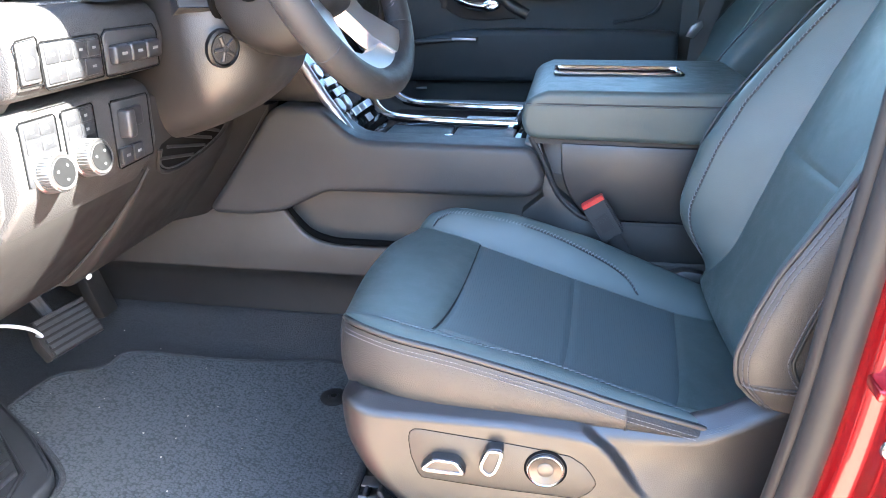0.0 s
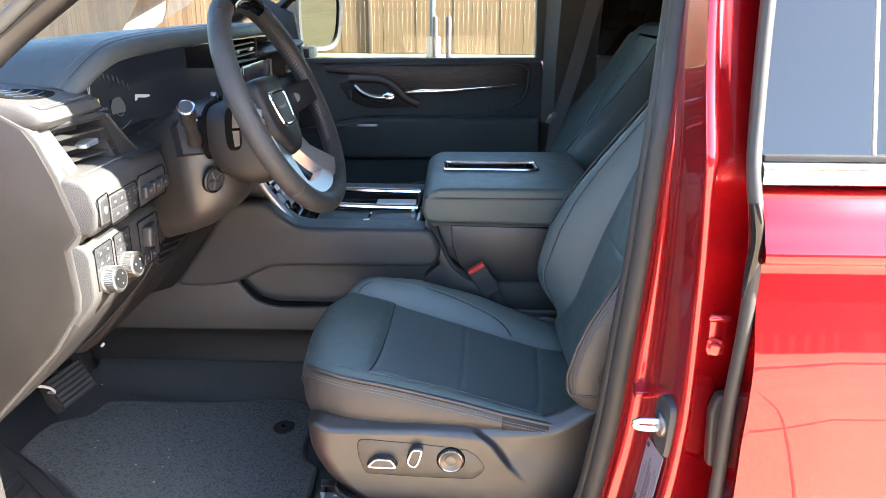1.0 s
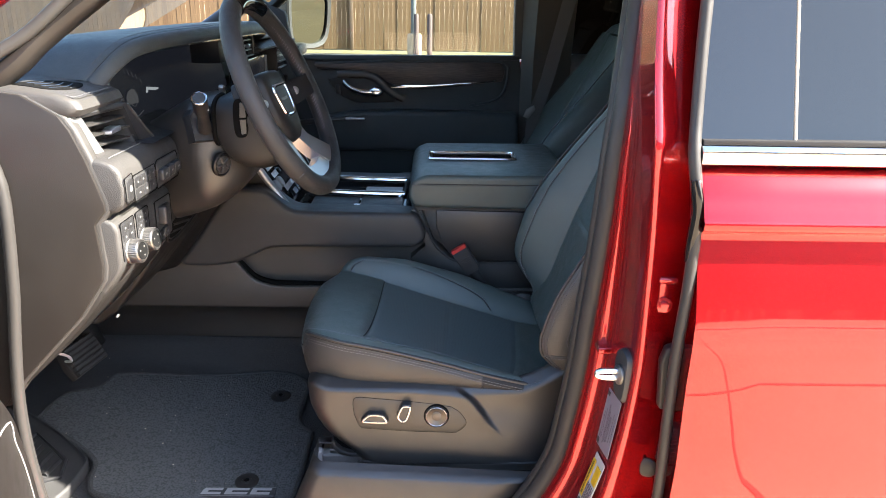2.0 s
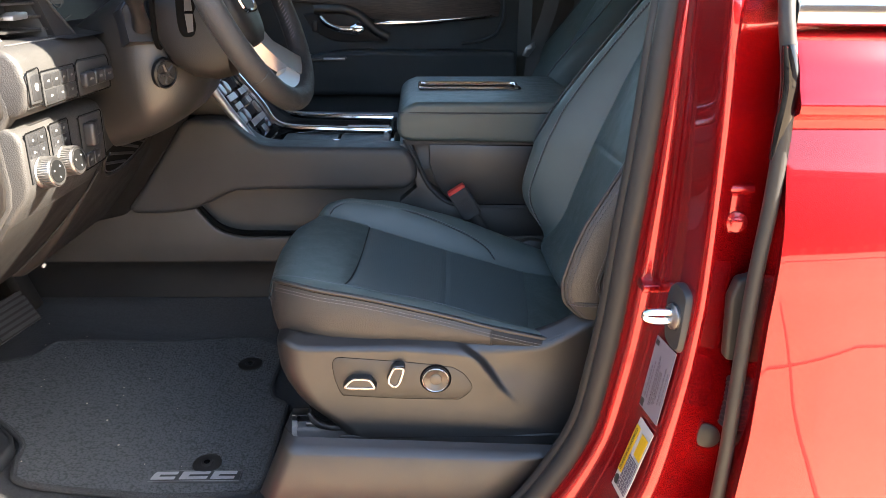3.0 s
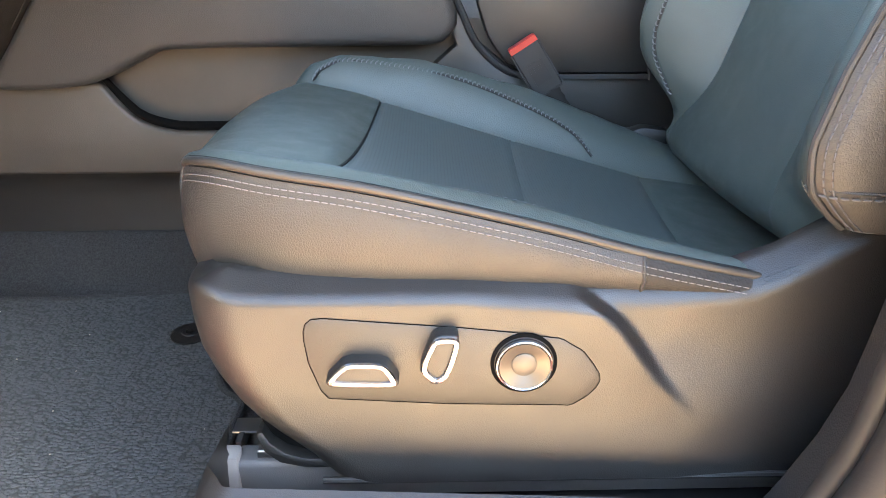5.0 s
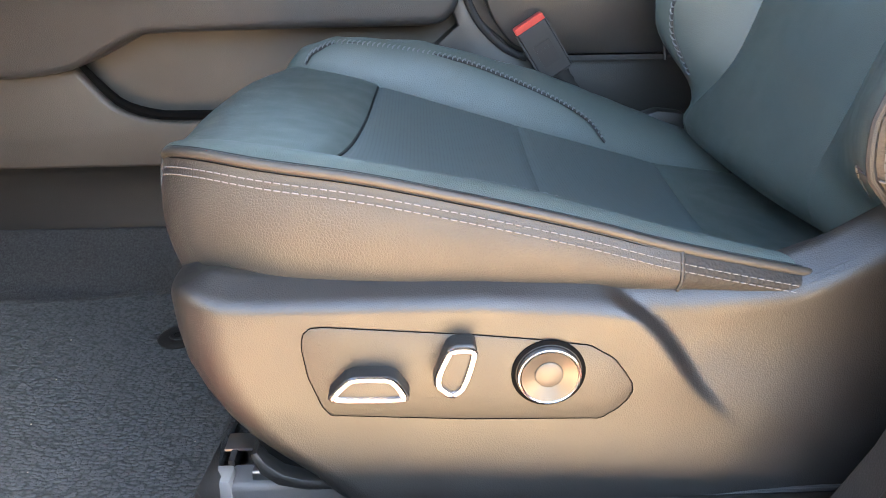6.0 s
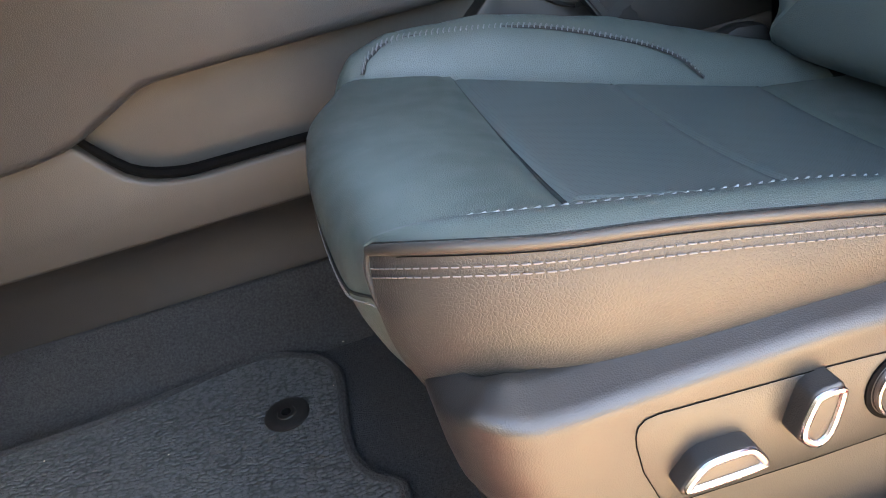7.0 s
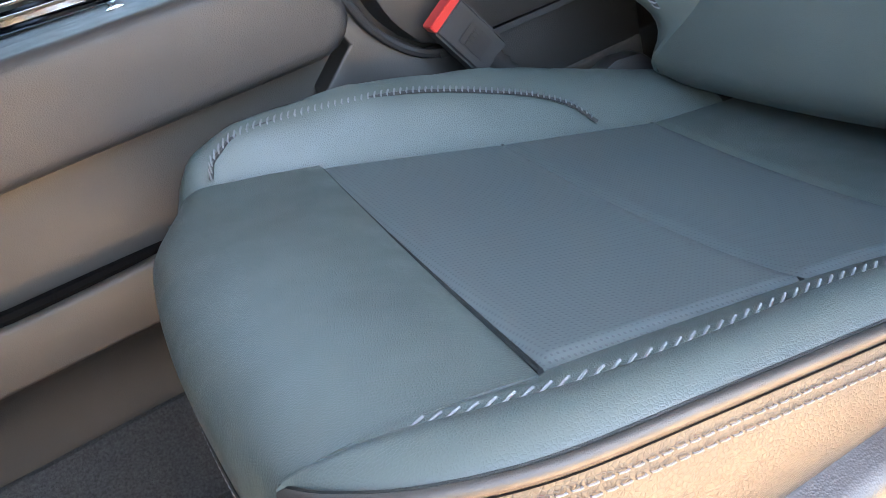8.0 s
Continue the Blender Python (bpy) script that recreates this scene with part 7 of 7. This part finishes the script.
def steering_wheel():
    w = thing("steering_wheel", "black leather steering wheel with satin lower spokes", "steering wheel")
    C = Vector((-0.277, 0.898, 1.480))
    til, yaw = radians(24.3), radians(-4.5)
    n = Vector((math.cos(til) * math.cos(yaw), math.cos(til) * math.sin(yaw), math.sin(til)))
    a = Vector((0, 0, 1)).cross(n).normalized()
    b = n.cross(a)

    def P(u, v, h=0.0):
        return C + a * u + b * v + n * h

    DISH = -0.038
    R = 0.178
    rim = [P(R * math.cos(t), R * math.sin(t)) for t in np.linspace(0, 2 * math.pi, 96)[:-1]]
    rad = [0.0165 + 0.0015 * abs(math.sin(2 * math.pi * i / 95 * 1.0)) for i in range(95)]
    part("rim", tube(rim, rad, 16, ring=True, up=tuple(n)), M_WHEEL, w)
    gl = [P(R * 0.985 * math.cos(t), R * 0.985 * math.sin(t), 0.006) for t in np.linspace(1.15, 1.95, 24)]
    part("rim_insert", tube(gl, 0.0150, 12, up=tuple(n)), M_GLOSS, w, "gloss black rim insert")
    bm = None
    for t0, t1 in ((-0.6, 0.9), (2.2, 3.7)):
        ln = np.array([P((R - 0.0168) * math.cos(t), (R - 0.0168) * math.sin(t), 0.002) for t in np.linspace(t0, t1, 80)])
        bm = stitches(ln, 0.004, 0.0022, 0.0007, tuple(n * 0.0008), bm, slant=tuple(n * 0.003))
    tagged(part("rim_stitching", bm, M_GREYPRINT, w), "grey cross stitching inside the rim", kind="stuff")
    for t in (0.98, 2.16, -0.75, 3.89):
        c = P(R * math.cos(t), R * math.sin(t))
        d = -a * math.sin(t) + b * math.cos(t)
        part("rim_joint", lathe([(0.0172, -0.0007), (0.0180, 0), (0.0172, 0.0007)], c, d, 20), M_DARK, w)
    def Q(u, v, h=0.0):
        """A point of the dished middle, sunk behind the rim."""
        r = min(math.hypot(u, v) / 0.165, 1.0)
        return P(u, v - 0.010 * (1 - r), h + DISH * (1 - r ** 3))

    hub = [(-0.062, 0.040), (-0.045, 0.058), (0.045, 0.058), (0.062, 0.040), (0.060, -0.025), (0.035, -0.068), (0.0, -0.078), (-0.035, -0.068), (-0.060, -0.025)]
    rows = []
    for sc, h in ((1.0, -0.035), (1.0, 0.012), (0.96, 0.022), (0.86, 0.028), (0.5, 0.032), (0.1, 0.033)):
        rows.append([Q(u * sc, v * sc, h) for u, v in [tuple(q) for q in curve(hub + hub[:1], 40)][:-1]])
    part("hub", loft(rows, ring=True, caps=True), M_KNEE, w, "soft black airbag cover")
    for s in (-1, 1):
        q = [(s * 0.055, 0.030), (s * 0.168, 0.022), (s * 0.168, -0.018), (s * 0.055, -0.022)]
        part("side_spoke", loft([[Q(u, v, h) for u, v in q] for h in (-0.012, 0.010)], ring=True, caps=True), M_BUTTON, w)
        q2 = [(s * 0.075, 0.022), (s * 0.135, 0.020), (s * 0.135, -0.012), (s * 0.075, -0.014)]
        pd = part("button_pad", loft([[Q(u, v, h) for u, v in q2] for h in (0.008, 0.017)], ring=True, caps=True), M_BUTTON, w)
        part("scroll_wheel", lathe([(0.008, -0.004), (0.009, 0), (0.008, 0.004)], Q(s * 0.105, 0.004, 0.017), a, 16), M_SATIN, pd)
        for k in range(3):
            part("wheel_mark", loft([[Q(s * (0.082 + 0.018 * k) + u, -0.008 + v, 0.0176) for u, v in ((0, 0), (0.005, 0), (0.005, 0.003), (0, 0.003))], [Q(s * (0.082 + 0.018 * k) + u, -0.008 + v, 0.0180) for u, v in ((0, 0), (0.005, 0), (0.005, 0.003), (0, 0.003))]], ring=True, caps=True), M_WHITE, pd)
        edge = [(s * 0.020, -0.066), (s * 0.056, -0.030), (s * 0.072, -0.080), (s * 0.112, -0.134), (s * 0.070, -0.160), (s * 0.044, -0.118)]
        part("lower_spoke", loft([[Q(u, v, h) for u, v in edge] for h in (-0.010, 0.004, 0.012)], ring=True, caps=True), M_SATIN, w, "satin silver lower spoke")
    part("lower_bridge", loft([[Q(u, v, h) for u, v in ((-0.080, -0.158), (-0.050, -0.128), (-0.02, -0.134), (0.02, -0.134), (0.050, -0.128), (0.080, -0.158), (0.0, -0.172))] for h in (-0.008, 0.003, 0.009)], ring=True, caps=True), M_SATIN, w)
    em = [(-0.038, 0.018), (-0.030, 0.027), (0.030, 0.027), (0.038, 0.018), (0.032, -0.016), (0.022, -0.027), (-0.022, -0.027), (-0.032, -0.016)]
    badge = part("badge_rim", tube([Q(u, v + 0.002, 0.0325) for u, v in [tuple(q) for q in curve(em + em[:1], 60)][:-1]], 0.0036, 8, ring=True, up=tuple(n)), M_CHROME, w, "chrome badge surround")
    part("badge_face", loft([[Q(u * 0.95, v * 0.95 + 0.002, h) for u, v in em] for h in (0.030, 0.0335)], ring=True, caps=True), M_DARK, badge)
    bm = bmesh.new()
    for k in range(6):
        u0 = -0.0185 + k * 0.0063
        loft([[Q(u, v, 0.0336) for u, v in ((u0, 0.003), (u0 + 0.0044, 0.003), (u0 + 0.0044, 0.0075), (u0, 0.0075))], [Q(u, v, 0.0342) for u, v in ((u0, 0.003), (u0 + 0.0044, 0.003), (u0 + 0.0044, 0.0075), (u0, 0.0075))]], ring=True, caps=True, bm=bm)
    tagged(part("badge_print", bm, M_ICON, badge), kind="stuff")
    return w


steering_wheel()


# ---- footwell ----
def pedals():
    t = thing("brake_pedal", "black ribbed rubber brake pedal on a steel arm", "pedal")
    c = Vector((-0.742, 0.945, 0.918))
    u = Vector((0.20, 0.98, 0.02)).normalized()
    n = Vector((0.80, -0.22, 0.52)).normalized()
    n = (n - u * n.dot(u)).normalized()
    v = n.cross(u)
    pad = [(-0.052, -0.029), (-0.056, 0.0), (-0.047, 0.034), (0.046, 0.034), (0.056, 0.020), (0.054, -0.029)]
    rows = [[c + u * a * s + v * b * s + n * h for a, b in pad] for s, h in ((1.0, -0.010), (1.03, 0.0), (0.97, 0.006))]
    part("pedal_pad", loft(rows, ring=True, caps=True), M_KNEE, t)
    for k in range(6):
        vv = -0.025 + k * 0.0105
        q = [(-0.046, vv), (0.047, vv), (0.047, vv + 0.006), (-0.046, vv + 0.006)]
        part("pad_rib", loft([[c + u * a + v * b + n * h for a, b in q] for h in (0.004, 0.012)], ring=True, caps=True), plastic("pedal_rubber", (0.034, 0.034, 0.034), 0.6), t)
    part("pedal_arm", tube([c - n * 0.01, c + Vector((-0.05, 0.0, 0.06)), c + Vector((-0.12, -0.01, 0.22))], 0.010, 8), M_DARK, t)
    t = thing("accelerator_pedal", "long black accelerator pedal", "pedal")
    part("pedal_blade", prism([(-0.80, 0.86), (-0.775, 0.865), (-0.83, 1.02), (-0.85, 1.02)], "y", 1.09, 1.135, 0.005), M_KNEE, t)
    t = thing("trim_cable", "thin pale cable hanging under the dash", "cable")
    part("cable", tube(curve([(-0.73, 0.76, 1.012), (-0.722, 0.80, 0.998), (-0.725, 0.85, 0.968), (-0.735, 0.882, 0.940), (-0.76, 0.90, 0.93)], 20), 0.0026, 8), M_WHITE, t)


pedals()


def floor_mat():
    t = thing("floor_mat", "dark grey tufted carpet floor mat with debris specks", "floor mat")
    pts = [(-0.832, 0.866), (-0.830, 0.917), (-0.815, 0.985), (-0.770, 1.018), (-0.750, 1.042), (-0.743, 1.078), (-0.70, 1.096), (-0.62, 1.109), (-0.54, 1.125), (-0.47, 1.147), (-0.41, 1.166), (-0.36, 1.163), (-0.3137, 1.137), (-0.295, 1.10), (-0.300, 1.02), (-0.298, 0.98), (-0.285, 0.95), (-0.262, 0.93), (-0.262, 0.90), (-0.266, 0.74), (-0.274, 0.712), (-0.295, 0.700), (-0.45, 0.694), (-0.62, 0.696), (-0.655, 0.730), (-0.672, 0.790), (-0.76, 0.850)]
    ring = curve(pts + pts[:1], 160)[:-1]
    bm = bmesh.new()
    V = [bm.verts.new((x, y, 0)) for x, y in ring]
    bm.faces.new(V)
    bmesh.ops.triangulate(bm, faces=bm.faces)
    for cut in range(16):
        x = -0.86 + cut * 0.037
        bmesh.ops.bisect_plane(bm, geom=bm.verts[:] + bm.edges[:] + bm.faces[:], plane_co=(x, 0, 0), plane_no=(1, 0, 0))
    for cut in range(10):
        y = 0.72 + cut * 0.047
        bmesh.ops.bisect_plane(bm, geom=bm.verts[:] + bm.edges[:] + bm.faces[:], plane_co=(0, y, 0), plane_no=(0, 1, 0))
    r = bmesh.ops.extrude_face_region(bm, geom=bm.faces[:])
    lift = {v for v in r["geom"] if isinstance(v, bmesh.types.BMVert)}
    for v in bm.verts:
        v.co.z = floor_z(v.co.x, v.co.y) + (0.006 if v in lift else -0.003)
    part("mat_surface", bm, M_MAT, t, sharp=30)
    part("mat_binding", tube([(x, y, floor_z(x, y) + 0.0035) for x, y in ring], 0.0055, 8, ring=True), M_CARPET, t, "black bound edge")
    for x, y in ((-0.354, 1.062), (-0.366, 0.768)):
        z = floor_z(x, y) + 0.006
        c = part("mat_clip", lathe([(0.0235, 0.0), (0.0235, 0.0018), (0.021, 0.003), (0.010, 0.003), (0.009, 0.0042), (0.0, 0.0042)], (x, y, z), (0, -0.08, 1), 28), M_KNEE, t, "round black mat fastener")
        part("clip_slot", lathe([(0.005, 0), (0.005, 0.0006)], (x, y, z + 0.0040), (0, -0.08, 1), 16), M_GLOSS, c)
    # badge
    x0, x1, y0, y1 = -0.458, -0.303, 0.722, 0.7525
    z = floor_z(-0.38, 0.737) + 0.0075
    bd = part("mat_badge", box(x0, x1, y0, y1, z - 0.003, z + 0.0008, 0.001, 1), M_DARK, t, "black woven badge with silver outline")
    fr = [(x0 + 0.002, y0 + 0.002), (x1 - 0.002, y0 + 0.002), (x1 - 0.002, y1 - 0.002), (x0 + 0.002, y1 - 0.002)]
    part("badge_outline", tube([(x, y, z + 0.0008) for x, y in fr] , 0.0006, 5, ring=True), M_THREAD, bd)
    # plain silver shapes in place of the maker's letters
    tagged(part("badge_print", badge_shapes(x0, y0, x1 - x0, y1 - y0, z + 0.0012), M_BADGE, bd), "plain silver shapes", kind="stuff")
    rng = random.Random(11)
    bm = bmesh.new()
    spots = [(-0.79, 0.826, 0.0045), (-0.648, 1.178, 0.003), (-0.52, 0.80, 0.002), (-0.56, 0.86, 0.002), (-0.61, 0.90, 0.002)]
    spots += [(rng.uniform(-0.80, -0.28), rng.uniform(0.71, 1.15), rng.uniform(0.0007, 0.0016)) for k in range(26)]
    for x, y, r_ in spots:
        lathe([(r_ * 0.6, 0), (r_, r_ * 0.4), (r_ * 0.5, r_ * 0.9)], (x, y, floor_z(x, y) + (0.006 if y < 1.16 else 0)), (rng.uniform(-0.4, 0.4), rng.uniform(-0.4, 0.4), 1), 5, bm)
    deb = part("debris", bm, Mat("pale_grit", (0.50, 0.42, 0.33), 0.9).m)
    tagged(deb, "pale grit and crumbs scattered on mat and carpet", "debris", kind="stuff")


def badge_shapes(x0, y0, w, h, z):
    bm = bmesh.new()

    def bar(a, b, c, d):
        """A slanted bar from share a to b across, c to d upward."""
        k = 0.16 * h
        q = [(x0 + w * a + k * c, y0 + h * c), (x0 + w * b + k * c, y0 + h * c), (x0 + w * b + k * d, y0 + h * d), (x0 + w * a + k * d, y0 + h * d)]
        prism(q, "z", z - 0.0004, z + 0.0008, 0, bm=bm)

    for u, w_ in ((0.07, 0.24), (0.36, 0.28), (0.68, 0.24)):
        bar(u, u + w_, 0.20, 0.40)
        bar(u, u + w_ * 0.28, 0.40, 0.62)
        bar(u, u + w_, 0.62, 0.82)
    return bm


floor_mat()


# ---- passenger side ----
def passenger_door():
    d = thing("passenger_door", "closed black-trimmed passenger door with wood inlay and bright spear", "car door")
    Y = 2.12
    panel = [(-0.62, 0.78), (-0.62, 1.40), (-0.55, 1.455), (0.285, 1.468), (0.30, 1.40), (0.30, 0.78)]
    part("door_panel", prism(panel, "y", Y, Y + 0.10, 0.008, 3), M_PAD, d)
    part("sill_cap", prism([(-0.55, 1.447), (-0.55, 1.462), (0.285, 1.472), (0.285, 1.456)], "y", Y - 0.012, Y + 0.02, 0.004), M_PAD, d)
    bolster = [tuple(p) for p in curve([(-0.50, 1.17), (-0.50, 1.235), (-0.40, 1.255), (-0.25, 1.283), (0.10, 1.287), (0.285, 1.285)], 24)] + [(0.29, 1.15), (-0.45, 1.15)]
    part("arm_bolster", prism(bolster, "y", Y - 0.065, Y + 0.01, 0.02, 5), M_PAD, d, "padded door armrest")
    part("door_pocket", prism([(-0.55, 0.82), (-0.55, 1.03), (-0.15, 1.06), (0.28, 1.06), (0.28, 0.82)], "y", Y - 0.06, Y + 0.01, 0.015, 3), M_DARK, d)
    inlay = [tuple(p) for p in curve([(-0.41, 1.435), (-0.20, 1.443), (0.05, 1.447), (0.22, 1.447), (0.238, 1.42), (0.23, 1.385)], 20)] + [tuple(p) for p in curve([(0.10, 1.372), (-0.06, 1.362), (-0.14, 1.37), (-0.20, 1.395), (-0.28, 1.415), (-0.40, 1.42)], 14)]
    part("wood_inlay", prism(inlay, "y", Y - 0.014, Y + 0.002, 0.004), M_WOOD, d, "dark open-pore wood inlay")
    ln = curve([(-0.405, 1.435), (-0.20, 1.446), (0.10, 1.451), (0.23, 1.449), (0.248, 1.41), (0.235, 1.35), (0.20, 1.32), (0.12, 1.303)], 50)
    part("inlay_lip", tube([(p[0], Y - 0.010, p[1]) for p in ln], 0.005, 8), M_PAD, d)
    sp = [(-0.155, 1.360), (-0.10, 1.372), (-0.02, 1.372), (0.19, 1.387), (0.207, 1.393), (0.207, 1.386), (0.02, 1.364), (-0.08, 1.358)]
    part("bright_spear", prism(sp, "y", Y - 0.022, Y - 0.008, 0.002), M_CHROME, d, "bright metal spear trim")
    bez = [tuple(p) for p in curve([(-0.365, 1.385), (-0.30, 1.395), (-0.21, 1.388), (-0.165, 1.355), (-0.13, 1.318), (-0.16, 1.310), (-0.26, 1.308), (-0.31, 1.325), (-0.345, 1.355), (-0.365, 1.385)], 40)][:-1]
    part("handle_cup", prism(bez, "y", Y - 0.010, Y + 0.004, 0.003), M_DARK, d)
    part("cup_sweep", tube([(p[0], Y - 0.014, p[1]) for p in curve([(-0.33, 1.402), (-0.24, 1.402), (-0.19, 1.383), (-0.15, 1.345), (-0.105, 1.322)], 30)], 0.014, 10, flat=0.6), M_CONSOLE, d)
    hp = curve([(-0.312, Y - 0.016, 1.378), (-0.292, Y - 0.028, 1.360), (-0.255, Y - 0.032, 1.345), (-0.215, Y - 0.030, 1.343), (-0.187, Y - 0.024, 1.350)], 26)
    part("door_handle", tube(hp, [0.0095 + 0.0075 * (i / 25) ** 2 for i in range(26)], 12, flat=0.7), M_CHROME, d, "bright chrome inside handle")
    part("handle_grip", prism([(-0.222, 1.330), (-0.226, 1.352), (-0.200, 1.366), (-0.180, 1.358), (-0.176, 1.340), (-0.196, 1.328)], "y", Y - 0.040, Y - 0.014, 0.006, 3), M_CHROME, d, "bright end of the handle")
    part("lock_switch", box(-0.338, -0.322, Y - 0.014, Y - 0.008, 1.336, 1.368, 0.002), M_BUTTON, d)
    part("pull_trim", prism([(-0.52, 1.225), (-0.34, 1.252), (-0.23, 1.262), (-0.232, 1.268), (-0.36, 1.262), (-0.52, 1.245)], "y", Y - 0.078, Y - 0.06, 0.003), M_CONSOLE, d)
    part("window_switch", box(-0.30, -0.235, Y - 0.079, Y - 0.070, 1.258, 1.266, 0.002), M_SATIN, d)
    part("pocket_light", tube([(-0.40, Y - 0.068, 1.13), (-0.37, Y - 0.068, 1.132)], 0.003, 6), M_SATIN, d)
    g = part("window_glass", box(-0.60, 0.30, Y + 0.035, Y + 0.039, 1.45, 1.84), M_SIDE_PANE, d)
    g.visible_shadow = False
    part("window_rear_frame", prism([(0.268, 1.46), (0.258, 1.84), (0.33, 1.84), (0.33, 1.46)], "y", Y - 0.005, Y + 0.05, 0.004), M_DARK, d)
    part("outer_skin", box(-0.70, 0.32, Y + 0.10, Y + 0.14, 0.60, 1.45, 0.02), M_PAINT, d)
    part("mirror_patch", prism([(-0.62, 1.45), (-0.62, 1.66), (-0.50, 1.60), (-0.475, 1.45)], "y", Y - 0.01, Y + 0.03, 0.006), M_DARK, d)


passenger_door()


def door_mirror():
    t = thing("door_mirror", "black door mirror outside the passenger window", "door mirror")
    c = Vector((-0.455, 2.38, 1.572))
    ol = [(-0.10, -0.098), (-0.115, 0.0), (-0.105, 0.10), (0.0, 0.112), (0.085, 0.095), (0.098, 0.02), (0.080, -0.075), (0.02, -0.105)]
    ol = [tuple(p) for p in curve(ol + ol[:1], 40)][:-1]
    aim = Vector((0.80, -0.60, -0.07)).normalized()
    s = Vector((0, 0, 1)).cross(aim).normalized()
    u = aim.cross(s)
    rows = [[c + s * a * k + u * b * k + aim * h for a, b in ol] for k, h in ((0.5, -0.13), (0.85, -0.09), (1.0, -0.03), (1.02, 0.0), (0.97, 0.006), (0.84, 0.002), (0.83, -0.010))]
    part("housing", loft(rows, ring=True, caps=True), M_DARK, t)
    part("mirror_glass", loft([[c + s * a * 0.845 + u * b * 0.845 + aim * h for a, b in ol] for h in (-0.012, -0.006)], ring=True, caps=True), Mat("mirror", (0.085, 0.09, 0.07), 0.01, 1.0).m, t, "mirror glass")
    part("arm", box(-0.55, -0.47, 2.20, 2.36, 1.45, 1.49, 0.01), M_DARK, t)


door_mirror()


def seat_belt():
    t = thing("seat_belt", "dark grey passenger seat belt webbing from the pillar", "seat belt")
    rows = [[(x - 0.022, y, z), (x + 0.022, y, z)] for x, y, z in ((0.45, 2.04, 1.74), (0.415, 2.05, 1.58), (0.375, 2.055, 1.40), (0.335, 2.06, 1.27), (0.325, 2.06, 1.05))]
    bm = loft(rows)
    r = bmesh.ops.extrude_face_region(bm, geom=bm.faces[:])
    bmesh.ops.translate(bm, verts=[v for v in r["geom"] if isinstance(v, bmesh.types.BMVert)], vec=(0, 0.002, 0))
    part("webbing", bm, Mat("belt_web", (0.11, 0.105, 0.10), 0.75).m, t)
    part("tongue", prism([(0.300, 1.275), (0.31, 1.30), (0.335, 1.315), (0.34, 1.30), (0.318, 1.27)], "y", 2.048, 2.056, 0.001), M_STEEL, t, "steel belt tongue")


seat_belt()
